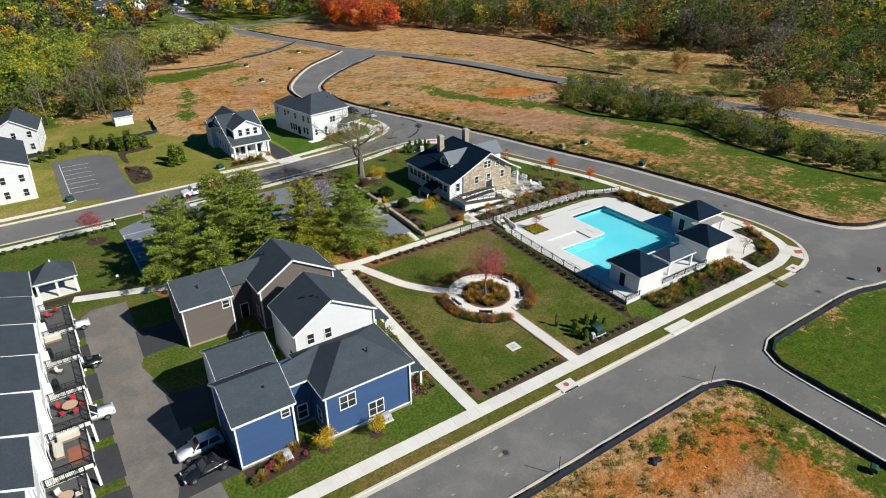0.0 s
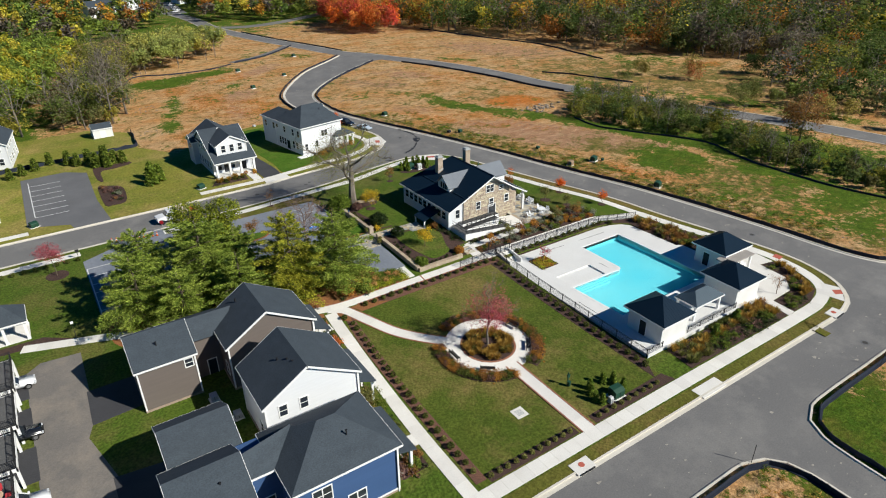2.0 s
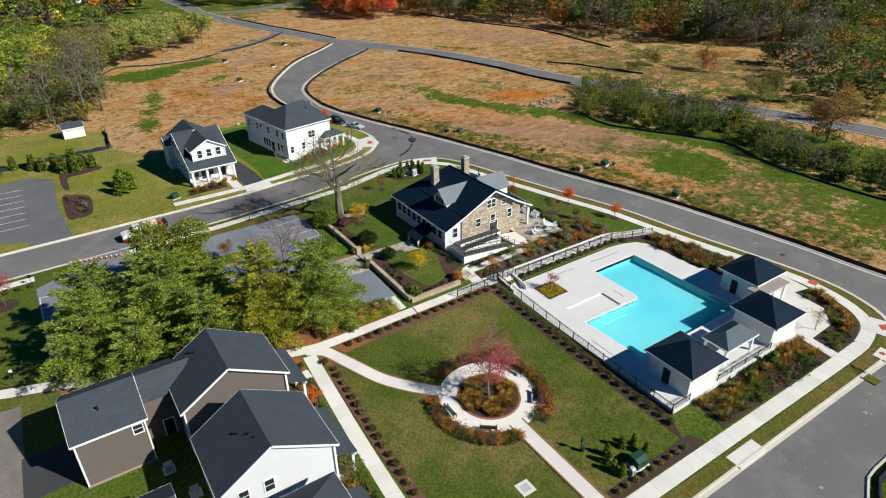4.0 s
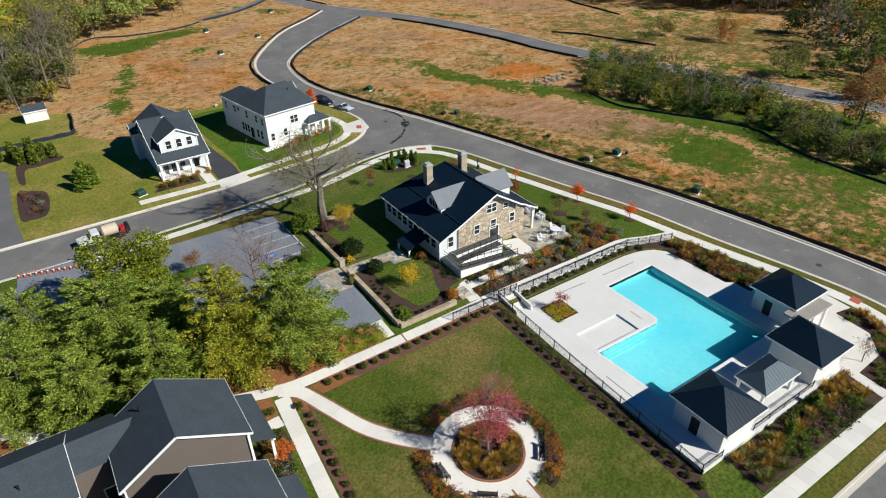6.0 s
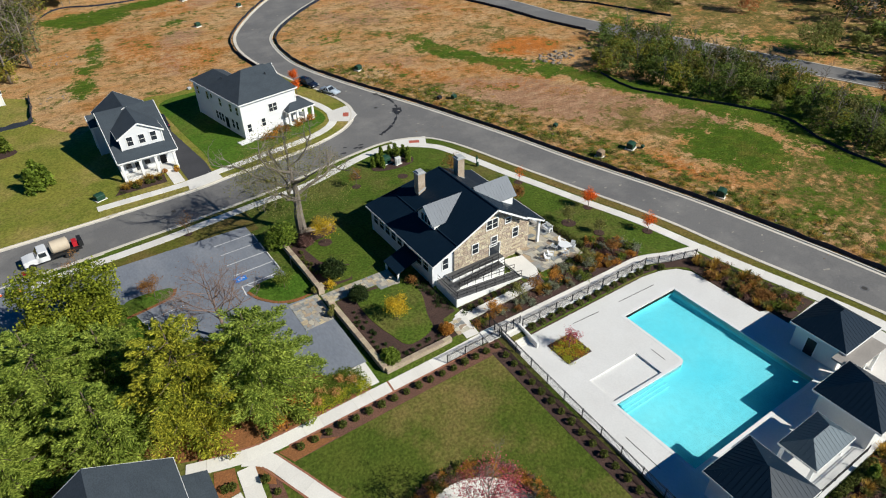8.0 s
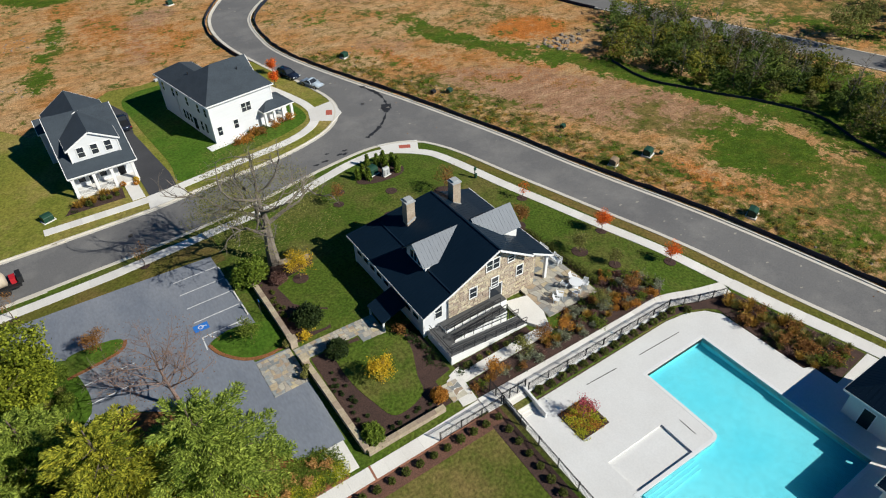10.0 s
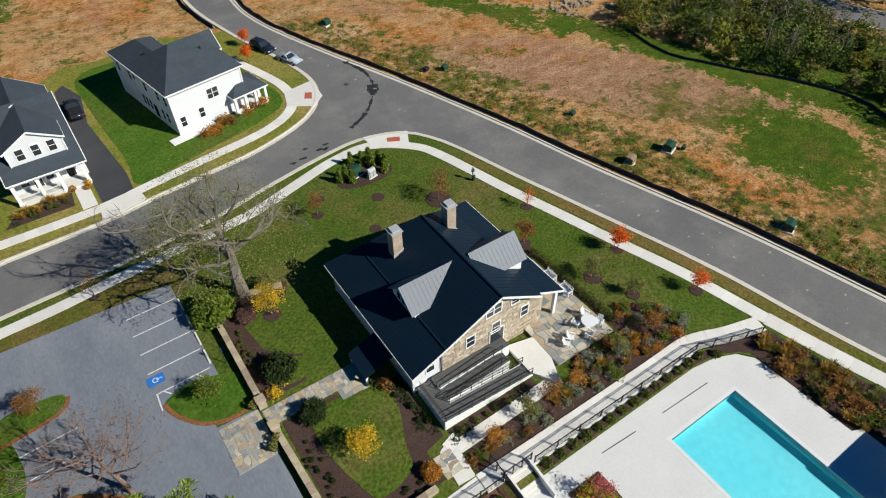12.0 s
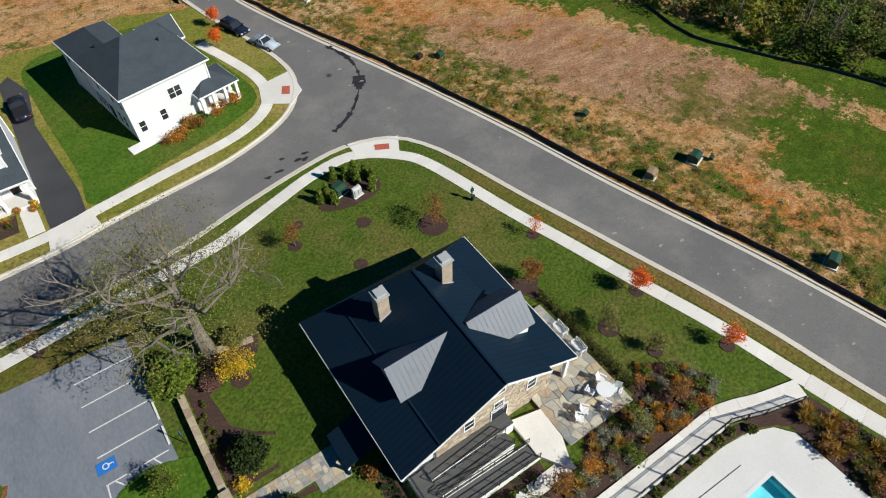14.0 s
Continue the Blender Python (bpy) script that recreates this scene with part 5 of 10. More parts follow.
def ramp():
    r = empty("access_ramp", pose(0, 0, 0), "charcoal deck ramp with white skirting and black handrails", "ramp")
    bm = bmesh.new()
    prism(bm, [(61.0, 83.7, 1.0), (70.6, 83.7, 1.0), (70.6, 83.7, 1.75), (61.0, 83.7, 2.75)], (0, 1.5, 0))
    box(bm, 61.0, 85.2, 1.0, 62.4, 87.9, 2.72)
    prism(bm, [(62.4, 85.4, 1.0), (69.2, 85.4, 1.0), (69.2, 85.4, 2.95), (62.4, 85.4, 2.6)], (0, 1.2, 0))
    box(bm, 62.4, 86.75, 1.0, 70.2, 87.9, 3.0)
    bmesh.ops.recalc_face_normals(bm, faces=bm.faces[:])
    part("skirting", bm, M["trim"], r, "white skirting")
    n = 46
    for i in range(n):
        bm = bmesh.new()
        xa, xb = 61.05 + 9.5 * i / n, 61.05 + 9.5 * (i + 0.94) / n
        za, zb = 2.75 - (xa - 61) / 9.6, 2.75 - (xb - 61) / 9.6
        prism(bm, [(xa, 83.8, za), (xb, 83.8, zb), (xb, 83.8, zb + 0.05), (xa, 83.8, za + 0.05)], (0, 1.3, 0))
        part("board", bm, M["composite"], r)
    for i in range(18):
        bm = bmesh.new()
        box(bm, 61.05, 85.1 + i * 0.155, 2.72, 62.4, 85.1 + i * 0.155 + 0.145, 2.78)
        part("board", bm, M["composite"], r)
    for i in range(40):
        bm = bmesh.new()
        xa, xb = 62.4 + 6.8 * i / 40, 62.4 + 6.8 * (i + 0.93) / 40
        za = 2.6 + (xa - 62.4) / 6.8 * 0.35
        prism(bm, [(xa, 85.45, za), (xb, 85.45, za), (xb, 85.45, za + 0.06), (xa, 85.45, za + 0.06)], (0, 1.1, 0))
        part("board", bm, M["composite"], r)
    for i in range(8):
        bm = bmesh.new()
        box(bm, 62.4, 86.8 + i * 0.14, 3.0, 70.2, 86.8 + i * 0.14 + 0.13, 3.05)
        part("board", bm, M["composite"], r)
    bm = bmesh.new()
    for y, za, zb, xa, xb in ((83.75, 2.8, 1.8, 61.1, 70.5), (85.15, 2.8, 1.8, 62.4, 70.5), (85.45, 2.65, 3.0, 62.4, 69.2), (86.6, 2.65, 3.0, 62.4, 69.2)):
        for k in (0.5, 0.95):
            obox(bm, (xa, y, za + k), (xb, y, zb + k), 0.05, 0.05)
        for i in range(8):
            x = xa + (xb - xa) * i / 7
            z = za + (zb - za) * i / 7
            box(bm, x - 0.025, y - 0.025, z, x + 0.025, y + 0.025, z + 0.95)
    for k in (0.5, 0.95):
        obox(bm, (61.1, 83.75, 2.75 + k), (61.1, 87.8, 2.75 + k), 0.05, 0.05)
    part("handrail", bm, M["black"], r, "black metal handrail")
    return r


ramp()
drape("landing_concrete", [(70.4, 83.9), (72.0, 81.6), (73.0, 84.0), (73.1, 86.8), (70.4, 87.4)], 0.5, M["concrete"], None, 0.4, label="pale concrete landing", kind="structure", category="pavement")

# ---------------------------------------------------------------- pool buildings


def pool_hut(x0, x1, y0, y1, zr, label):
    h = empty("pool_pavilion", pose(0, 0, 0), label, "pool building", "pool buildings")
    wall_box(h, x0 + 0.55, x1 - 0.55, y0 + 0.55, y1 - 0.55, 0.05, 3.7, M["stucco"], False)
    bm = bmesh.new()
    box(bm, x0 + 0.45, y0 + 0.45, 3.35, x1 - 0.45, y1 - 0.45, 3.67)
    part("frieze", bm, M["trim"], h)
    hip_roof(h, x0, x1, y0, y1, 3.75, zr, M["metal_roof"], 0.45)
    return h


a = pool_hut(64.75, 71.0, 47.3, 53.75, 5.75, "cream pool house with dark hipped metal roof")
door(a, "W", 65.3, 50.8, DZ, 1.0, 2.1, M["black"])
b = pool_hut(80.3, 86.6, 47.35, 53.6, 5.7, "cream pool house with dark hipped metal roof")
c = pool_hut(87.15, 93.85, 54.2, 60.1, 5.65, "cream pool house with dark hipped metal roof")
door(c, "W", 87.7, 57.6, DZ, 1.0, 2.1, M["black"])


def passage_roof():
    h = empty("passage_roof", pose(0, 0, 0), "flat beige passage roof joining two pool houses", "canopy")
    bm = bmesh.new()
    box(bm, 85.9, 52.6, 3.3, 92.0, 54.9, 3.5)
    part("roof_slab", bm, M["flat_roof"], h, "beige flat roof")
    bm = bmesh.new()
    box(bm, 85.9, 53.7, DZ - 0.3, 87.8, 53.9, 3.3)
    part("wall", bm, M["stucco"], h)
    porch_posts(h, [(91.6, 52.9), (89.0, 52.9)], 0.1, 3.3, 0.14)


M["flat_roof"] = mat("beige_flat_roof", (0.34, 0.31, 0.28), 0.85, (0.28, 0.255, 0.23), 0.6, 6.0, 0.5, 0.1, fine=0.12)
passage_roof()


def canopy():
    h = empty("shade_canopy", pose(0, 0, 0), "hipped metal canopy on white posts, sky-lit steel blue in its colour", "canopy")
    # all four planes wear the painted sky reflection
    hip_roof(h, 73.0, 79.0, 48.6, 52.1, 3.0, 4.15, M["canopy_roof_lit"], 0.45)
    porch_posts(h, [(73.4, 49), (78.6, 49), (73.4, 51.7), (78.6, 51.7)], DZ - 0.2, 2.85, 0.14)
    bm = bmesh.new()
    box(bm, 73.3, 48.85, 2.6, 78.7, 49.15, 2.85)
    box(bm, 73.3, 51.55, 2.6, 78.7, 51.85, 2.85)
    part("beam", bm, M["trim"], h)


canopy()

# ---------------------------------------------------------------- houses north of the street


def white_house_north():
    h = empty("house", pose(56.4, 140.9, 0, 0, 0, 10.5), "white two-storey house with a hipped grey shingle roof", "house")
    z0, ze = 0.7, 7.1
    wall_box(h, 0.3, 11.0, 0.1, 11.2, z0, ze, M["white"])
    wall_box(h, 0.3, 6.3, 11.2, 16.8, z0, ze, M["white"])
    er, zr = ze + 0.05, 10.5
    a, b, c, d = (-0.15, -0.35, er), (11.45, -0.35, er), (11.45, 11.7, er), (-0.15, 11.7, er)
    p, q = (4.7, 6.0, zr), (9.0, 6.0, zr)
    for poly in ([a, b, q, p], [b, c, q], [c, d, p, q], [d, a, p]):
        roof_plane(poly, h, M["shingle"], 0.0, 0.12)
    hip_roof(h, -0.15, 6.7, 5.0, 17.2, er, 9.1, M["shingle"])
    bars("fascia_board", [((-0.15, -0.35, ze), (11.45, -0.35, ze)), ((11.45, -0.35, ze), (11.45, 11.7, ze)), ((-0.15, -0.35, ze), (-0.15, 17.2, ze))], 0.07, 0.2, M["trim"], h)
    gable_block(h, 7.6, 11.9, 7.0, 10.6, z0, ze, 9.0, "x", M["white"], M["shingle"])
    for y_ in (15.5, 12.0, 7.3, 3.7, 1.5):
        window(h, "W", 0.3, y_, 5.5, 0.85, 1.45)
    window(h, "W", 0.3, 10.4, 5.8, 0.8, 0.8, 1, 1)
    for y_ in (9.5, 8.45, 7.4, 3.8, 2.4):
        window(h, "W", 0.3, y_, 2.6, 0.8, 1.6)
    door(h, "W", 0.3, 6.0, z0 + 0.4, 1.3, 2.1, M["pane"])
    for u, z in ((1.3, 2.6), (4.1, 2.8), (5.9, 4.9), (6.75, 4.9)):
        window(h, "S", 0.1, u, z, 0.75, 1.4)
    bm = bmesh.new()
    box(bm, 8.5, -1.2, z0 - 0.2, 13.5, 3.4, z0 + 0.35)
    part("porch_floor", bm, M["concrete"], h)
    hip_roof(h, 8.2, 13.8, -1.5, 3.7, 3.65, 5.2, M["shingle"])
    porch_posts(h, [(8.6, -1.1), (10.2, -1.1), (11.8, -1.1), (13.4, -1.1), (13.4, 1.1), (13.4, 3.2)], z0 + 0.3, 3.55, 0.19)
    bm = bmesh.new()
    box(bm, -1.5, -1.5, z0 - 0.3, 5.2, 0.0, z0 + 0.25)
    part("step", bm, M["trim"], h, "white concrete steps")
    vents(h, [(2.4, 9.4, 8.6), (8.0, 3.8, 9.4)])
    return h


def grey_house_north():
    h = empty("house", pose(35.9, 137.4, 0, 0, 0, 1.0), "pale grey house with dormer, porch and dark shingle roof", "house")
    z0 = 0.7
    # long front slope over the porch, short back slope, and a gabled wing behind
    yr, zr, fy, fz = 9.2, 9.05, -0.25, 4.2
    bm = bmesh.new()
    prism(bm, [(0.3, 2.4, z0), (0.3, 13.6, z0), (0.3, 13.6, 6.3), (0.3, yr, zr - 0.15), (0.3, 2.4, 5.4)], (8.2, 0, 0))
    bmesh.ops.recalc_face_normals(bm, faces=bm.faces[:])
    part("wall", bm, M["grey"], h)
    corner_boards(h, 0.3, 8.5, 2.4, 13.6, z0, 5.2)
    roof_plane([(-0.1, fy, fz), (8.9, fy, fz), (8.9, yr, zr + 0.1), (-0.1, yr, zr + 0.1)], h, M["shingle"])
    roof_plane([(-0.1, yr, zr + 0.1), (8.9, yr, zr + 0.1), (8.9, 14.0, 6.35), (-0.1, 14.0, 6.35)], h, M["shingle"])
    bars("fascia_board", [((-0.1, fy, fz - 0.12), (8.9, fy, fz - 0.12)), ((8.9, fy, fz - 0.1), (8.9, yr, zr)), ((-0.1, fy, fz - 0.1), (-0.1, yr, zr)), ((8.9, yr, zr), (8.9, 14.0, 6.3)), ((-0.1, yr, zr), (-0.1, 14.0, 6.3))], 0.08, 0.2, M["trim"], h, "white fascia board")
    gable_block(h, 0.4, 8.1, 9.0, 16.8, z0, 6.5, 9.0, "y", M["grey"], M["shingle"])
    gable_block(h, -0.9, 1.4, 12.2, 15.6, z0, 5.9, 7.1, "x", M["grey"], M["shingle"])
    window(h, "W", -0.9, 13.9, 4.9, 1.4, 1.2, 2, 1)
    gable_block(h, 1.4, 7.6, 1.7, 8.6, 4.6, 7.25, 8.95, "y", M["white"], M["shingle"])
    for u in (2.8, 4.55, 6.3):
        window(h, "S", 1.7, u, 6.4, 0.85, 1.4)
    bm = bmesh.new()
    box(bm, 0, -0.05, 3.75, 8.6, 0.12, 4.05)
    part("porch_beam", bm, M["trim"], h)
    bm = bmesh.new()
    box(bm, 0.2, -0.2, z0 - 0.2, 8.4, 2.6, z0 + 0.45)
    part("porch_floor", bm, M["concrete"], h)
    porch_posts(h, [(0.4, 0), (3.1, 0), (5.4, 0), (8.2, 0)], z0 + 0.4, 3.85, 0.2)
    bars("handrail", [((0.5, 0, z0 + 1.3), (5.4, 0, z0 + 1.3)), ((0.5, 0, z0 + 0.6), (5.4, 0, z0 + 0.6))], 0.06, 0.06, M["trim"], h)
    for i in range(26):
        bm = bmesh.new()
        x = 0.6 + 4.7 * i / 25
        box(bm, x - 0.02, -0.02, z0 + 0.45, x + 0.02, 0.02, z0 + 1.3)
        part("baluster", bm, M["trim"], h)
    window(h, "S", 2.4, 1.6, 2.6, 0.9, 1.6)
    window(h, "S", 2.4, 4.4, 2.6, 0.9, 1.6)
    door(h, "S", 2.4, 3.0, z0 + 0.45, 0.95, 2.1, M["pane"])
    door(h, "S", 2.4, 6.8, z0 + 0.45)
    for k in range(5):
        window(h, "W", 0.3, 4.0 + k * 1.9, 2.6, 0.85, 1.5)
        if k < 3:
            window(h, "W", 0.3, 7.2 + k * 1.7, 5.6, 0.8, 1.2)
    return h


white_house_north()
grey_house_north()


def plain_house(m, w, d, ze, zr, label, wall="white"):
    h = empty("house", m, label, "house")
    gable_block(h, 0, w, 0, d, 0.0, ze, zr, "y" if w < d else "x", M[wall], M["shingle"])
    n = max(1, int(w // 2.8))
    for z in (1.7, 4.6):
        if z + 0.8 > ze:
            continue
        for i in range(n):
            window(h, "S", 0, w * (i + 0.5) / n, z, 0.9, 1.4)
        for i in range(max(1, int(d // 3))):
            window(h, "E", w, d * (i + 0.5) / max(1, int(d // 3)), z, 0.9, 1.4)
    return h


plain_house(pose(-15, 138.8, 0.7), 12.6, 18, 6.9, 9.6, "white two-storey house beside the small car park")
plain_house(pose(-8.5, 172, 0.7, 0, 0, -8), 9.5, 12, 5.4, 8.2, "white house with dark roof below the trees")

# ---------------------------------------------------------------- trees
rng = np.random.default_rng(7)


def leaf_cloud(centres, per, spread, size, flat=0.6, gen=None):
    """Many small leaf quads round the given centres. Returns vertices and faces."""
    g = gen or rng
    c = np.repeat(np.asarray(centres, float), per, axis=0)
    n = len(c)
    sp = np.asarray(spread, float)
    p = c + g.normal(0, 1, (n, 3)) * (sp if sp.ndim else np.array([sp, sp, sp * 0.8]))
    a = g.normal(0, 1, (n, 3))
    a[:, 2] *= flat * 0.7
    a /= np.linalg.norm(a, axis=1)[:, None]
    up = g.normal(0, 0.55, (n, 3)) + (0, 0, 1)
    b = np.cross(a, up)
    b /= np.linalg.norm(b, axis=1)[:, None]
    s = size * g.uniform(0.6, 1.4, (n, 1))
    v = np.stack([p - a * s - b * s * 0.6, p + a * s - b * s * 0.6, p + a * s * 0.7 + b * s * 0.6, p - a * s * 0.7 + b * s * 0.6], 1).reshape(-1, 3)
    f = np.arange(4 * n).reshape(-1, 4)
    return v, f


def cloud_mesh(name, v, f, material):
    me = bpy.data.meshes.new(name)
    n, k = len(v), len(f)
    me.vertices.add(n)
    me.vertices.foreach_set("co", np.asarray(v, np.float32).ravel())
    me.loops.add(k * 4)
    me.loops.foreach_set("vertex_index", np.asarray(f, np.int32).ravel())
    me.polygons.add(k)
    me.polygons.foreach_set("loop_start", np.arange(0, 4 * k, 4, dtype=np.int32))
    me.update(calc_edges=True)
    if material:
        me.materials.append(material)
    return me


def crown_points(kind, h, r, n, seed, low=0.3):
    """Centres of leaf clumps in a crown of height h and radius r standing on the trunk."""
    g = np.random.default_rng(seed)
    out = []
    if kind == "pine":
        layers = int(h / 0.85)
        for i in range(layers):
            t = i / layers
            z = h * (0.1 + 0.88 * t)
            rr = r * (1.0 - t ** 1.7) ** 0.75 * g.uniform(0.75, 1.1) + 0.25
            arms = int(5 + 5 * (1 - t))
            for k in range(arms):
                a = 2 * math.pi * (k + g.uniform(-0.3, 0.3)) / arms + i
                reach = rr * g.uniform(0.65, 1.1)
                for q in np.arange(0.35, 1.01, 0.65 / max(1, reach / 0.65)):
                    out.append((math.cos(a) * reach * q, math.sin(a) * reach * q, z + 0.25 * q * reach * 0.35 - 0.1 + g.normal(0, 0.12)))
        return np.array(out)
    lobes = [(0, 0, h * 0.62, r * 0.7)]
    for k in range(9):
        a = g.uniform(0, 2 * math.pi)
        e = g.uniform(0.25, 0.9)
        lobes.append((math.cos(a) * r * 0.55, math.sin(a) * r * 0.55, h * (low + (0.88 - low) * e), r * g.uniform(0.32, 0.55)))
    for i in range(n):
        lx, ly, lz, lr = lobes[g.integers(len(lobes))]
        d = g.normal(0, 1, 3)
        d /= np.linalg.norm(d)
        k = lr * g.uniform(0.55, 1.0) ** 0.5
        out.append((lx + d[0] * k, ly + d[1] * k, lz + d[2] * k * 0.85))
    return np.array(out)


def pine_crown(h, r, seed):
    """Feathery level boughs, layer on layer: thin tufts along each arm."""
    g = np.random.default_rng(seed)
    P_, A_ = [], []
    layers = int(h / 0.72)
    for i in range(layers):
        t = i / layers
        z = h * (0.07 + 0.9 * t)
        rr = r * (1 - t ** 2.2) ** 0.75 * g.uniform(0.78, 1.1) + 0.35
        arms = int(5 + 4 * (1 - t))
        for k in range(arms):
            a = 2 * math.pi * (k + g.uniform(-0.35, 0.35)) / arms + i * 1.3
            reach = rr * g.uniform(0.55, 1.15)
            n = int(92 * reach) + 26
            q = g.uniform(0.12, 1, n) ** 0.75
            d = np.array([math.cos(a), math.sin(a), 0])
            s = np.array([-math.sin(a), math.cos(a), 0])
            lat = g.normal(0, 1, n) * 0.17 * reach * (1.25 - q) + g.normal(0, 0.08, n)
            zz = z + reach * q * (0.08 + 0.45 * t) - 0.035 * (reach * q) ** 2 - np.abs(lat) * 0.12 + g.normal(0, 0.09, n) + g.uniform(-0.3, 0.3)
            P_.append(d * (reach * q)[:, None] + s * lat[:, None] + np.stack([np.zeros(n), np.zeros(n), zz], 1))
            ax = d + s * (np.sign(lat) * 0.8)[:, None] + g.normal(0, 0.35, (n, 3)) + (0, 0, 0.2)
            A_.append(ax / np.linalg.norm(ax, axis=1)[:, None])
    p, a = np.concatenate(P_), np.concatenate(A_)
    n = len(p)
    b = np.cross(a, g.normal(0, 0.5, (n, 3)) + (0, 0, 1))
    b /= np.linalg.norm(b, axis=1)[:, None]
    ln = g.uniform(0.09, 0.21, (n, 1))
    w = ln * 0.32
    v = np.stack([p - a * ln - b * w * 0.5, p - b * w * -1.0 - a * ln * 0.2, p + a * ln, p - b * w - a * ln * 0.2], 1)
    v = np.stack([v[:, 0], v[:, 3], v[:, 2], v[:, 1]], 1).reshape(-1, 3)
    return v, np.arange(4 * n).reshape(-1, 4)


def limbs(bm, h, r, seed, depth=2, base=0.16, start=0.3, count=6, lean=0.0, lift=0.55, sides=0):
    """Trunk and branching limbs."""
    g = np.random.default_rng(seed)
    top = Vector((g.normal(0, 0.25) + lean, g.normal(0, 0.25), h * 0.8))
    trunk = [Vector((0, 0, -0.3)), Vector((g.normal(0, 0.06), g.normal(0, 0.06), h * 0.2)), Vector((g.normal(0, 0.15) + lean * 0.4, g.normal(0, 0.15), h * 0.48)), top]
    tube(bm, trunk, [base * 1.25, base, base * 0.62, base * 0.15], sides + 1 if sides else 7)

    def grow(p, d, length, rad, lev):
        q = [p]
        for i in range(3):
            d = (d + Vector(g.normal(0, 0.24, 3)) + Vector((0, 0, 0.12))).normalized()
            q.append(q[-1] + d * length / 3)
        tube(bm, q, [rad, rad * 0.75, rad * 0.5, rad * 0.18], sides or (5 if lev else 4))
        if lev:
            for i in range(4):
                t = g.uniform(0.25, 0.95)
                k = min(2, int(t * 3))
                s = q[k].lerp(q[k + 1], t * 3 - k)
                dd = (d + Vector(g.normal(0, 0.75, 3))).normalized()
                grow(s, dd, length * g.uniform(0.4, 0.62), rad * 0.45, lev - 1)

    for i in range(count):
        t = start + (0.78 - start) * i / max(1, count - 1)
        a = i * 2.4 + g.uniform(-0.4, 0.4)
        k = 1 if t < 0.48 / 0.8 * 0.8 else 2
        seg = (t - (0.2 if k == 1 else 0.48)) / (0.28 if k == 1 else 0.32)
        p = trunk[k].lerp(trunk[k + 1] if k + 1 < len(trunk) else top, max(0, min(1, seg)))
        d = Vector((math.cos(a), math.sin(a), lift)).normalized()
        grow(p, d, r * g.uniform(0.8, 1.15) * (1.1 - 0.45 * t), base * (0.62 - 0.4 * t), depth - 1)


TREE_BANK = {}


def tree(kind, x, y, h, r, leaf, label, seed=1, clumps=220, per=16, size=0.16, spread=0.32, bark="bark", base=None, turn=0.0, category="tree", group="", limb_depth=2, lift0=0.0, name="tree", count=6, start=0.3, branch_up=0.55, low=0.3):
    """A tree as trunk and crown; alike ones share meshes."""
    key = (kind, h, r, leaf, seed, clumps, per)
    if key not in TREE_BANK:
        bm = bmesh.new()
        if kind == "pine":
            tube(bm, [(0, 0, -0.3), (0.1, 0, h * 0.5), (0, 0.05, h * 0.98)], [base or 0.28, (base or 0.28) * 0.7, 0.04], 7)
            g = np.random.default_rng(seed)
            for i in range(int(h * 3)):
                t = i / (h * 3)
                a, z = i * 2.4, h * (0.12 + 0.8 * t)
                q = r * (1 - t ** 1.7) * 0.85
                tube(bm, [(0, 0, z), (math.cos(a) * q, math.sin(a) * q, z + q * 0.12)], [0.06, 0.02], 4)
        else:
            limbs(bm, h, r, seed, limb_depth, base or 0.05 + h * 0.014, start, count, 0.0, branch_up)
        tr = bpy.data.meshes.new("trunk")
        bm.to_mesh(tr)
        bm.free()
        tr.materials.append(M[bark])
        cr = None
        if clumps:
            if kind == "pine":
                v, f = pine_crown(h, r, seed)
            else:
                v, f = leaf_cloud(crown_points(kind, h, r, clumps, seed, low), per, spread, size, 0.8, np.random.default_rng(seed + 50))
            v[:, 2] = np.maximum(v[:, 2], 0.15)
            cr = cloud_mesh("crown", v, f, M[leaf])
        TREE_BANK[key] = (tr, cr)
    tr, cr = TREE_BANK[key]
    t = empty(name, pose(x, y, H(x, y) + lift0 + 0.05, 0, 0, turn), label, category, group)
    shared("trunk", tr, t)
    if cr:
        shared("crown", cr, t)
    return t


M["bark_rosy"] = mat("rosy_twig_bark", (0.26, 0.18, 0.155), 0.95, (0.17, 0.12, 0.10), 0.5, 6.0, 0.5, 0.3, fine=0.25)
M["bark_grey"] = mat("grey_bark", (0.24, 0.205, 0.17), 0.95, (0.15, 0.125, 0.10), 0.5, 6.0, 0.5, 0.3, fine=0.25)
M["leaf_pine"] = leaf_mat("pine_needles", (0.110, 0.19, 0.022), (0.36, 0.42, 0.075), 0.5)
M["leaf_pine_y"] = leaf_mat("yellowing_needles", (0.135, 0.20, 0.022), (0.46, 0.42, 0.045), 0.5)
M["leaf_green"] = leaf_mat("green_leaves", (0.085, 0.135, 0.018), (0.20, 0.24, 0.035))
M["leaf_lime"] = leaf_mat("lime_leaves", (0.115, 0.165, 0.016), (0.30, 0.32, 0.03), 0.5)
M["leaf_yellow"] = leaf_mat("yellow_leaves", (0.52, 0.34, 0.018), (0.72, 0.50, 0.04))
M["leaf_red"] = leaf_mat("crimson_leaves", (0.36, 0.05, 0.07), (0.55, 0.14, 0.16))
M["leaf_orange"] = leaf_mat("orange_leaves", (0.72, 0.12, 0.018), (0.85, 0.24, 0.04))
M["leaf_rust"] = leaf_mat("rust_leaves", (0.22, 0.10, 0.03), (0.34, 0.17, 0.05))
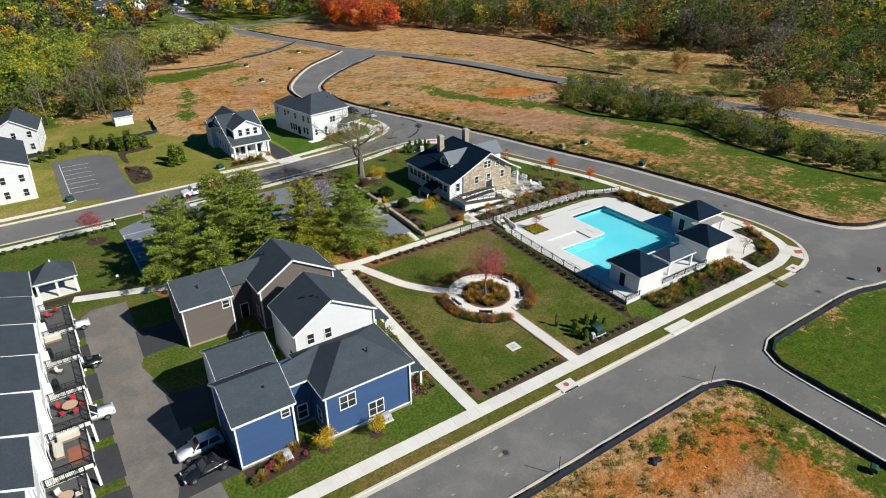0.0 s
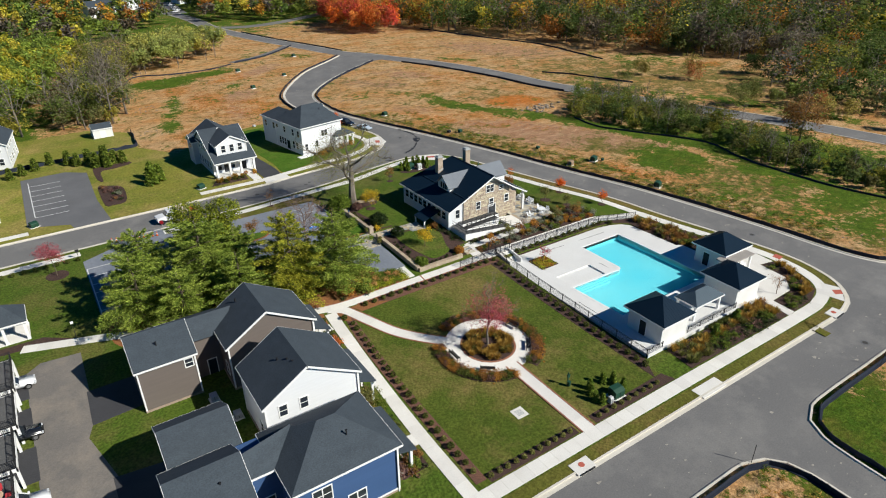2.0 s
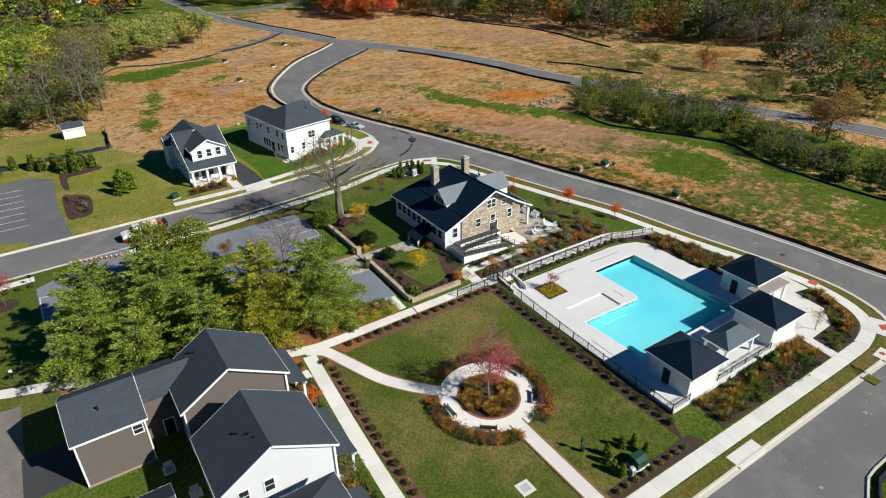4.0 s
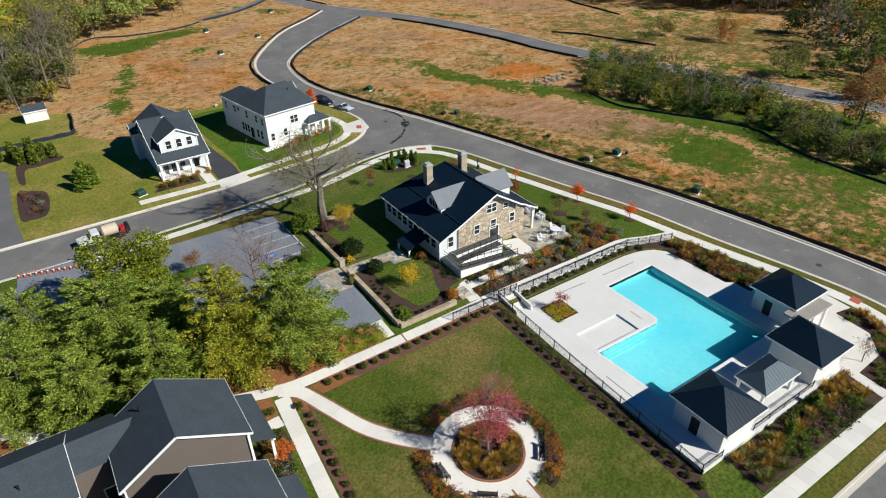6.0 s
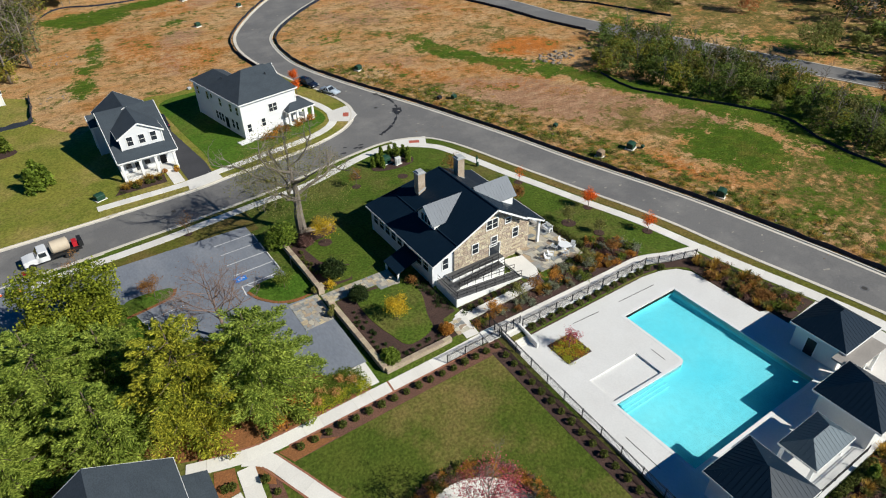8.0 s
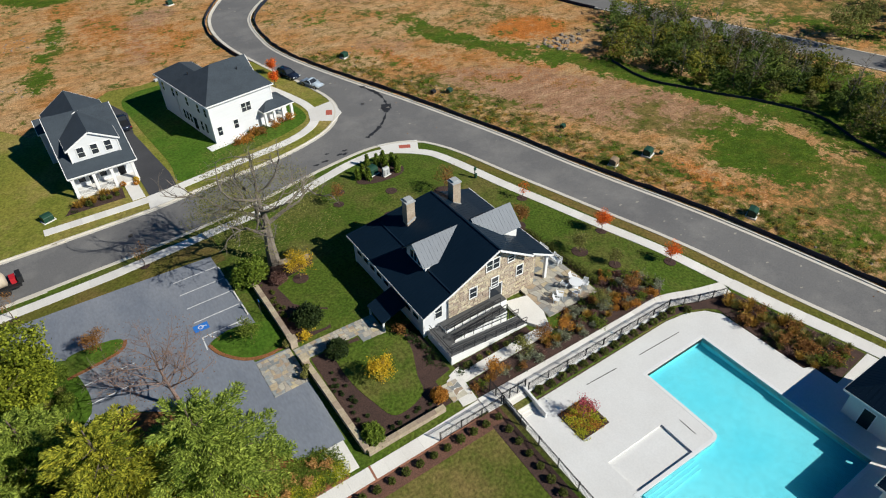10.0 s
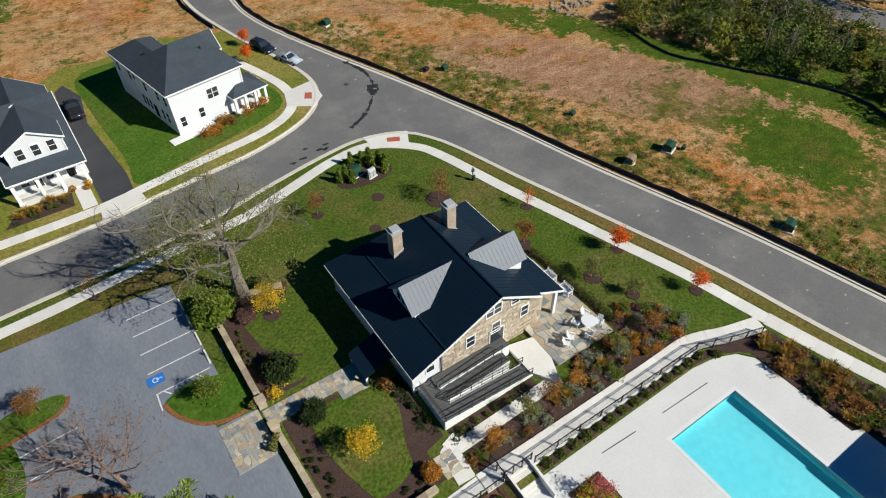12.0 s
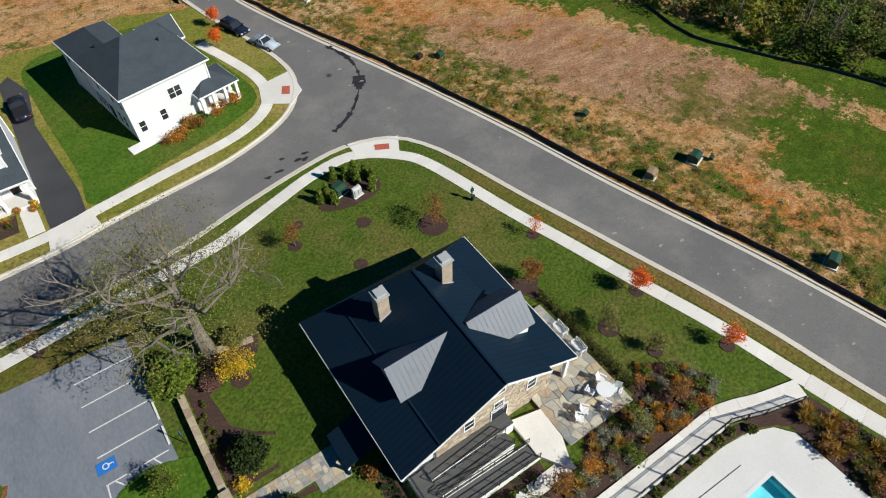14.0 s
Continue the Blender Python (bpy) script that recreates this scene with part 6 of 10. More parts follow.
M["leaf_olive"] = leaf_mat("olive_leaves", (0.14, 0.155, 0.035), (0.27, 0.25, 0.075))
M["leaf_dark"] = leaf_mat("dark_evergreen", (0.022, 0.04, 0.012), (0.05, 0.075, 0.02))
M["leaf_wood"] = wood_leaf_mat("wood_leaves")

# tall pines by the car park
for x, y, h, r, lf, sd in ((12.6, 89, 10.6, 5.6, "leaf_pine", 1), (21.6, 91.4, 12.2, 6.6, "leaf_pine", 2), (31.8, 84.8, 12.6, 5.6, "leaf_pine_y", 3),
                           (38.0, 83.4, 11.6, 6.2, "leaf_pine", 4), (17.2, 85.2, 8.6, 4.4, "leaf_pine", 9), (24.6, 84.6, 9.4, 4.4, "leaf_pine", 10), (14.6, 95.6, 10.8, 5.2, "leaf_pine", 5), (26.6, 92.4, 9.0, 4.6, "leaf_pine", 7)):
    tree("pine", x, y, h, r, lf, "tall broad pine with grey-green needles" if lf == "leaf_pine" else "tall pine with yellowing needles", sd, 1, 54, 0.13, 0.30, category="pine tree", group="pines by the car park")
tree("round", 24.8, 101, 9.8, 5.0, "leaf_lime", "broad leafy green tree beside the car park", 6, 1000, 30, 0.11, 0.36, low=0.15)
tree("round", 37.8, 93.2, 9.6, 5.0, "leaf_rust", "nearly bare tree with reddish twigs", 8, 150, 9, 0.045, 0.5, limb_depth=4, count=15, bark="bark_rosy", branch_up=0.8, low=0.5)
# the big bare oak at the street
tree("round", 52.7, 108.0, 12.6, 7.8, "leaf_olive", "large old tree with mostly bare spreading limbs", 12, 900, 18, 0.056, 0.46, turn=80, base=0.62, limb_depth=4, count=8, bark="bark_grey", start=0.3, branch_up=0.8, low=0.5)
tree("round", 47.9, 60.6, 9.4, 3.0, "leaf_red", "slender crimson maple on the round bed", 21, 330, 20, 0.05, 0.34, bark="bark_grey", base=0.13, limb_depth=4, count=11, branch_up=0.9)


def small_tree(x, y, h, r, leaf, label, seed, dense=70):
    return tree("round", x, y, h, r, leaf, label, seed, int(dense * 1.5), 20, 0.055, 0.22, category="tree", base=0.05)


small_tree(54.3, 85.7, 3.6, 1.2, "leaf_yellow", "small bright yellow tree on the garden lawn", 31)
small_tree(54.0, 103.5, 4.0, 1.5, "leaf_yellow", "small golden yellow tree by the mulch bed", 32)
small_tree(88.8, 91.1, 3.2, 0.9, "leaf_orange", "young bright orange maple by the pavement", 33)
small_tree(91.0, 82.2, 3.0, 0.8, "leaf_orange", "young thin orange maple by the pavement", 33, 40)
small_tree(85.4, 102.4, 2.8, 0.7, "leaf_orange", "sparse young orange maple by the pavement", 34, 10)
small_tree(81.2, 97.8, 3.4, 1.0, "leaf_rust", "young rust-coloured tree behind the stone house", 35)
small_tree(83.6, 89.5, 3.0, 1.1, "leaf_olive", "young olive-leaved tree on the lawn", 36, 50)
small_tree(77.7, 109.4, 4.4, 1.7, "leaf_rust", "half-bare rust-leaved tree in a mulch ring", 37, 45)
small_tree(64.5, 115, 3.4, 1.0, "leaf_rust", "young thin rust-leaved tree", 38, 30)
small_tree(4.2, 111.2, 6.4, 2.2, "leaf_red", "thin crimson maple beside the pavement", 39, 110)
small_tree(72.0, 155, 3.4, 0.8, "leaf_orange", "young orange tree by the corner", 40)
small_tree(73.8, 160.5, 3.4, 0.8, "leaf_orange", "young orange tree by the corner", 40)


# ---------------------------------------------------------------- far woods
def woods(name, spots, palette, label, seed, hs=(8, 15), quads=90, size=0.75, low=0.22, fat=1.0, per=3):
    """Distant trees as one leafy mass, each tree with its own tint."""
    g = np.random.default_rng(seed)
    V_, C_ = [], []
    for x, y in spots:
        h = g.uniform(*hs)
        r = h * g.uniform(0.24, 0.36) * fat
        col = np.array(palette[g.integers(len(palette))]) * g.uniform(0.7, 1.25)
        n = int(quads * (0.7 + 0.6 * g.random()))
        pts = crown_points("round", h, r, n, int(g.integers(1 << 30)), low)
        pts[:, 2] = np.maximum(pts[:, 2], 0.4)
        v, f = leaf_cloud(pts, per, size * 0.6, size * 0.55, 0.8, g)
        v += (x, y, H(x, y))
        V_.append(v)
        C_.append(np.repeat(col[None], len(v), 0))
    v = np.concatenate(V_)
    c = np.concatenate(C_)
    me = cloud_mesh(name, v, np.arange(len(v)).reshape(-1, 4), M["leaf_wood"])
    at = me.color_attributes.new("tint", "FLOAT_COLOR", "POINT")
    at.data.foreach_set("color", np.concatenate([c, np.ones((len(c), 1))], 1).astype(np.float32).ravel())
    return tagged(new(name, me), label, "woods", "", "stuff")


def scatter(poly, step, seed, jitter=0.45):
    g = np.random.default_rng(seed)
    xs, ys = [p[0] for p in poly], [p[1] for p in poly]
    out = []
    y = min(ys)
    while y < max(ys):
        x = min(xs)
        while x < max(xs):
            px, py = x + g.uniform(-jitter, jitter) * step, y + g.uniform(-jitter, jitter) * step
            inside = False
            for (ax, ay), (bx, by) in zip(poly, poly[1:] + poly[:1]):
                if (ay > py) != (by > py) and px < (bx - ax) * (py - ay) / (by - ay) + ax:
                    inside = not inside
            if inside:
                out.append((px, py))
            x += step
        y += step
    return out


LIMB_BANK = []


def wood_limbs(name, spots, hs, seed, label, material="bark_grey", depth=3, wide=0.34):
    """Trunks and bare limbs of a stand of trees, joined."""
    if not LIMB_BANK:
        for k in range(5):
            bm = bmesh.new()
            limbs(bm, 10.0, 3.6, 60 + k, 2, 0.17, 0.2, 9, 0.0, 0.9, 3)
            bmesh.ops.triangulate(bm, faces=bm.faces[:])
            v = np.array([q.co[:] for q in bm.verts])
            f = np.array([[q.index for q in t.verts] for t in bm.faces])
            bm.free()
            LIMB_BANK.append((v, f))
    g = np.random.default_rng(seed)
    V_, F_, k = [], [], 0
    for x, y in spots:
        v, f = LIMB_BANK[g.integers(5)]
        h = g.uniform(*hs) / 10.0
        w = h * g.uniform(0.8, 1.2) * wide / 0.34
        a = g.uniform(0, 6.28)
        c, s = math.cos(a), math.sin(a)
        V_.append(np.stack([(v[:, 0] * c - v[:, 1] * s) * w + x, (v[:, 0] * s + v[:, 1] * c) * w + y, v[:, 2] * h + H(x, y)], 1))
        F_.append(f + k)
        k += len(v)
    v, f = np.concatenate(V_), np.concatenate(F_)
    me = bpy.data.meshes.new(name)
    me.vertices.add(len(v))
    me.vertices.foreach_set("co", v.astype(np.float32).ravel())
    me.loops.add(len(f) * 3)
    me.loops.foreach_set("vertex_index", f.astype(np.int32).ravel())
    me.polygons.add(len(f))
    me.polygons.foreach_set("loop_start", np.arange(0, 3 * len(f), 3, dtype=np.int32))
    me.update(calc_edges=True)
    me.materials.append(M[material])
    return tagged(new(name, me), label, "trees", "", "stuff")


BROWN_WOOD = [(0.17, 0.13, 0.08), (0.16, 0.13, 0.095), (0.30, 0.21, 0.05), (0.14, 0.18, 0.045), (0.10, 0.14, 0.035), (0.42, 0.17, 0.035), (0.19, 0.16, 0.125), (0.17, 0.19, 0.05), (0.55, 0.28, 0.04), (0.075, 0.115, 0.025), (0.20, 0.25, 0.04), (0.50, 0.42, 0.05), (0.12, 0.165, 0.035), (0.14, 0.115, 0.085), (0.09, 0.12, 0.03)]
RED_WOOD = [(0.62, 0.13, 0.04), (0.72, 0.20, 0.035), (0.52, 0.09, 0.06), (0.66, 0.26, 0.06), (0.45, 0.10, 0.05)]
GREEN_WOOD = [(0.36, 0.40, 0.05), (0.52, 0.47, 0.05), (0.25, 0.32, 0.05), (0.58, 0.47, 0.06), (0.20, 0.27, 0.05)]
GREY_WOOD = [(0.24, 0.19, 0.13), (0.28, 0.23, 0.17), (0.21, 0.21, 0.08), (0.17, 0.22, 0.05)]
SHRUB_WOOD = [(0.10, 0.145, 0.028), (0.15, 0.19, 0.038), (0.075, 0.115, 0.022), (0.16, 0.15, 0.048), (0.12, 0.15, 0.045), (0.25, 0.24, 0.035)]
NORTH = scatter([(171, 291), (183, 265), (191, 244), (205, 207), (211, 181), (220, 160), (250, 148), (300, 140), (460, 60), (520, 300), (420, 480), (300, 540), (160, 420), (150, 340)], 7.0, 3)
woods("woods_north", [p for p in NORTH if p[0] < 300 and p[1] < 380], BROWN_WOOD, "autumn woods in brown, rust and green", 4, (11, 21), 130, 0.72, 0.0, 1.4, per=3)
woods("woods_far", [p for p in NORTH if not (p[0] < 300 and p[1] < 380)][::2], BROWN_WOOD, "distant autumn woods in brown, rust and green", 14, (12, 21), 48, 1.5, 0.05, 1.6, per=2)
wood_limbs("woods_trunks", [p for p in NORTH if p[0] < 262 and p[1] < 330][::6], (9, 17), 41, "grey trunks and bare limbs at the edge of the woods")
woods("woods_red", scatter([(139, 300), (148, 281), (165, 285), (171, 300), (155, 335), (140, 325)], 5.0, 5), RED_WOOD, "stand of bright red and orange autumn trees", 6, (12, 18), 190, 0.45, 0.12, 1.0, per=5)
woods("woods_northwest", scatter([(100, 375), (122, 352), (145, 352), (205, 440), (150, 560), (102, 560)], 8.0, 15), GREEN_WOOD[2:] + BROWN_WOOD, "mixed green and brown woods behind the cross road", 16, (9, 15), 70, 1.0)
woods("woods_farwest", scatter([(-60, 330), (20, 320), (50, 340), (84, 375), (84, 420), (40, 560), (-100, 560)], 10.0, 35), GREEN_WOOD[2:] + BROWN_WOOD, "mixed trees round distant houses", 36, (7, 13), 42, 1.1)
woods("woods_west", scatter([(-30, 214), (-6, 210), (9, 205), (16, 214), (24, 250), (26, 276), (0, 300), (-30, 305)], 6.0, 7), GREEN_WOOD,
      "tall yellow-green autumn trees behind the yards", 8, (11, 17), 160, 0.5, per=5)
GROVE = scatter([(42, 252), (52, 253), (67, 265), (80, 278), (82, 298), (60, 302), (44, 294)], 5.2, 37)
woods("woods_grove", GROVE, [(0.40, 0.41, 0.12), (0.33, 0.37, 0.10), (0.46, 0.43, 0.10), (0.30, 0.34, 0.09)],
      "pale yellow-green grove at the edge of the plots", 38, (8, 13), 170, 0.4, 0.25, per=5)
wood_limbs("grove_trunks", GROVE[::2], (7, 11), 42, "pale trunks of the grove", "bark_pale", 3, 0.2)
BARE = scatter([(-40, 198), (8, 194), (27, 192), (32, 207), (34, 243), (26, 247), (17, 214), (9, 203), (-40, 212)], 4.6, 27)
woods("woods_bare", BARE, GREY_WOOD[2:] + [(0.19, 0.22, 0.045), (0.34, 0.30, 0.05), (0.16, 0.20, 0.04), (0.11, 0.15, 0.03)],
      "olive and yellow undergrowth along the yard fence", 28, (5, 12), 200, 0.3, 0.05, 1.3, per=4)
wood_limbs("bare_trees", BARE[::2], (10, 16), 43, "grey bare-limbed trees along the yard fence", "bark_grey", 3, 0.4)
MIDDLE = scatter([(8, 204), (26, 199), (31, 222), (35, 242), (40, 256), (46, 262), (42, 292), (26, 292), (22, 250), (14, 214)], 4.8, 51)
woods("woods_middle", MIDDLE, [(0.17, 0.19, 0.045), (0.22, 0.20, 0.07), (0.12, 0.15, 0.03), (0.30, 0.29, 0.05), (0.17, 0.14, 0.08)], "dark olive half-bare trees beside the bare plots", 52, (7, 14), 150, 0.34, 0.02, 1.3, per=4)
wood_limbs("middle_limbs", MIDDLE[::3], (9, 15), 53, "grey bare limbs rising above the olive trees")
THICKET = scatter([(130.5, 132), (148, 149), (154, 134), (158, 117), (158, 106), (151, 93), (148, 80), (150, 68), (156, 57), (147, 44), (142, 55), (138.5, 66), (138, 82), (141, 95), (135, 108), (130, 118)], 3.0, 9)
woods("woods_shrub", THICKET, SHRUB_WOOD, "thicket of olive-green shrubs along the ditch", 10, (2.0, 6.4), 130, 0.26, -0.1, 1.6, per=4)
wood_limbs("thicket_limbs", THICKET[::4], (5, 9), 44, "thin bare stems rising from the thicket", "bark_grey", 3, 0.3)
EAST = scatter([(240, 131), (212, 127), (203, 121), (190, 106), (184, 97), (190, 84), (190, 66), (203, 20), (340, 10), (340, 110), (270, 138), (240, 130)], 6.4, 11)
woods("woods_east", EAST, SHRUB_WOOD + SHRUB_WOOD[:3] + BROWN_WOOD[3:9], "mixed autumn thicket beyond the far road", 12, (5, 14), 95, 0.56, -0.05, 1.5, per=3)
wood_limbs("east_limbs", [p for p in EAST if p[0] < 270][::3], (6, 12), 45, "bare limbs among the thicket beyond the road")
woods("woods_single", [(183.7, 153), (191.4, 137), (192.6, 138.5), (173, 150), (169.8, 107.4), (177.5, 108.5), (180.7, 102), (180.5, 89.5), (186, 85.5), (185.3, 73.5), (190, 95), (157.9, 82.4), (176, 108), (172, 92)],
      [(0.21, 0.23, 0.06), (0.40, 0.16, 0.06), (0.26, 0.24, 0.07), (0.34, 0.28, 0.07)], "scattered bushes on the rough meadow", 18, (5, 9), 420, 0.26, 0.02, 1.5, per=4)
woods("woods_evergreen", [(213, 131), (215.5, 132.5), (217, 130.5)], [(0.055, 0.085, 0.02), (0.07, 0.10, 0.025)], "clump of dark evergreens on the rough meadow", 19, (7, 9), 420, 0.26, 0.02, 1.2, per=4)
woods("woods_edge", scatter([(226, 180), (226, 167), (240, 134), (262, 130), (262, 176), (240, 190)], 5.0, 61), GREY_WOOD + BROWN_WOOD[:3], "brown half-bare trees at the edge of the meadow", 62, (8, 13), 170, 0.35, 0.0, 1.2, per=4)
wood_limbs("edge_limbs", scatter([(226, 180), (226, 167), (240, 134), (262, 130), (262, 176), (240, 190)], 5.0, 61), (9, 14), 46, "grey bare limbs at the edge of the meadow")
tree("round", 157.9, 82.4, 11.5, 5.2, "leaf_rust", "tall thin-leaved autumn tree in the thicket", 63, 420, 12, 0.12, 0.5, limb_depth=3, count=10, bark="bark_grey")

# ---------------------------------------------------------------- garden of the stone house
M["leaf_box"] = leaf_mat("boxwood_leaves", (0.058, 0.078, 0.015), (0.14, 0.155, 0.032))
M["leaf_shrub_o"] = leaf_mat("orange_shrub_leaves", (0.34, 0.14, 0.022), (0.56, 0.27, 0.05))
M["leaf_shrub_p"] = leaf_mat("purple_shrub_leaves", (0.14, 0.07, 0.06), (0.26, 0.15, 0.12))
M["leaf_shrub_g"] = leaf_mat("grey_green_leaves", (0.17, 0.19, 0.12), (0.31, 0.32, 0.22))
M["leaf_bedding"] = leaf_mat("bedding_leaves", (0.30, 0.35, 0.025), (0.52, 0.47, 0.04))
M["leaf_gold"] = leaf_mat("golden_grass", (0.32, 0.20, 0.035), (0.5, 0.31, 0.07))
M["leaf_arbor"] = leaf_mat("arborvitae_leaves", (0.095, 0.155, 0.018), (0.20, 0.26, 0.035))
M["leaf_tan"] = leaf_mat("tan_seed_heads", (0.44, 0.23, 0.07), (0.60, 0.36, 0.13))
M["leaf_flame"] = leaf_mat("flame_leaves", (0.58, 0.15, 0.035), (0.72, 0.25, 0.06))
M["red_tile"] = mat("red_tactile_tile", (0.48, 0.12, 0.08), 0.8, (0.4, 0.1, 0.07), 1.5, 9.0, 0.5, 0.2, fine=0.15)
M["green_box"] = mat("green_cabinet_paint", (0.018, 0.065, 0.04), 0.5, (0.015, 0.05, 0.03), 1.0, 9.0, 0.5, 0.03, fine=0.08)
M["plastic_white"] = mat("white_outdoor_plastic", (0.80, 0.81, 0.82), 0.5, (0.74, 0.75, 0.76), 1.0, 9.0, 0.5, 0.02, fine=0.03)
M["wood"] = mat("weathered_wood", (0.30, 0.21, 0.13), 0.85, (0.22, 0.155, 0.1), 1.2, 10.0, 0.5, 0.3, fine=0.2, stretch=(0.4, 4, 4))
M["tar"] = mat("tar_sealer", (0.022, 0.022, 0.024), 0.6, (0.035, 0.035, 0.037), 0.8, 6.0, 0.5, 0.05, fine=0.2)
M["iron"] = mat("cast_iron", (0.06, 0.055, 0.05), 0.7, (0.045, 0.042, 0.04), 2.0, 12.0, 0.5, 0.3, fine=0.2)
M["cone"] = mat("orange_plastic", (0.75, 0.13, 0.02), 0.6, (0.68, 0.11, 0.02), 2.0, 12.0, 0.5, 0.02, fine=0.05)
M["rubber"] = mat("tyre_rubber", (0.02, 0.02, 0.02), 0.85, (0.026, 0.026, 0.026), 2.0, 12.0, 0.5, 0.1, fine=0.1)
M["rim"] = mat("wheel_alloy", (0.45, 0.46, 0.47), 0.35, (0.38, 0.39, 0.4), 3.0, 12.0, 0.5, 0.0, metal=0.8, fine=0.05)
M["tank"] = mat("beige_tank_plastic", (0.55, 0.47, 0.36), 0.6, (0.48, 0.4, 0.3), 0.8, 8.0, 0.5, 0.03, fine=0.06)
M["lamp_red"] = mat("red_lamp_lens", (0.4, 0.02, 0.02), 0.3, None, 2.0, 9.0, 0.5, 0.0, fine=0.05)
M["lamp_clear"] = mat("clear_lamp_lens", (0.6, 0.62, 0.64), 0.15, None, 2.0, 9.0, 0.5, 0.0, fine=0.05)
for key, col, rg in (("car_white", (0.72, 0.73, 0.74), 0.25), ("car_black", (0.012, 0.014, 0.018), 0.2), ("car_silver", (0.46, 0.53, 0.60), 0.28), ("car_navy", (0.012, 0.018, 0.035), 0.2)):
    M[key] = mat(key + "_paint", col, rg, tuple(c * 0.93 for c in col), 0.8, 30.0, 0.5, 0.0, fine=0.02, spec=0.6)


def masonry(parent, x0, x1, z0, z1, y, keep, seed, name="stonework"):
    """Courses of rough stones standing proud of a wall that faces south."""
    g = np.random.default_rng(seed)
    bm = bmesh.new()
    z = z0
    while z < z1:
        hh = g.uniform(0.2, 0.34)
        x = x0 + g.uniform(-0.3, 0)
        while x < x1:
            w = g.uniform(0.28, 0.7)
            a, b = max(x, x0), min(x + w, x1)
            if b - a > 0.1 and keep(a, b, z, z + hh):
                d = g.uniform(0.015, 0.05)
                c = 0.014
                v = [bm.verts.new(p) for p in ((a + c, y, z + c), (b - c, y, z + c), (b - c, y, z + hh - c), (a + c, y, z + hh - c),
                                               (a + 2 * c, y - d, z + 2 * c), (b - 2 * c, y - d, z + 2 * c), (b - 2 * c, y - d, z + hh - 2 * c), (a + 2 * c, y - d, z + hh - 2 * c))]
                for f in ((4, 5, 6, 7), (0, 1, 5, 4), (1, 2, 6, 5), (2, 3, 7, 6), (3, 0, 4, 7)):
                    bm.faces.new([v[i] for i in f])
            x += w
        z += hh
    ob = part(name, bm, M["stone_wall"], parent, "tan and brown rough stones")
    ob["kind"] = "stuff"
    return ob


def gable_keep(a, b, z0, z1):
    zr, xr = 9.7, 69.25
    for x in (a, b):
        top = zr - (xr - x) * 0.5 if x < xr else zr - (x - xr) * 0.64
        if z1 > top:
            return False
    return True


masonry(STONE, 63.65, 74.95, SZ - 0.2, 9.6, 88.0, gable_keep, 3)


def flagging(name, x0, x1, y0, y1, step, lift, seed, label, keep=None):
    """Irregular flagstones on a mortar bed, each stone a piece."""
    g = np.random.default_rng(seed)
    nx, ny = max(1, round((x1 - x0) / step)), max(1, round((y1 - y0) / step))
    pt = {}
    for i in range(nx + 1):
        for j in range(ny + 1):
            jx = 0 if i in (0, nx) else g.uniform(-0.36, 0.36) * step
            jy = 0 if j in (0, ny) else g.uniform(-0.36, 0.36) * step
            pt[i, j] = (x0 + (x1 - x0) * i / nx + jx, y0 + (y1 - y0) * j / ny + jy)
    bed = drape(name, [(x0, y0), (x1, y0), (x1, y1), (x0, y1)], lift - 0.02, M["mortar"], None, 0.15, label=label, kind="structure", category="paving")
    done = set()
    for i in range(nx):
        for j in range(ny):
            if (i, j) in done:
                continue
            quad = [pt[i, j], pt[i + 1, j], pt[i + 1, j + 1], pt[i, j + 1]]
            k = g.random()
            if k < 0.22 and i + 1 < nx and (i + 1, j) not in done:
                quad = [pt[i, j], pt[i + 1, j], pt[i + 2, j], pt[i + 2, j + 1], pt[i + 1, j + 1], pt[i, j + 1]]
                done.add((i + 1, j))
            elif k < 0.4 and j + 1 < ny:
                quad = [pt[i, j], pt[i + 1, j], pt[i + 1, j + 1], pt[i + 1, j + 2], pt[i, j + 2], pt[i, j + 1]]
                done.add((i, j + 1))
            cx, cy = sum(p[0] for p in quad) / len(quad), sum(p[1] for p in quad) / len(quad)
            s = 1 - 0.05 / step
            z = H(cx, cy) + lift + g.uniform(0, 0.012)
            bm = bmesh.new()
            prism(bm, [(cx + (px - cx) * s, cy + (py - cy) * s, z - 0.05) for px, py in quad], (0, 0, 0.05))
            part("flagstone", bm, M["flag_" + "abcd"[int(g.integers(4))]], bed)
    return bed


for key, col in (("a", (0.40, 0.375, 0.33)), ("b", (0.50, 0.40, 0.27)), ("c", (0.30, 0.315, 0.31)), ("d", (0.52, 0.47, 0.38))):
    M["flag_" + key] = mat("flagstone_" + key, col, 0.8, tuple(c * 0.8 for c in col), 0.8, 6.0, 0.5, 0.2, fine=0.15, per_object=0.18)
flagging("paving_walk", 48.9, 57.8, 92.1, 93.9, 0.36, 0.15, 11, "multicoloured flagstone walk to the entry")
flagging("paving_step", 55.2, 57.8, 90.9, 92.1, 0.52, 0.15, 12, "multicoloured flagstone apron by the entry")
flagging("paving_pad", 45.2, 48.7, 89.6, 94.3, 0.38, 0.16, 13, "multicoloured flagstone pad beside the car park")
flagging("paving_patio", 73.1, 80.0, 83.1, 95.0, 0.62, 0.42, 14, "tan flagstone patio beside the stone house")
flagging("paving_garden", 58.7, 60.4, 80.1, 82.2, 0.6, 0.17, 15, "small flagstone landing at the garden gate")


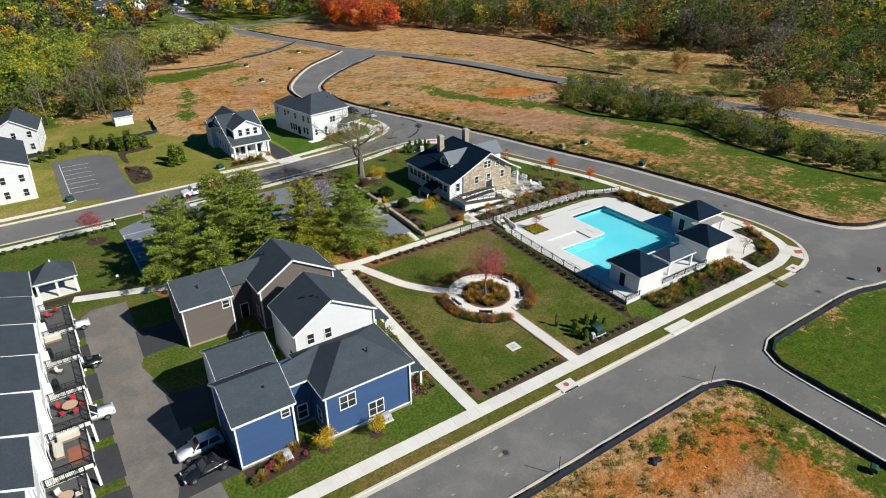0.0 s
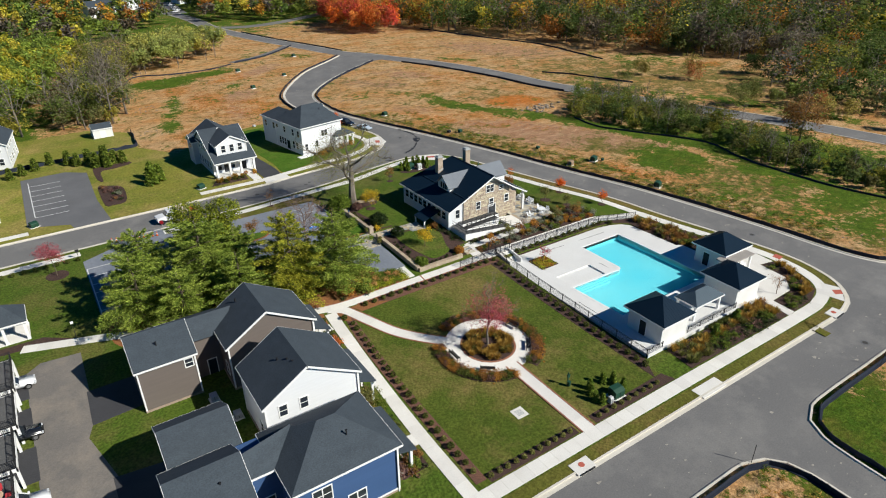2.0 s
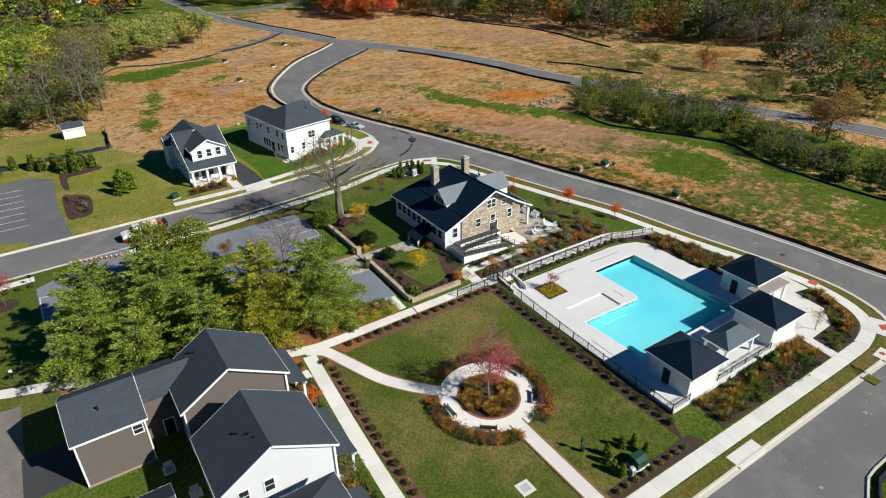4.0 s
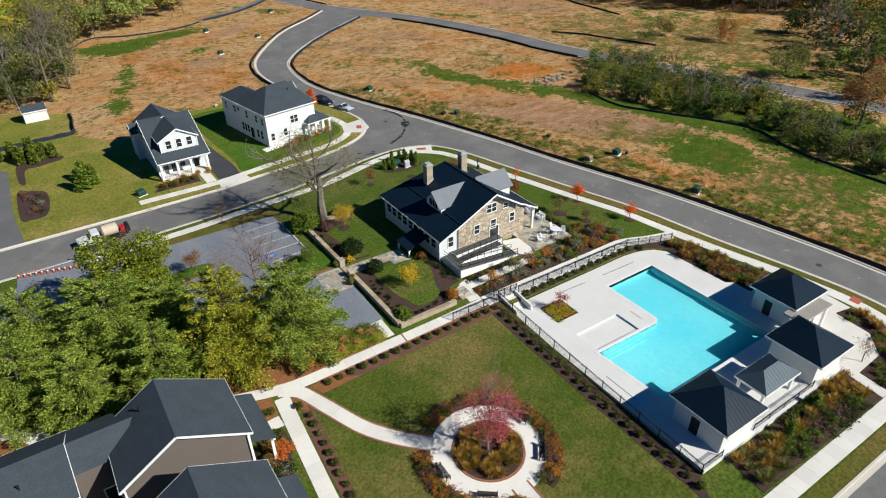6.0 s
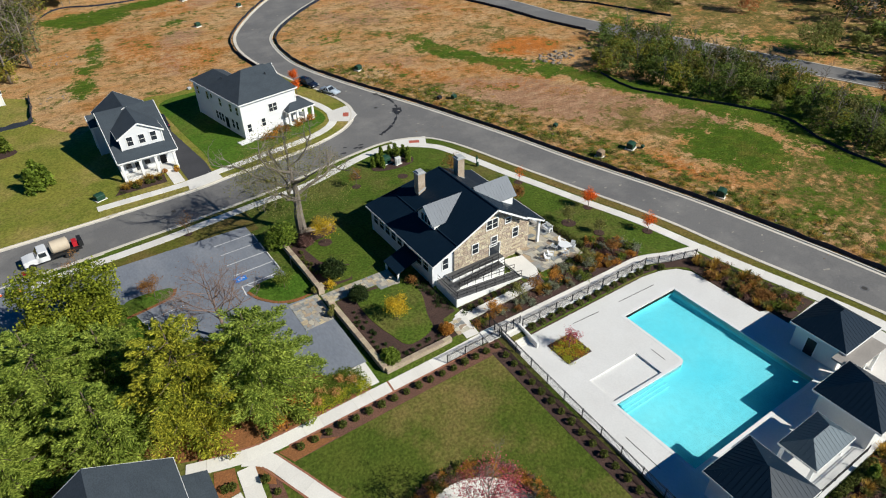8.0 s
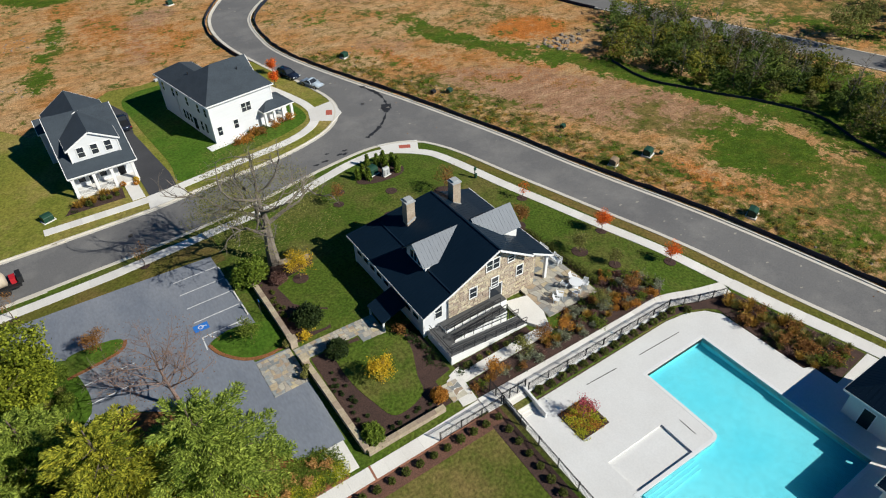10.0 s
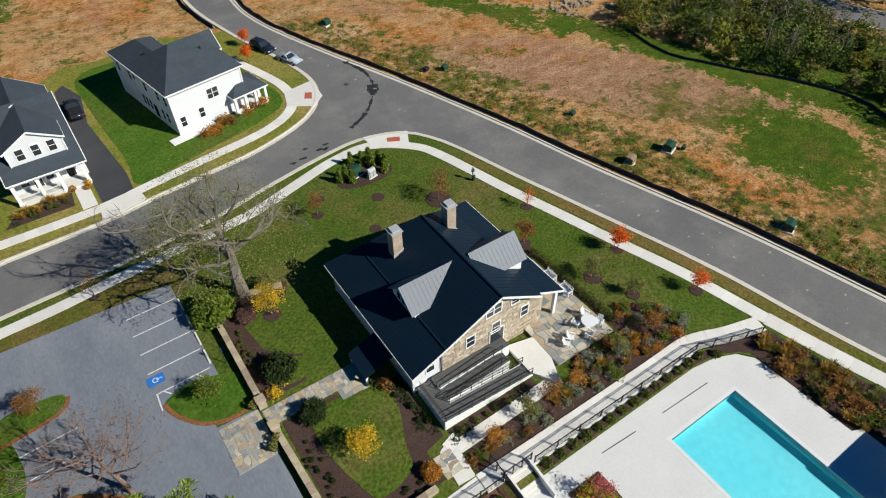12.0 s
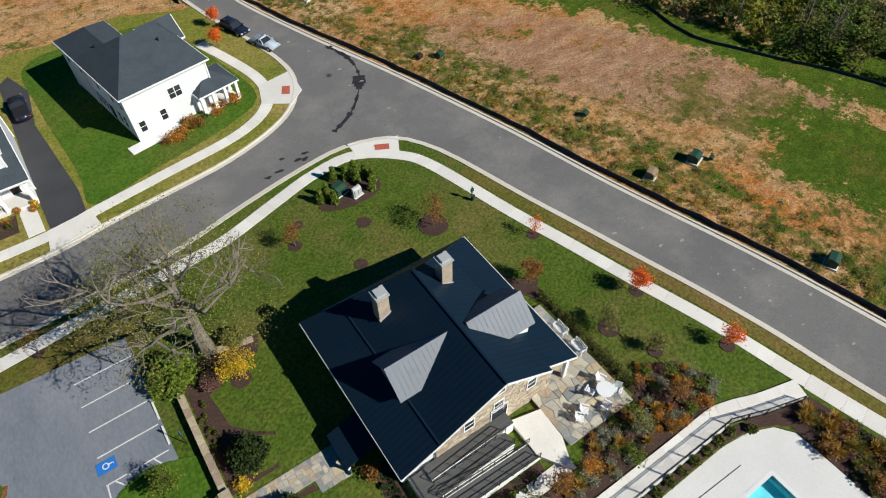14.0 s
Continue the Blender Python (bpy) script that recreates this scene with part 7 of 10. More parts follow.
def low_wall(a, b, height, width, label, lift=0.0):
    """A low stone wall with cap stones."""
    a, b = Vector(a), Vector(b)
    w = empty("garden_wall", pose(*((a + b) / 2), 0), label, "wall")
    w.matrix_basis = Matrix.Identity(4)
    n = max(1, round((b - a).length / 0.95))
    d = (b - a).normalized()
    bm = bmesh.new()
    za, zb = H(*a), H(*b)
    obox(bm, (*a, za + height / 2 - 0.3), (*b, zb + height / 2 - 0.3), width * 0.86, height + 0.6)
    part("core", bm, M["stone_wall"], w)
    for i in range(n):
        p, q = a.lerp(b, i / n) + d * 0.012, a.lerp(b, (i + 1) / n) - d * 0.012
        bm = bmesh.new()
        obox(bm, (*p, H(*p) + height + 0.04), (*q, H(*q) + height + 0.04), width, 0.1)
        part("cap_stone", bm, M["stone"], w)
    return w


low_wall((49.2, 106.8), (49.2, 94.6), 0.75, 0.55, "low tan stone wall with flat cap stones")
low_wall((49.2, 91.4), (49.6, 80.0), 0.75, 0.55, "low tan stone wall with flat cap stones")
low_wall((49.6, 79.8), (57.6, 79.9), 0.6, 0.5, "low tan stone wall beside the path")
low_wall((53.0, 107.4), (56.4, 106.6), 0.5, 0.4, "short tan stone wall under the old tree")
for x, y in ((49.2, 94.4), (49.2, 91.6)):
    pil = empty("gate_pillar", pose(x, y, H(x, y)), "square tan stone pillar with flat cap", "pillar", "garden pillars")
    bm = bmesh.new()
    box(bm, -0.35, -0.35, -0.3, 0.35, 0.35, 1.1)
    part("shaft", bm, M["stone_wall"], pil)
    bm = bmesh.new()
    box(bm, -0.42, -0.42, 1.1, 0.42, 0.42, 1.2)
    part("cap", bm, M["stone"], pil)

GARDEN = [("bed_garden_south", [(49.9, 80.2), (58.6, 80.2), (58.6, 83), (60.6, 83.4), (60.6, 90.6), (55.2, 90.6), (55, 91.9), (49.9, 91.9)]),
          ("bed_garden_north", [(49.6, 94.6), (53.4, 94.6), (54.4, 97.4), (53.0, 98.4), (51.6, 100), (51.2, 103.5), (52.6, 104.6), (56.2, 105.2), (57, 107), (55, 108.2), (52.4, 107.6), (49.6, 107)]),
          ("bed_autumn", [(61.0, 79.22), (70, 79.12), (80, 79.06), (85.6, 79.06), (87.6, 80.4), (86, 83.6), (82.6, 85.6), (80.6, 83.4), (75, 83.3), (73, 81.6), (61.2, 81.2)]),
          ("bed_ramp", [(61.1, 82.6), (70.3, 82.6), (70.3, 83.6), (61.1, 83.6)]),
          ("bed_patio", [(80.5, 83.6), (81.4, 83.6), (81.4, 97), (79.2, 100.5), (77.6, 100.5), (80.5, 95.4)]),
          ("bed_walk_strip", [(65.6, 76.4), (83.6, 76.4), (86.6, 75.9), (88.6, 74.9), (91.6, 74.9), (88.3, 76.0), (85.0, 77.1), (65.6, 77.1)])]
for name, poly in GARDEN:
    drape(name, poly, 0.115, M["mulch"], None, 0.1, label="dark mulched garden bed", kind="structure", category="planting bed")
drape("lawn_garden", smooth([(52.9, 91.6), (58.4, 90.4), (58.9, 88), (57.6, 84.6), (56.8, 82.4), (53.6, 81.8), (52.6, 84), (51.9, 87), (51.9, 90.4)], 0.5, True), 0.15, M["grass"], None, 0.06,
      label="small mown lawn among mulch beds", kind="structure", category="lawn")
drape("lawn_shrub", smooth([(51.2, 95.4), (53.4, 95), (54.3, 97), (52.4, 98), (51.0, 97.2)], 0.4, True), 0.15, M["grass"], None, 0.06, label="grass patch round the evergreen", kind="structure", category="lawn")
slabs("path_ramp", [(61.0, 81.9), (72.4, 82.2)], -0.6, 0.6, 0.15, M["concrete"], 1.9, label="pale concrete path below the ramp")
slabs("path_gate", [(60.0, 79.2), (60.2, 82.0), (61.6, 82.4)], -0.8, 0.8, 0.155, M["concrete"], 1.6, label="pale concrete path from the gate")
slabs("path_pool", smooth([(60.8, 78.3), (70, 78.2), (80, 78.15), (85.3, 78.15), (88.6, 77.0), (92.9, 75.9)], 1.6), -0.85, 0.85, 0.25, M["concrete"], 2.0, label="pale concrete walkway above the pool")
drape("path_lot", [(46.2, 79.2), (48.4, 79.2), (48.4, 82.2), (46.2, 82.2)], 0.15, M["concrete"], None, 0.1, label="pale concrete link to the car park", kind="structure", category="pavement")

# pool-side retaining wall, steps and planter
bm = bmesh.new()
obox(bm, (65.2, 77.25, 0.75), (85.0, 77.2, 0.75), 0.16, 1.2)
tagged(part("retaining_wall_1", bm, M["deck"]), "pale concrete retaining wall below the walkway", "wall", "", "structure")
st = empty("steps", pose(0, 0, 0), "pale concrete steps down to the pool deck", "steps")
for i in range(5):
    bm = bmesh.new()
    box(bm, 62.9, 76.9 - i * 0.36, 0.3, 64.9, 77.3 - i * 0.36 + 0.3, 1.22 - i * 0.13)
    part("step", bm, M["concrete"], st)
for x in (62.75, 65.0):
    bm = bmesh.new()
    prism(bm, [(x, 77.8, 0.2), (x, 74.4, 0.2), (x, 74.4, 1.3), (x, 77.8, 1.75)], (0.2, 0, 0))
    bmesh.ops.recalc_face_normals(bm, faces=bm.faces[:])
    part("cheek_wall", bm, M["deck"], st)
bm = bmesh.new()
box(bm, 66.15, 70.7, DZ - 0.1, 69.45, 74.0, DZ + 0.07)
tagged(part("bed_deck_planter", bm, M["mulch"]), "square planting bed set in the pool deck", "planting bed", "", "structure")
for a, b in (((77.8, 74.7), (83.5, 74.5)), ((70.8, 75.0), (74.6, 74.8)), ((74.9, 65.5), (74.9, 67.3)), ((64.2, 57), (64.2, 61))):
    bm = bmesh.new()
    obox(bm, (*a, DZ + 0.002), (*b, DZ + 0.002), 0.07, 0.02)
    tagged(part("slot_drain", bm, M["iron"]), "dark slot drain set in the pool deck", "drain")

# ---------------------------------------------------------------- plants
PLANT = {}


def plant_mesh(kind, leaf, variant):
    key = (kind, leaf, variant)
    if key in PLANT:
        return PLANT[key]
    g = np.random.default_rng(variant * 13 + len(leaf) + len(kind) * 101)
    if kind == "ball":
        d = g.normal(0, 1, (90, 3))
        d /= np.linalg.norm(d, axis=1)[:, None]
        pts = d * 0.42 * g.uniform(0.8, 1.05, (90, 1)) + (0, 0, 0.4)
        v, f = leaf_cloud(pts, 4, 0.05, 0.068, 0.8, g)
    elif kind == "loose":
        pts = g.normal(0, 1, (56, 3)) * (0.33, 0.33, 0.22) + (0, 0, 0.45)
        v, f = leaf_cloud(pts, 8, 0.11, 0.062, 0.8, g)
    elif kind == "bush":
        d = g.normal(0, 1, (420, 3))
        d /= np.linalg.norm(d, axis=1)[:, None]
        d[:, 2] = np.abs(d[:, 2]) * 1.1 - 0.12
        lump = 1 + 0.16 * np.sin(d[:, 0] * 5 + variant) * np.sin(d[:, 1] * 6 + 1) + g.normal(0, 0.05, 420)
        pts = d * 0.5 * lump[:, None] * g.uniform(0.7, 1.0, (420, 1)) + (0, 0, 0.22)
        v, f = leaf_cloud(pts, 7, 0.045, 0.032, 0.8, g)
    elif kind == "cone":
        t = g.uniform(0, 1, 180)
        a = g.uniform(0, 2 * math.pi, 180)
        r = 0.42 * (1 - t) ** 0.7 + 0.06
        pts = np.stack([np.cos(a) * r, np.sin(a) * r, 0.1 + 1.75 * t], 1)
        v, f = leaf_cloud(pts, 5, 0.07, 0.09, 0.9, g)
    elif kind == "grass":
        n = 150
        a = g.uniform(0, 2 * math.pi, n)
        lean = g.uniform(0.1, 0.75, n)
        ln = g.uniform(0.6, 1.0, n)
        d = np.stack([np.cos(a) * lean, np.sin(a) * lean, np.ones(n)], 1)
        d /= np.linalg.norm(d, axis=1)[:, None]
        root = np.stack([np.cos(a), np.sin(a), np.zeros(n)], 1) * g.uniform(0, 0.16, (n, 1))
        side = np.stack([-np.sin(a), np.cos(a), np.zeros(n)], 1) * 0.022
        mid = root + d * ln[:, None] * 0.6
        tip = root + d * ln[:, None] + np.stack([np.cos(a), np.sin(a), -0.6 * np.ones(n)], 1) * lean[:, None] * 0.22
        v = np.concatenate([np.stack([root - side, root + side, mid + side, mid - side], 1), np.stack([mid - side, mid + side, tip + side * 0.4, tip - side * 0.4], 1)]).reshape(-1, 3)
        f = np.arange(len(v)).reshape(-1, 4)
    else:
        pts = g.normal(0, 1, (30, 3)) * (0.4, 0.4, 0.06) + (0, 0, 0.12)
        v, f = leaf_cloud(pts, 5, 0.1, 0.072, 0.5, g)
    v[:, 2] = np.maximum(v[:, 2], 0.01)
    PLANT[key] = cloud_mesh("foliage", v, f, M[leaf])
    return PLANT[key]


def plant(kind, leaf, x, y, s, label, category="shrub", group="", z=None, sz=None, name="shrub"):
    me = plant_mesh("bush" if s > 1.5 and kind in ("loose", "ball") else kind, leaf, int(abs(x * 7 + y * 3)) % 3)
    ob = new(name, me)
    zz = (H(x, y) + 0.1) if z is None else z
    ob.matrix_basis = Matrix.LocRotScale((x, y, zz), Euler((0, 0, (x * 12.9 + y * 7.7) % 6.28)), (s, s, sz or s))
    return tagged(ob, label, category, group)


g4 = np.random.default_rng(44)
for i in range(23):
    plant("ball", "leaf_box" if i % 4 else "leaf_olive", 34.15 + max(0, i - 4) * 0.07, 45 + i * 1.3, 0.75 + g4.uniform(-0.1, 0.1), "small clipped green shrub in a mulch strip", group="path shrubs")
for i in range(17):
    plant("ball", "leaf_box", 38.8 + i * 1.4, 76.5, 0.8 + g4.uniform(-0.1, 0.1), "small clipped green shrub in a mulch strip", group="path shrubs")
for i in range(21):
    plant("ball", "leaf_box", 61.2, 46.6 + i * 1.42, 0.8 + g4.uniform(-0.12, 0.1), "small clipped green shrub along the pool fence", group="fence shrubs")
for i in range(9):
    plant("ball", "leaf_olive", 50.1 + i * 1.2, 43.6, 0.62, "small olive shrub beside the pavement", group="pavement shrubs")
for i in range(11):
    plant("ball", "leaf_olive", 35.3 + i * 1.05, 43.6, 0.62, "small olive shrub beside the pavement", group="pavement shrubs")
for i in range(15):
    plant("ball", "leaf_box", 66.3 + i * 1.42 + max(0, i - 13) * 0.2, 76.75 - max(0, i - 13) * 0.85, 1.05 + g4.uniform(-0.1, 0.1), "round clipped green shrub below the walkway", group="walkway shrubs", z=DZ + 0.15)
for i in range(13):
    plant("loose", "leaf_box", 81.0, 84.4 + i * 0.95, 0.75 + g4.uniform(-0.1, 0.1), "low green shrub edging the patio", group="patio shrubs")
for i in range(30):
    plant("ball", "leaf_box", -36 + i * 1.5, 114.6, 0.8, "small clipped shrub along the pavement", group="hedge shrubs")
# grasses in the round bed
for i in range(84):
    a, rr = g4.uniform(0, 6.28), 3.15 * math.sqrt(g4.uniform(0.12, 1))
    lf = "leaf_gold" if g4.random() < 0.85 else "leaf_olive"
    plant("grass", lf, CX + rr * math.cos(a), CY + rr * math.sin(a), g4.uniform(0.7, 1.0), "golden ornamental grass under the red tree", "grass", "round bed grasses", name="ornamental_grass")


def joined_plants(name, items, label, category):
    """Plants too many to count, one mesh a leaf kind; items: kind, leaf, x, y, size."""
    by_leaf = {}
    for kind, lf, x, y, s in items:
        me = plant_mesh(kind, lf, int(abs(x * 7 + y * 3)) % 3)
        v = np.empty(len(me.vertices) * 3, np.float32)
        me.vertices.foreach_get("co", v)
        v = v.reshape(-1, 3) * s
        a = (x * 12.9 + y * 7.7) % 6.28
        c, d = math.cos(a), math.sin(a)
        v = np.stack([v[:, 0] * c - v[:, 1] * d + x, v[:, 0] * d + v[:, 1] * c + y, v[:, 2] + (DZ + 0.09 if 63 < x < 88 and 49 < y < 76 else H(x, y) + 0.1)], 1)
        by_leaf.setdefault(lf, []).append(v)
    for lf, vs in by_leaf.items():
        v = np.concatenate(vs)
        tagged(new(name, cloud_mesh(name, v, np.arange(len(v)).reshape(-1, 4), M[lf])), label, category, "", "stuff")


# hedge ring round the terrace
for a0, a1 in ((150, 262), (290, 400), (42, 118)):
    n = int((a1 - a0) / 6.5)
    ring_items = []
    for i in range(n):
        for rr in (5.85, 6.25, 6.65):
            a = radians(a0 + 3 + (a1 - a0 - 6) * i / max(1, n - 1) + (3 if rr > 6 else 0))
            lf = ["leaf_rust", "leaf_shrub_o", "leaf_shrub_p", "leaf_box"][int(g4.integers(4))]
            ring_items.append(("loose", lf, CX + rr * math.cos(a), CY + rr * math.sin(a), g4.uniform(0.6, 0.85)))
    joined_plants("hedge", ring_items, "low rust-tinged hedge curving round the terrace", "hedge")


def fill_bed(poly, step, seed, kinds, label, group):
    g = np.random.default_rng(seed)
    low = []
    for x, y in scatter(poly, step, seed, 0.4):
        kind, lf, s, lab, cat = kinds[int(g.integers(len(kinds)))]
        if kind == "mat" or s < 0.62:
            low.append((kind, lf, x, y, s * g.uniform(0.75, 1.25)))
            continue
        plant(kind, lf, x, y, s * g.uniform(0.75, 1.25), lab, cat, group, name="ornamental_grass" if cat == "grass" else "shrub")
    if low:
        joined_plants("groundcover", low, "low dark bedding plants in mulch", "groundcover")


GOLD = ("grass", "leaf_gold", 1.05, "golden ornamental grass clump in mulch", "grass")
OLIVE = ("grass", "leaf_olive", 0.95, "olive ornamental grass clump in mulch", "grass")
LOWG = ("mat", "leaf_dark", 0.85, "low dark groundcover plant", "groundcover")
LOWB = ("mat", "leaf_shrub_p", 0.85, "low brownish groundcover plant", "groundcover")
RUST = ("loose", "leaf_rust", 1.1, "rust-coloured autumn shrub in mulch", "shrub")
ORNG = ("loose", "leaf_shrub_o", 1.2, "orange autumn shrub in mulch", "shrub")
PURP = ("loose", "leaf_shrub_p", 1.2, "purple-brown autumn shrub in mulch", "shrub")
GRGN = ("loose", "leaf_shrub_g", 1.1, "soft grey-green shrub in mulch", "shrub")
GREN = ("loose", "leaf_green", 1.3, "leafy green shrub in mulch", "shrub")
RUST_S = ("loose", "leaf_rust", 0.68, "low rust-coloured autumn shrub in mulch", "shrub")
ORNG_S = ("loose", "leaf_shrub_o", 0.68, "low orange autumn shrub in mulch", "shrub")
PURP_S = ("loose", "leaf_shrub_p", 0.66, "low purple-brown autumn shrub in mulch", "shrub")
GRGN_S = ("loose", "leaf_shrub_g", 0.68, "low silvery grey-green shrub in mulch", "shrub")
GREN_S = ("loose", "leaf_green", 0.8, "low leafy green shrub in mulch", "shrub")
GOLD_S = ("grass", "leaf_gold", 0.75, "golden ornamental grass clump in mulch", "grass")
fill_bed([(65.7, 43.4), (70.5, 43.4), (72.5, 46.9), (66.2, 46.9)], 0.95, 61, [GOLD, OLIVE, OLIVE, GOLD], "", "front bed plants")
fill_bed([(70.5, 43.3), (84, 43.3), (84.5, 45), (79, 45.4), (73.4, 45.4), (72, 46)], 0.72, 62, [LOWG, LOWG, LOWG, GREN_S, LOWB], "", "front bed plants")
fill_bed([(79, 45.4), (84.2, 44.2), (85.7, 43.3), (86.1, 47.0), (80, 47)], 0.85, 63, [GOLD, GOLD, OLIVE, RUST_S], "", "front bed plants")
fill_bed([(72.6, 45.2), (80, 45.0), (80, 46.3), (73, 46.3)], 0.8, 64, [GOLD, GOLD, OLIVE, RUST_S], "", "front bed plants")
for i in range(8):
    plant("ball", "leaf_box", 74.4 + i * 0.85, 46.8, 0.95, "round clipped boxwood by the pool fence", group="boxwood row")
for x, y in ((73.4, 45.6), (78.8, 46.2)):
    plant("cone", "leaf_arbor", x, y, 1.0, "small conical evergreen in mulch", "evergreen", name="evergreen")
fill_bed([(92, 43.8), (95.2, 45), (97, 47.4), (98.1, 51), (97.4, 52.4), (96.6, 48.6), (94.4, 45.8), (92, 44.9)], 0.8, 65, [GOLD], "", "corner bed plants")
fill_bed([(88, 43.6), (91.6, 43.6), (94.6, 46.2), (96.4, 49), (96.6, 52.4), (95.9, 52.6), (95.6, 48.6), (92.6, 46), (88, 45.8)], 0.85, 66, [LOWG, LOWB, LOWG, GREN_S], "", "corner bed plants")
fill_bed([(90.9, 62.3), (96.0, 62.6), (94.0, 69.6), (92.5, 74.4), (90.2, 74.9), (89.9, 65)], 0.85, 67, [GOLD, OLIVE, RUST, LOWG, OLIVE, PURP_S, GREN_S, GOLD], "", "east bed plants")
fill_bed([(61.2, 79.5), (85.6, 79.3), (87.2, 80.6), (85.4, 83.6), (82.6, 85.2), (80.8, 83.1), (75, 82.9), (73, 81.3), (61.4, 81.1)], 0.82, 68, [RUST_S, ORNG_S, PURP_S, GRGN_S, GRGN_S, GOLD_S, LOWG, GREN_S], "", "autumn bed shrubs")
for k, (x, y) in enumerate(((64, 80.4), (67.5, 80.6), (70.2, 81.0), (73.2, 80.6), (78.6, 81.0), (83.2, 81.2))):
    small_tree(x, y, 2.3 + 0.35 * (k % 3), 0.8, ("leaf_shrub_o", "leaf_olive", "leaf_rust")[k % 3], ("small orange-leaved tree in the autumn bed", "small olive-leaved tree in the autumn bed", "small rust-leaved tree in the autumn bed")[k % 3], 90 + k % 3, 26)
fill_bed([(61.2, 82.7), (70, 82.7), (70, 83.4), (61.2, 83.4)], 0.7, 69, [LOWG, ("ball", "leaf_box", 0.6, "small clipped green shrub in mulch", "shrub")], "", "ramp bed shrubs")
fill_bed([(49.9, 81), (51.5, 81), (51.2, 90), (49.9, 90)], 0.75, 70, [("ball", "leaf_dark", 0.45, "small dark bedding shrub", "shrub")], "", "bedding shrubs")
fill_bed([(52, 80.3), (58, 80.3), (58, 81.5), (52, 81.3)], 0.75, 71, [("ball", "leaf_dark", 0.45, "small dark bedding shrub", "shrub")], "", "bedding shrubs")
fill_bed([(59.2, 83.6), (60.4, 83.6), (60.4, 90.4), (58.6, 90.4), (59.4, 88)], 0.75, 72, [("ball", "leaf_dark", 0.6, "small dark bedding shrub", "shrub"), LOWG], "", "bedding shrubs")
fill_bed([(49.7, 97.6), (50.9, 98), (50.8, 103.6), (49.7, 103.6)], 0.62, 73, [("ball", "leaf_box", 0.42, "small green bedding shrub", "shrub")], "", "bedding shrubs")
fill_bed([(28.9, 54.3), (31, 54.3), (31, 72.6), (29.1, 72.6)], 1.0, 74, [GREN, LOWG, RUST, ("ball", "leaf_box", 0.8, "small clipped green shrub in mulch", "shrub"), GOLD], "", "porch bed plants")
fill_bed([(28.1, 48.3), (30.8, 48.4), (31, 51.2), (28.1, 51.2)], 0.9, 75, [LOWG, PURP, RUST, GREN], "", "porch bed plants")
fill_bed([(8.6, 45.9), (14.4, 46.4), (14.8, 48.2), (8.6, 48.2)], 0.85, 76, [LOWG, ("ball", "leaf_red", 0.6, "small red chrysanthemum clump in mulch", "flower"), ("ball", "leaf_arbor", 0.7, "small bright green shrub in mulch", "shrub"), GOLD], "", "side bed plants")
fill_bed([(66.4, 70.9), (69.3, 70.9), (69.3, 73.8), (66.4, 73.8)], 0.42, 77, [("mat", "leaf_bedding", 0.55, "low yellow-green bedding plant", "groundcover"), ("mat", "leaf_shrub_o", 0.5, "low olive bedding plant", "groundcover")], "", "planter plants")
fill_bed([(36, 79.4), (40.8, 79.3), (41.4, 82.2), (37.6, 81.4)], 1.0, 78, [RUST, GREN, LOWG, ORNG], "", "pine bed plants")
drape("bed_pines", smooth([(29.4, 81.1), (32, 80.15), (34.8, 79.35), (38, 79.02), (41, 78.98), (45.8, 79.02), (45.8, 82), (43.8, 83.2), (40.4, 88.4), (37.8, 92.7), (34, 95.5), (30, 96.7), (20, 96.8), (12, 95), (8.6, 92), (9, 86), (15, 84.4), (24, 83.5)], 1.5, True), 0.11, M["straw_mulch"], None, 0.06, label="rust-brown pine straw under the pines", kind="structure", category="planting bed")

drape("lawn_lot", smooth([(20, 97.2), (30.1, 97.2), (30.3, 104.2), (28.5, 107), (20.5, 107.2)], 1.0, True), 0.16, M["grass_rich"], None, 0.1, label="rough green strip between the car park bays", kind="structure", category="lawn")
fill_bed([(21, 97.5), (30, 97.5), (30, 106), (21, 106.5)], 1.5, 79, [GREN, ("loose", "leaf_arbor", 1.3, "leafy green shrub in the parking strip", "shrub"), OLIVE], "", "parking strip shrubs")
drape("bed_flowers", [(40.9, 79.1), (47.35, 79.0), (47.35, 82.2), (44.2, 82.6), (41.6, 82.4)], 0.135, M["straw_mulch"], None, 0.1, label="straw-mulched flower bed beside the path", kind="structure", category="planting bed")
fill_bed([(41.0, 79.2), (47.3, 79.1), (47.3, 80.6), (41.2, 80.7)], 0.33, 80, [("mat", "leaf_bedding", 0.62, "low yellow-green bedding plant", "groundcover"), ("mat", "leaf_arbor", 0.62, "low green bedding plant", "groundcover"), ("mat", "leaf_bedding", 0.55, "low yellow-green bedding plant", "groundcover")], "", "flower bed plants")
fill_bed([(41.2, 80.7), (47.3, 80.6), (47.3, 82.1), (44.2, 82.5), (41.8, 82.3)], 0.36, 84, [("mat", "leaf_arbor", 0.7, "low green bedding plant", "groundcover"), ("mat", "leaf_green", 0.7, "low green bedding plant", "groundcover")], "", "flower bed plants")
for x, y in ((45.2, 81.4), (46.2, 80.8), (44.1, 80.3), (42.2, 80.2), (43.0, 81.3)):
    plant("loose", "leaf_tan", x, y, 0.75, "pale orange shrub gone to seed in the flower bed", "shrub", "flower bed shrubs")
for x, y, s in ((31.2, 71.8, 0.95), (31.7, 71.3, 0.9), (30.9, 71.0, 0.85), (32.1, 70.9, 0.7), (31.3, 70.4, 0.75)):
    plant("loose", "leaf_flame", x, y, s, "orange-red autumn shrub at the porch corner", "shrub", "porch corner shrubs")
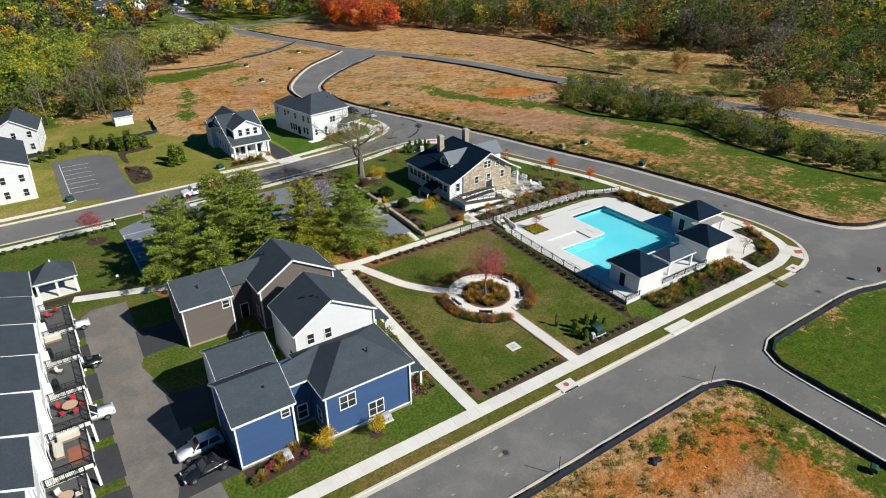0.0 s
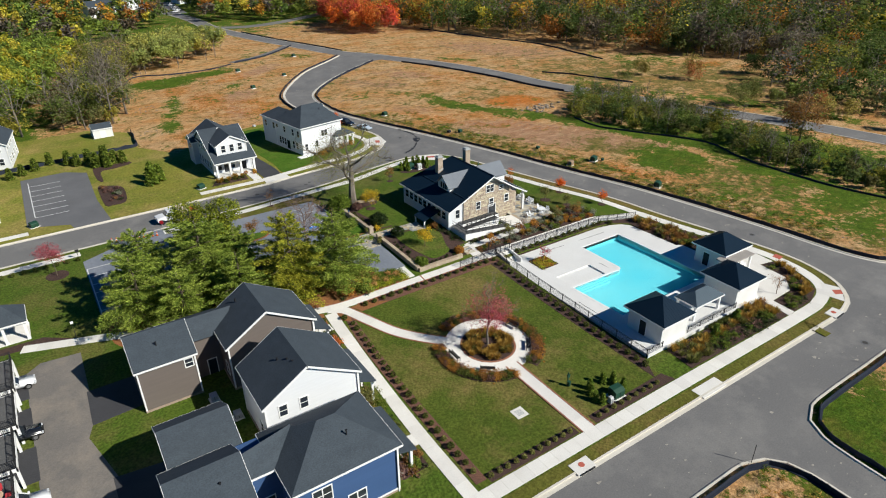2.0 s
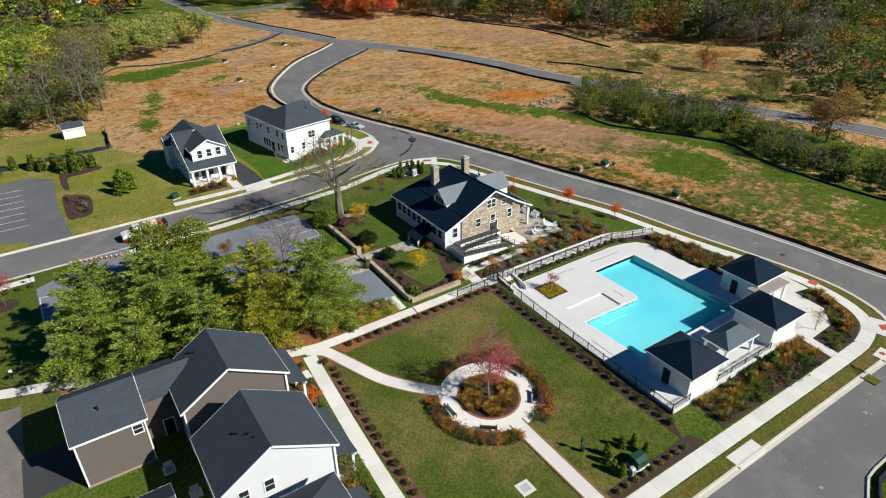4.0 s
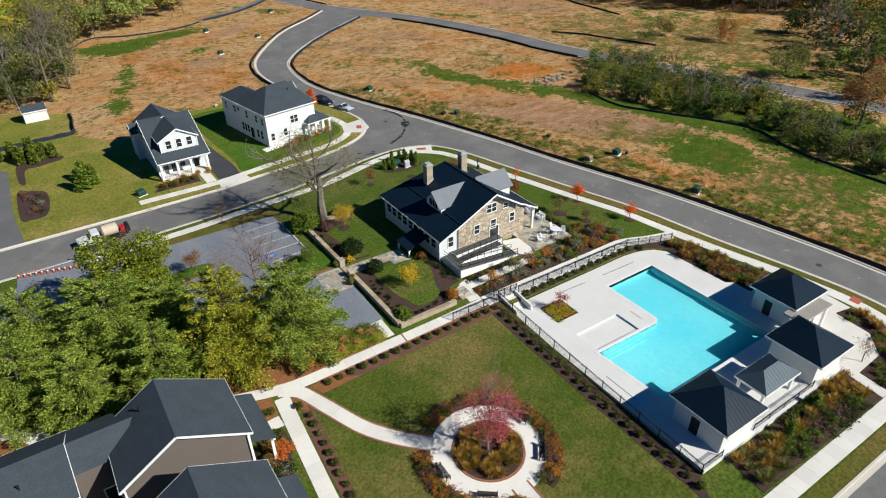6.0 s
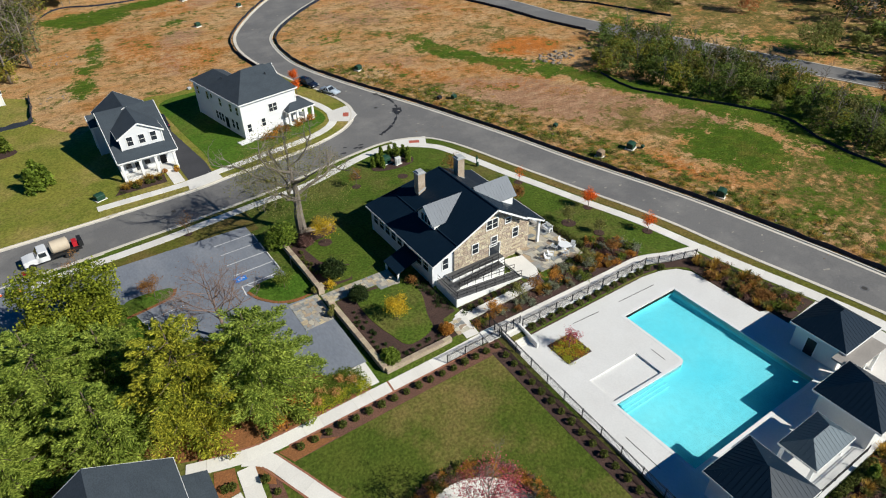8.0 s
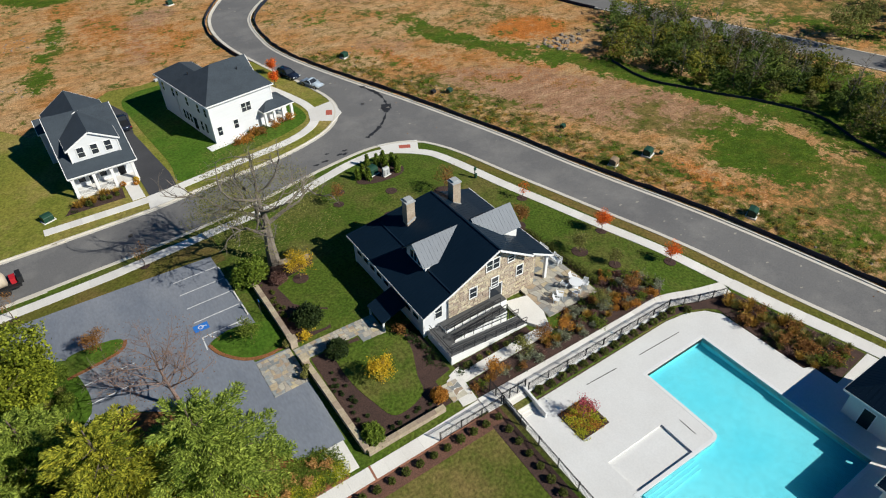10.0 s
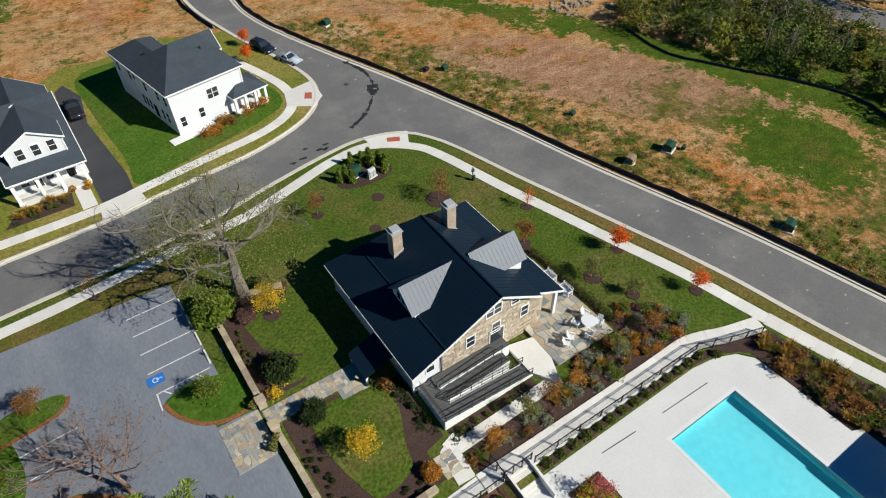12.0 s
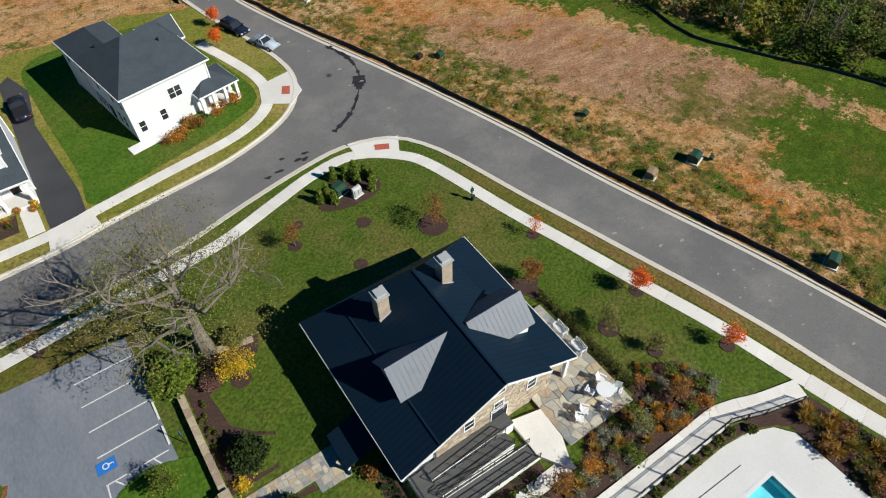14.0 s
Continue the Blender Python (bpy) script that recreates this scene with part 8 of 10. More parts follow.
for x, y, s in ((32.1, 73.3, 0.8), (31.5, 73.5, 0.85), (30.8, 73.2, 0.8), (30.5, 72.4, 0.75), (31.4, 72.7, 0.7), (32.1, 72.3, 0.6), (32.3, 76.1, 0.85), (31.7, 76.2, 0.8), (34.95, 75.2, 0.9)):
    plant("ball", "leaf_box", x, y, s, "small clipped green shrub by the porch path", "shrub", "porch corner shrubs")
fill_bed([(30.5, 68.4), (31.3, 68.4), (31.9, 70.2), (30.6, 70.2)], 0.5, 85, [("mat", "leaf_dark", 0.6, "low dark bedding plant", "groundcover"), ("mat", "leaf_shrub_g", 0.6, "low grey bedding plant", "groundcover")], "", "porch corner plants")
drape("bed_walkway", [(65.0, 76.32), (83.7, 76.32), (86.4, 75.93), (88.2, 75.2), (89.6, 75.3), (88.2, 76.0), (85.0, 77.1), (65.0, 77.15)], 0.08, M["mulch"], None, 0.1, label="dark mulch strip below the pool walkway", kind="structure", category="planting bed", flat=DZ)
# larger garden shrubs
plant("loose", "leaf_arbor", 49.4, 106.6, 3.9, "large rounded green shrub beside the wall")
plant("loose", "leaf_dark", 51.8, 96.6, 2.9, "large dark evergreen shrub in the garden")
plant("loose", "leaf_dark", 52.4, 91.0, 2.3, "dark evergreen shrub beside the flagstone walk")
plant("ball", "leaf_arbor", 50.7, 80.9, 2.2, "large clipped green shrub at the wall corner")
plant("loose", "leaf_shrub_p", 51.8, 104.4, 1.9, "dark purple shrub behind the wall")
plant("loose", "leaf_shrub_o", 57.9, 81.2, 1.6, "orange-leaved shrub at the garden gate")
plant("loose", "leaf_rust", 59.0, 90.2, 1.2, "russet shrub beside the entry")
plant("loose", "leaf_olive", 55.0, 107.5, 2.0, "yellowing shrub under the old tree")
plant("loose", "leaf_yellow", 50.6, 94.7, 0.9, "small golden shrub beside the pillar")
small_tree(67.8, 72.4, 2.8, 1.0, "leaf_red", "thin pink-leaved young tree in the pool deck planter", 51, 16)
small_tree(16.2, 46.4, 3.0, 1.0, "leaf_yellow", "small yellow tree beside the blue house", 52, 50)
small_tree(21.6, 45.4, 2.6, 1.0, "leaf_yellow", "small thin yellow tree before the blue house", 53, 40)
small_tree(30.2, 58.8, 3.0, 1.1, "leaf_olive", "young olive-leaved tree beside the path", 54, 40)
small_tree(89.6, 46.9, 3.6, 1.2, "leaf_rust", "bare young tree by the pool entrance", 55, 14)
small_tree(46.0, 97.6, 3.0, 1.2, "leaf_green", "young green tree on the parking island", 56, 60)
small_tree(33.0, 105.4, 3.4, 1.3, "leaf_rust", "young rust-leaved tree on the parking island", 57, 50)
small_tree(85.2, 85.4, 2.2, 0.7, "leaf_olive", "young shrub-like tree on the lawn", 58, 40)
small_tree(40.0, 117.0, 3.6, 1.2, "leaf_rust", "bare young street tree beside the pavement", 59, 8)
small_tree(26.0, 116.6, 3.6, 1.2, "leaf_rust", "bare young street tree beside the pavement", 60, 8)
for x, y, r in ((54.3, 85.7, 0.8), (54.0, 103.5, 0.9), (88.8, 91.1, 0.7), (91.0, 82.2, 0.7), (85.4, 102.4, 0.7), (81.2, 97.8, 0.8), (83.6, 89.5, 1.0), (77.7, 109.4, 1.6), (64.5, 115, 0.7), (4.2, 111.2, 1.6),
                (71.9, 113.9, 0.8), (85.2, 85.4, 0.7), (46.0, 97.6, 0.7), (40, 117, 0.6), (26, 116.6, 0.6), (16.2, 46.4, 0.6), (21.6, 45.4, 0.7), (68.8, 109, 0.7), (66, 117.6, 0.6)):
    drape("bed_tree_ring", circle(x, y, r, 18), 0.12, M["mulch"], None, 0.06, label="round mulch ring under a young tree", kind="structure", category="planting bed")
# evergreens round the cabinets at the corner and in the yards
for x, y in ((70.6, 119.6), (69.6, 119.2), (70.8, 118.2), (73.6, 121.0), (74.8, 121.2), (75.6, 120.0), (75.9, 118.9), (74.4, 119.8), (72.4, 121.6), (75.2, 117.8)):
    plant("cone", "leaf_arbor", x, y, 0.85, "slim conical evergreen round the cabinets", "evergreen", "corner evergreens", name="evergreen", sz=1.05)
drape("bed_cabinets", smooth([(69, 118.4), (71, 117), (74.5, 116.8), (76.4, 118), (76.4, 120.6), (74, 122), (71.4, 121.4)], 0.6, True), 0.12, M["mulch"], None, 0.06, label="mulched bed round utility cabinets", kind="structure", category="planting bed")
for x, y, s in ((24.2, 142.4, 2.3), (25.9, 143.6, 2.2), (24.9, 146.2, 2.1), (5, 166, 1.6), (8, 168.5, 1.7), (11.4, 166, 1.9), (13, 164, 1.7), (15.3, 163.6, 2.1), (16.4, 160.6, 2.0), (18.4, 161.6, 2.5), (2.5, 164, 1.5), (0.2, 162.5, 1.5), (18.4, 159.4, 1.7), (20.1, 161.2, 1.8), (21.7, 160.4, 1.7)):
    plant("cone", "leaf_arbor" if x > 23 else "leaf_green", x, y, s, "bushy conical evergreen in a yard", "evergreen", "yard evergreens", name="evergreen", sz=s * 0.9)
for x, y in ((51.6, 45.6), (52.0, 46.6), (52.6, 47.4), (54.6, 47.3), (55.8, 46.8), (51.9, 44.8), (55.9, 45.4)):
    plant("cone", "leaf_arbor", x, y, 0.75, "small upright evergreen screening the cabinet", "evergreen", "cabinet evergreens", name="evergreen", sz=0.8)
drape("bed_evergreens", smooth([(15.3, 151.7), (15.3, 158.6), (16.6, 162.5), (20, 162.4), (23.0, 160.2), (22.6, 158.4), (18.7, 157.3), (16.6, 156.7), (16.2, 150.2)], 0.8, True), 0.12, M["mulch"], None, 0.06, label="dark mulch bed under the yard evergreens", kind="structure", category="planting bed")
drape("bed_yard", smooth([(14.5, 136.4), (15.7, 135.7), (18.0, 136.0), (18.9, 140.5), (18.7, 145.2), (16.2, 147.2), (14.7, 147.4)], 0.8, True), 0.12, M["mulch"], None, 0.06, label="dark mulch bed in the yard", kind="structure", category="planting bed")
fill_bed([(15.0, 137), (17.6, 136.6), (18.3, 141), (18.2, 144.8), (15.2, 146.6)], 1.25, 79, [PURP_S, RUST_S, GRGN, LOWG, LOWG], "", "yard bed shrubs")
drape("bed_grey_house", [(33.9, 134.0), (41.5, 134.0), (41.7, 136.9), (35.6, 136.9)], 0.12, M["mulch"], None, 0.06, label="dark mulch bed before the porch", kind="structure", category="planting bed")
fill_bed([(34.6, 134.3), (41.2, 134.3), (41.4, 136.7), (36, 136.7)], 0.85, 80, [("ball", "leaf_box", 0.8, "small clipped green shrub in mulch", "shrub"), GOLD, LOWG], "", "porch bed plants")
slabs("path_grey_house", [(43.0, 132.6), (42.9, 137.3)], -0.85, 0.85, 0.15, M["concrete"], 1.5, label="concrete path to the porch")
fill_bed([(58, 138.2), (62, 139), (69, 141.6), (69.6, 144.6), (68.8, 142.6), (61, 140.2)], 0.9, 81, [RUST, ORNG, ("ball", "leaf_box", 0.7, "small clipped green shrub in mulch", "shrub"), GOLD], "", "white house shrubs")
drape("lawn_white_house", smooth([(49, 133.6), (56, 135.2), (65, 137.4), (70.6, 139.8), (72, 142.6), (71.6, 147), (69.6, 156), (66, 166), (56, 168), (48.2, 166), (47.9, 155), (49, 140)], 1.5, True), 0.11, M["grass_rich"], None, 0.06,
      label="fresh green lawn round the white house", kind="structure", category="lawn")

# clipped shrubs in pots by the garden gate, and autumn flowers on the porch steps
for x, y in ((48.5, 94.5), (48.9, 90.6), (48.4, 90.0)):
    pot = empty("potted_shrub", pose(x, y, H(x, y) + 0.17), "clipped round shrub in a dark pot", "potted plant", "gate pots")
    bm = bmesh.new()
    tube(bm, [(0, 0, 0), (0, 0, 0.1), (0, 0, 0.45)], [0.2, 0.22, 0.3], 14)
    part("pot", bm, M["iron"], pot)
    shared("foliage", plant_mesh("ball", "leaf_olive", 1), pot, Matrix.LocRotScale((0, 0, 0.3), None, (0.8, 0.8, 0.8)))
for x, y, lf, lab in ((42.0, 137.1, "leaf_shrub_o", "orange autumn flowers beside the porch steps"), (43.8, 137.2, "leaf_yellow", "yellow autumn flowers beside the porch steps"), (43.6, 136.4, "leaf_shrub_o", "orange autumn flowers beside the porch steps")):
    plant("ball", lf, x, y, 0.85, lab, "flower", "porch flowers", name="flower_clump", z=H(x, y) + 0.17)


def weeds(name, spots, seed, label):
    g = np.random.default_rng(seed)
    joined_plants(name, [("mat", ("leaf_olive", "leaf_green", "leaf_gold")[int(g.integers(3))], x, y, g.uniform(0.3, 0.85)) for x, y in spots], label, "weeds")


gw = np.random.default_rng(71)
STRIP = [p for p in offset(KERB_FAR, -1.0) if 52 < p[1] < 165]
weeds("weeds", [(x + abs(gw.normal(0, 4.2)) + 0.8, y + gw.uniform(-1.5, 1.5)) for x, y in STRIP for _ in range(11)], 72, "scattered weeds and dry stalks beside the silt fence")
weeds("weeds", [(gw.uniform(14, 59), 29.4 - abs(gw.normal(0, 5))) for _ in range(170)], 73, "scattered weeds on the bare building plot")
# ---------------------------------------------------------------- fences


def metal_fence(line, height, label, pitch=2.4, lift=None, rail_gap=0.13):
    """Black metal fence: posts and picket panels."""
    f = empty("metal_fence", pose(0, 0, 0), label, "fence")
    for a, b in zip(line, line[1:]):
        a, b = Vector(a), Vector(b)
        n = max(1, round((b - a).length / pitch))
        for i in range(n + 1):
            p = a.lerp(b, i / n)
            z = H(*p) + 0.1 if lift is None else lift
            bm = bmesh.new()
            box(bm, p.x - 0.04, p.y - 0.04, z - 0.1, p.x + 0.04, p.y + 0.04, z + height + 0.08)
            part("post", bm, M["black"], f)
            if i < n:
                q = a.lerp(b, (i + 1) / n)
                z2 = H(*q) + 0.1 if lift is None else lift
                bm = bmesh.new()
                for k in (0.1, height - 0.15, height):
                    obox(bm, (*p, z + k), (*q, z2 + k), 0.035, 0.04)
                m_ = max(2, round((q - p).length / rail_gap))
                for j in range(1, m_):
                    s = p.lerp(q, j / m_)
                    zz = z + (z2 - z) * j / m_
                    box(bm, s.x - 0.009, s.y - 0.009, zz + 0.1, s.x + 0.009, s.y + 0.009, zz + height)
                part("panel", bm, M["black"], f)["kind"] = "stuff"
    return f


metal_fence([(62.45, 77.4), (62.45, 47.5), (65.3, 47.5)], 1.35, "black metal picket fence along the pool lawn")
metal_fence([(70.5, 47.7), (80.8, 47.7)], 1.35, "black metal picket fence between the pool houses")
metal_fence([(65.4, 77.35), (85.0, 77.3), (88.4, 76.1), (91.9, 75.1)], 1.2, "black metal fence along the walkway")
metal_fence([(55.5, 77.5), (62.3, 77.5)], 1.2, "black metal fence along the walkway")
metal_fence([(62.4, 79.4), (62.4, 77.6), (65.2, 77.6)], 1.5, "black metal gate frame above the steps", 1.0)


def silt_fence(line, side, label, height=0.6, skirt=True):
    """Black fabric on stakes, sagging a little."""
    f = empty("silt_fence", pose(0, 0, 0), label, "fence", "silt fences")
    g = np.random.default_rng(len(line))
    pts = offset(line, side)
    bm = bmesh.new()
    rows = []
    for i, (x, y) in enumerate(pts):
        z = H(x, y)
        t = height * g.uniform(0.78, 1.05)
        w = 0.16 * g.uniform(-1, 1)
        n = Vector((0.05, 0.05))
        rows.append([bm.verts.new(p) for p in ((x - n.x + w, y - n.y, z - 0.1), (x - n.x * 0.5 + w, y - n.y * 0.5, z + t), (x + n.x * 0.5 + w, y + n.y * 0.5, z + t), (x + n.x + w, y + n.y, z - 0.1))])
    for r, s in zip(rows, rows[1:]):
        for k in range(3):
            bm.faces.new((r[k], s[k], s[k + 1], r[k + 1]))
    part("fabric", bm, M["fabric"], f, "black geotextile fabric")
    # folded skirt on the ground
    if skirt:
        ribbon("skirt", line, side, side * 1.35, 0.03, M["fabric"], f, 0.06)
    for i in range(0, len(pts), 2):
        x, y = pts[i]
        bm = bmesh.new()
        box(bm, x + 0.08, y + 0.08, H(x, y) - 0.1, x + 0.13, y + 0.13, H(x, y) + height + 0.12)
        part("stake", bm, M["wood"], f)
    return f


def near(line, keep):
    return [p for p in line if keep(*p)]


silt_fence(near(KERB_FAR, lambda x, y: x < 135), -0.9, "black silt fence along the bare field")
silt_fence(near(KERB_S, lambda x, y: x > 0 and y > -20), -0.8, "black silt fence round the building plot")
silt_fence(near(KERB_SE, lambda x, y: x < 140 and y > -20), -0.9, "black silt fence round the grass plot")
silt_fence(near(KERB_N, lambda x, y: y > 170), 0.8, "black silt fence beside the curving road")
silt_fence(near(FAR_ROAD, lambda x, y: 250 < y < 330), 4.2, "black silt fence beside the far road", 0.6, False)
silt_fence(near(FAR_ROAD, lambda x, y: 150 < y < 222), -4.2, "black silt fence beside the far road", 0.6, False)
silt_fence(near(TRACK, lambda x, y: True), 2.0, "black silt fence beside the spur", 0.6, False)
silt_fence(smooth([(75, 255), (66, 250), (52, 249.5), (42, 253), (36, 246)], 3), 0.2, "grey sandbag and fabric barrier under the grove", 0.4, False)
silt_fence(smooth([(143, 44), (139.5, 55), (136.4, 66), (136, 82), (139.5, 94), (133, 108), (128, 118), (129, 128)], 3), 0.3, "black silt fence at the foot of the thicket", 0.4, False)
silt_fence(smooth([(177, 284), (187, 245), (195, 218), (193.5, 189), (193, 179)], 3), 0.3, "black silt fence at the edge of the woods", 0.5, False)
silt_fence(smooth([(159, 175), (165, 166), (172, 146)], 3), 0.3, "black silt fence on the rough meadow", 0.5, False)
silt_fence(smooth([(-8, 166.5), (4, 168), (13.3, 169.2), (20.8, 170.0), (26.2, 170.6), (26.9, 174), (27.3, 179.3), (27.6, 184.6)], 1.5), 0.05, "dark fabric fence round a back yard", 1.0, False)

# ---------------------------------------------------------------- car park markings and cones


def stripe(a, b, w, label="white painted bay line", material="paint", lift=0.145, name="bay_line"):
    d = Vector((b[0] - a[0], b[1] - a[1])).normalized()
    s = Vector((-d.y, d.x)) * w / 2
    poly = [(a[0] + s.x, a[1] + s.y), (a[0] - s.x, a[1] - s.y), (b[0] - s.x, b[1] - s.y), (b[0] + s.x, b[1] + s.y)]
    return drape(name, poly, lift, M[material], None, 0.0, label=label, kind="structure", category="road marking")


for y in (111.5, 108.85, 106.15, 103.5, 100.85):
    stripe((41.9, y), (46.8, y), 0.13, name="road_marking")
stripe((42.0, 100.85), (41.9, 98.9), 0.13, name="road_marking")
for k in range(4):
    stripe((42.6 + k * 1.0, 100.8), (43.8 + k * 0.9, 99.2), 0.12, name="road_marking")
for y in (101.7, 99.0):
    stripe((30.4, y), (35.4, y), 0.13, name="road_marking")
stripe((30.4, 101.8), (30.4, 97.2), 0.13, name="road_marking")
for y in (110.5, 107.6, 104.8, 102, 99.2, 96.4):
    stripe((8.2, y), (13.4, y), 0.15, name="road_marking")
stripe((8.2, 110.6), (8.2, 95), 0.15, name="road_marking")
for k in range(7):
    stripe((3, 137.4 + k * 3), (8.6, 137.4 + k * 3), 0.15, lift=0.135, name="road_marking")
stripe((3, 137.4), (3, 158), 0.15, lift=0.135, name="road_marking")
sq = drape("road_marking", [(41.6, 101.9), (43.1, 101.9), (43.1, 103.0), (41.6, 103.0)], 0.145, M["blue_paint"], None, 0, label="blue accessible parking symbol", kind="structure", category="road marking")
bm = bmesh.new()
zz = H(42.4, 102.4) + 0.155
bmesh.ops.create_circle(bm, cap_ends=False, segments=18, radius=0.28, matrix=pose(42.3, 102.45, zz))
res = bmesh.ops.extrude_edge_only(bm, edges=bm.edges[:])
for v in [k for k in res["geom"] if isinstance(k, bmesh.types.BMVert)]:
    d = Vector((v.co.x - 42.3, v.co.y - 102.45))
    v.co.x, v.co.y = 42.3 + d.x * 0.68, 102.45 + d.y * 0.68
for a, b in (((42.4, 102.5), (42.85, 102.5)), ((42.85, 102.5), (42.95, 102.2))):
    obox(bm, (*a, zz), (*b, zz), 0.08, 0.006)
part("wheelchair_symbol", bm, M["paint"], sq)
for y in (110.2, 107.5, 104.8, 102.2):
    ws = empty("wheel_stop", pose(47.0, y, H(47, y) + 0.12), "white concrete wheel stop", "wheel stop", "wheel stops")
    bm = bmesh.new()
    prism(bm, [(-0.09, -0.9, 0), (0.09, -0.9, 0), (0.06, -0.9, 0.12), (-0.06, -0.9, 0.12)], (0, 1.8, 0))
    bmesh.ops.recalc_face_normals(bm, faces=bm.faces[:])
    part("block", bm, M["concrete"], ws)
drape("island_south", smooth([(42.2, 99.4), (44.6, 100.3), (47.0, 99.7), (48.9, 98.5), (48.8, 94.8), (46.4, 94.75), (44.4, 95.6), (42.8, 97.6)], 0.6, True), 0.17, M["grass_rich"], None, 0.12, label="grassy parking island with pine straw edge", kind="structure", category="lawn")
ribbon("trim", smooth([(42.2, 99.4), (42.8, 97.6), (44.4, 95.6), (46.4, 94.75), (48.6, 94.8)], 0.5), -0.15, 0.2, 0.19, M["straw_mulch"], None, 0.12, "rust pine straw edge of the island", "structure", "edging")
drape("island_west", smooth([(29.5, 103.6), (34.4, 104.2), (35.2, 105.5), (34.2, 106.4), (30, 106.6)], 0.6, True), 0.17, M["grass_rich"], None, 0.12, label="grassy parking island with pine straw edge", kind="structure", category="lawn")
ribbon("trim", smooth([(29.5, 103.5), (34.4, 104.1), (35.4, 105.5)], 0.5), -0.15, 0.2, 0.19, M["straw_mulch"], None, 0.12, "rust pine straw edge of the island", "structure", "edging")


def cone_at(x, y):
    c = empty("traffic_cone", pose(x, y, H(x, y) + 0.13), "orange traffic cone with white band", "cone", "traffic cones")
    bm = bmesh.new()
    tube(bm, [(0, 0, 0.03), (0, 0, 0.3)], [0.15, 0.1], 10)
    tube(bm, [(0, 0, 0.46), (0, 0, 0.72)], [0.075, 0.03], 10)
    part("body", bm, M["cone"], c)
    bm = bmesh.new()
    tube(bm, [(0, 0, 0.3), (0, 0, 0.46)], [0.1, 0.075], 10)
    part("band", bm, M["paint"], c)
    bm = bmesh.new()
    box(bm, -0.2, -0.2, 0, 0.2, 0.2, 0.03)
    part("base", bm, M["rubber"], c)
    return c


c0 = cone_at(13.0, 118.6)
for i in range(1, 11):
    x, y = 13.0 + 0.68 * i, 118.6 - 0.2 * i
    copy_thing(c0, pose(x, y, H(x, y) + 0.13, 0, 0, i * 20))

# ---------------------------------------------------------------- tactile plates, covers, stains
for poly in ([(79.2, 124.2), (80.8, 123.4), (80.3, 122.5), (78.8, 123.3)], [(75.4, 139.2), (76.2, 140.8), (75.3, 141.3), (74.5, 139.8)], [(97.2, 43.0), (98.3, 42.3), (97.4, 41.5), (96.4, 42.1)], [(99.6, 52.4), (100.9, 52.6), (100.8, 53.8), (99.5, 53.6)]):
    drape("paving_tactile", poly, 0.145, M["red_tile"], None, 0.08, label="red tactile ramp plate at the kerb", kind="structure", category="paving")
drape("paving_ramp", [(76.6, 126.2), (82.4, 124.0), (80.8, 121), (76.6, 123)], 0.138, M["concrete"], None, 0.12, label="pale concrete kerb ramp", kind="structure", category="pavement")
drape("paving_ramp", [(77.1, 139.2), (77.7, 144), (72.8, 143.2), (71.6, 139.4), (74.8, 137.2)], 0.138, M["concrete"], None, 0.12, label="pale concrete kerb ramp", kind="structure", category="pavement")
drape("paving_ramp", [(95.6, 40.3), (98.9, 42.6), (97.9, 45.0), (95.0, 43)], 0.138, M["concrete"], None, 0.12, label="pale concrete kerb ramp", kind="structure", category="pavement")
drape("paving_crossing", [(62, 38.9), (66.2, 38.9), (66.2, 40.6), (62, 40.6)], 0.138, M["concrete"], None, 0.12, label="pale concrete crossing slab", kind="structure", category="pavement")
drape("paving_entry", [(85.9, 42.9), (87.3, 42.9), (87.6, 46.2), (92.3, 46.4), (95.2, 48.9), (95.6, 53.2), (98.2, 52.7), (98.3, 56), (96.8, 61.9), (90.5, 61.5), (86.5, 54), (86.4, 47.4)], 0.13, M["concrete"], None, 0.12, label="pale concrete entry court of the pool", kind="structure", category="pavement")
stain = smooth([(84.6, 146.5), (85.6, 142.0), (84.8, 137.6), (82.2, 133.6), (79.6, 131.0), (76.5, 129.2)], 0.6)
g6 = np.random.default_rng(6)
for i in range(len(stain) - 1):
    w = abs(g6.normal(0.16, 0.16)) + 0.05 + (0.5 if 14 < i < 19 else 0)
    ribbon("road_stain", stain[i:i + 2], -w, w * 0.8, 0.012 + 0.004 * (i % 2), M["tar"], None, 0.01, "dark tar stain on the asphalt", "structure", "stain")
for x, y in ((72, 127.8), (70.6, 127.2), (71.4, 126.9), (66.5, 126.4), (69.2, 128.4), (68.0, 126.6), (51, 124.6), (50, 124)):
    drape("road_stain", [(x + 0.5 * math.cos(k) * g6.uniform(0.3, 1.3), y + 0.35 * math.sin(k) * g6.uniform(0.4, 1.2)) for k in np.linspace(0, 5.6, 8)], 0.015, M["tar"], None, 0, label="dark tar patch on the asphalt", kind="structure", category="stain")
for x, y in ((31.2, 35.6), (81.5, 140), (40, 124.6), (104, 60), (88, 34)):
    mh = empty("manhole", pose(x, y, H(x, y)), "round cast-iron manhole cover in patched asphalt", "manhole", "manholes")
    bm = bmesh.new()
    tube(bm, [(0, 0, -0.02), (0, 0, 0.014)], [0.55, 0.55], 24)
    part("collar", bm, M["lot_dark"], mh)
    bm = bmesh.new()
    tube(bm, [(0, 0, 0), (0, 0, 0.025)], [0.33, 0.33], 20)
    part("cover", bm, M["iron"], mh)


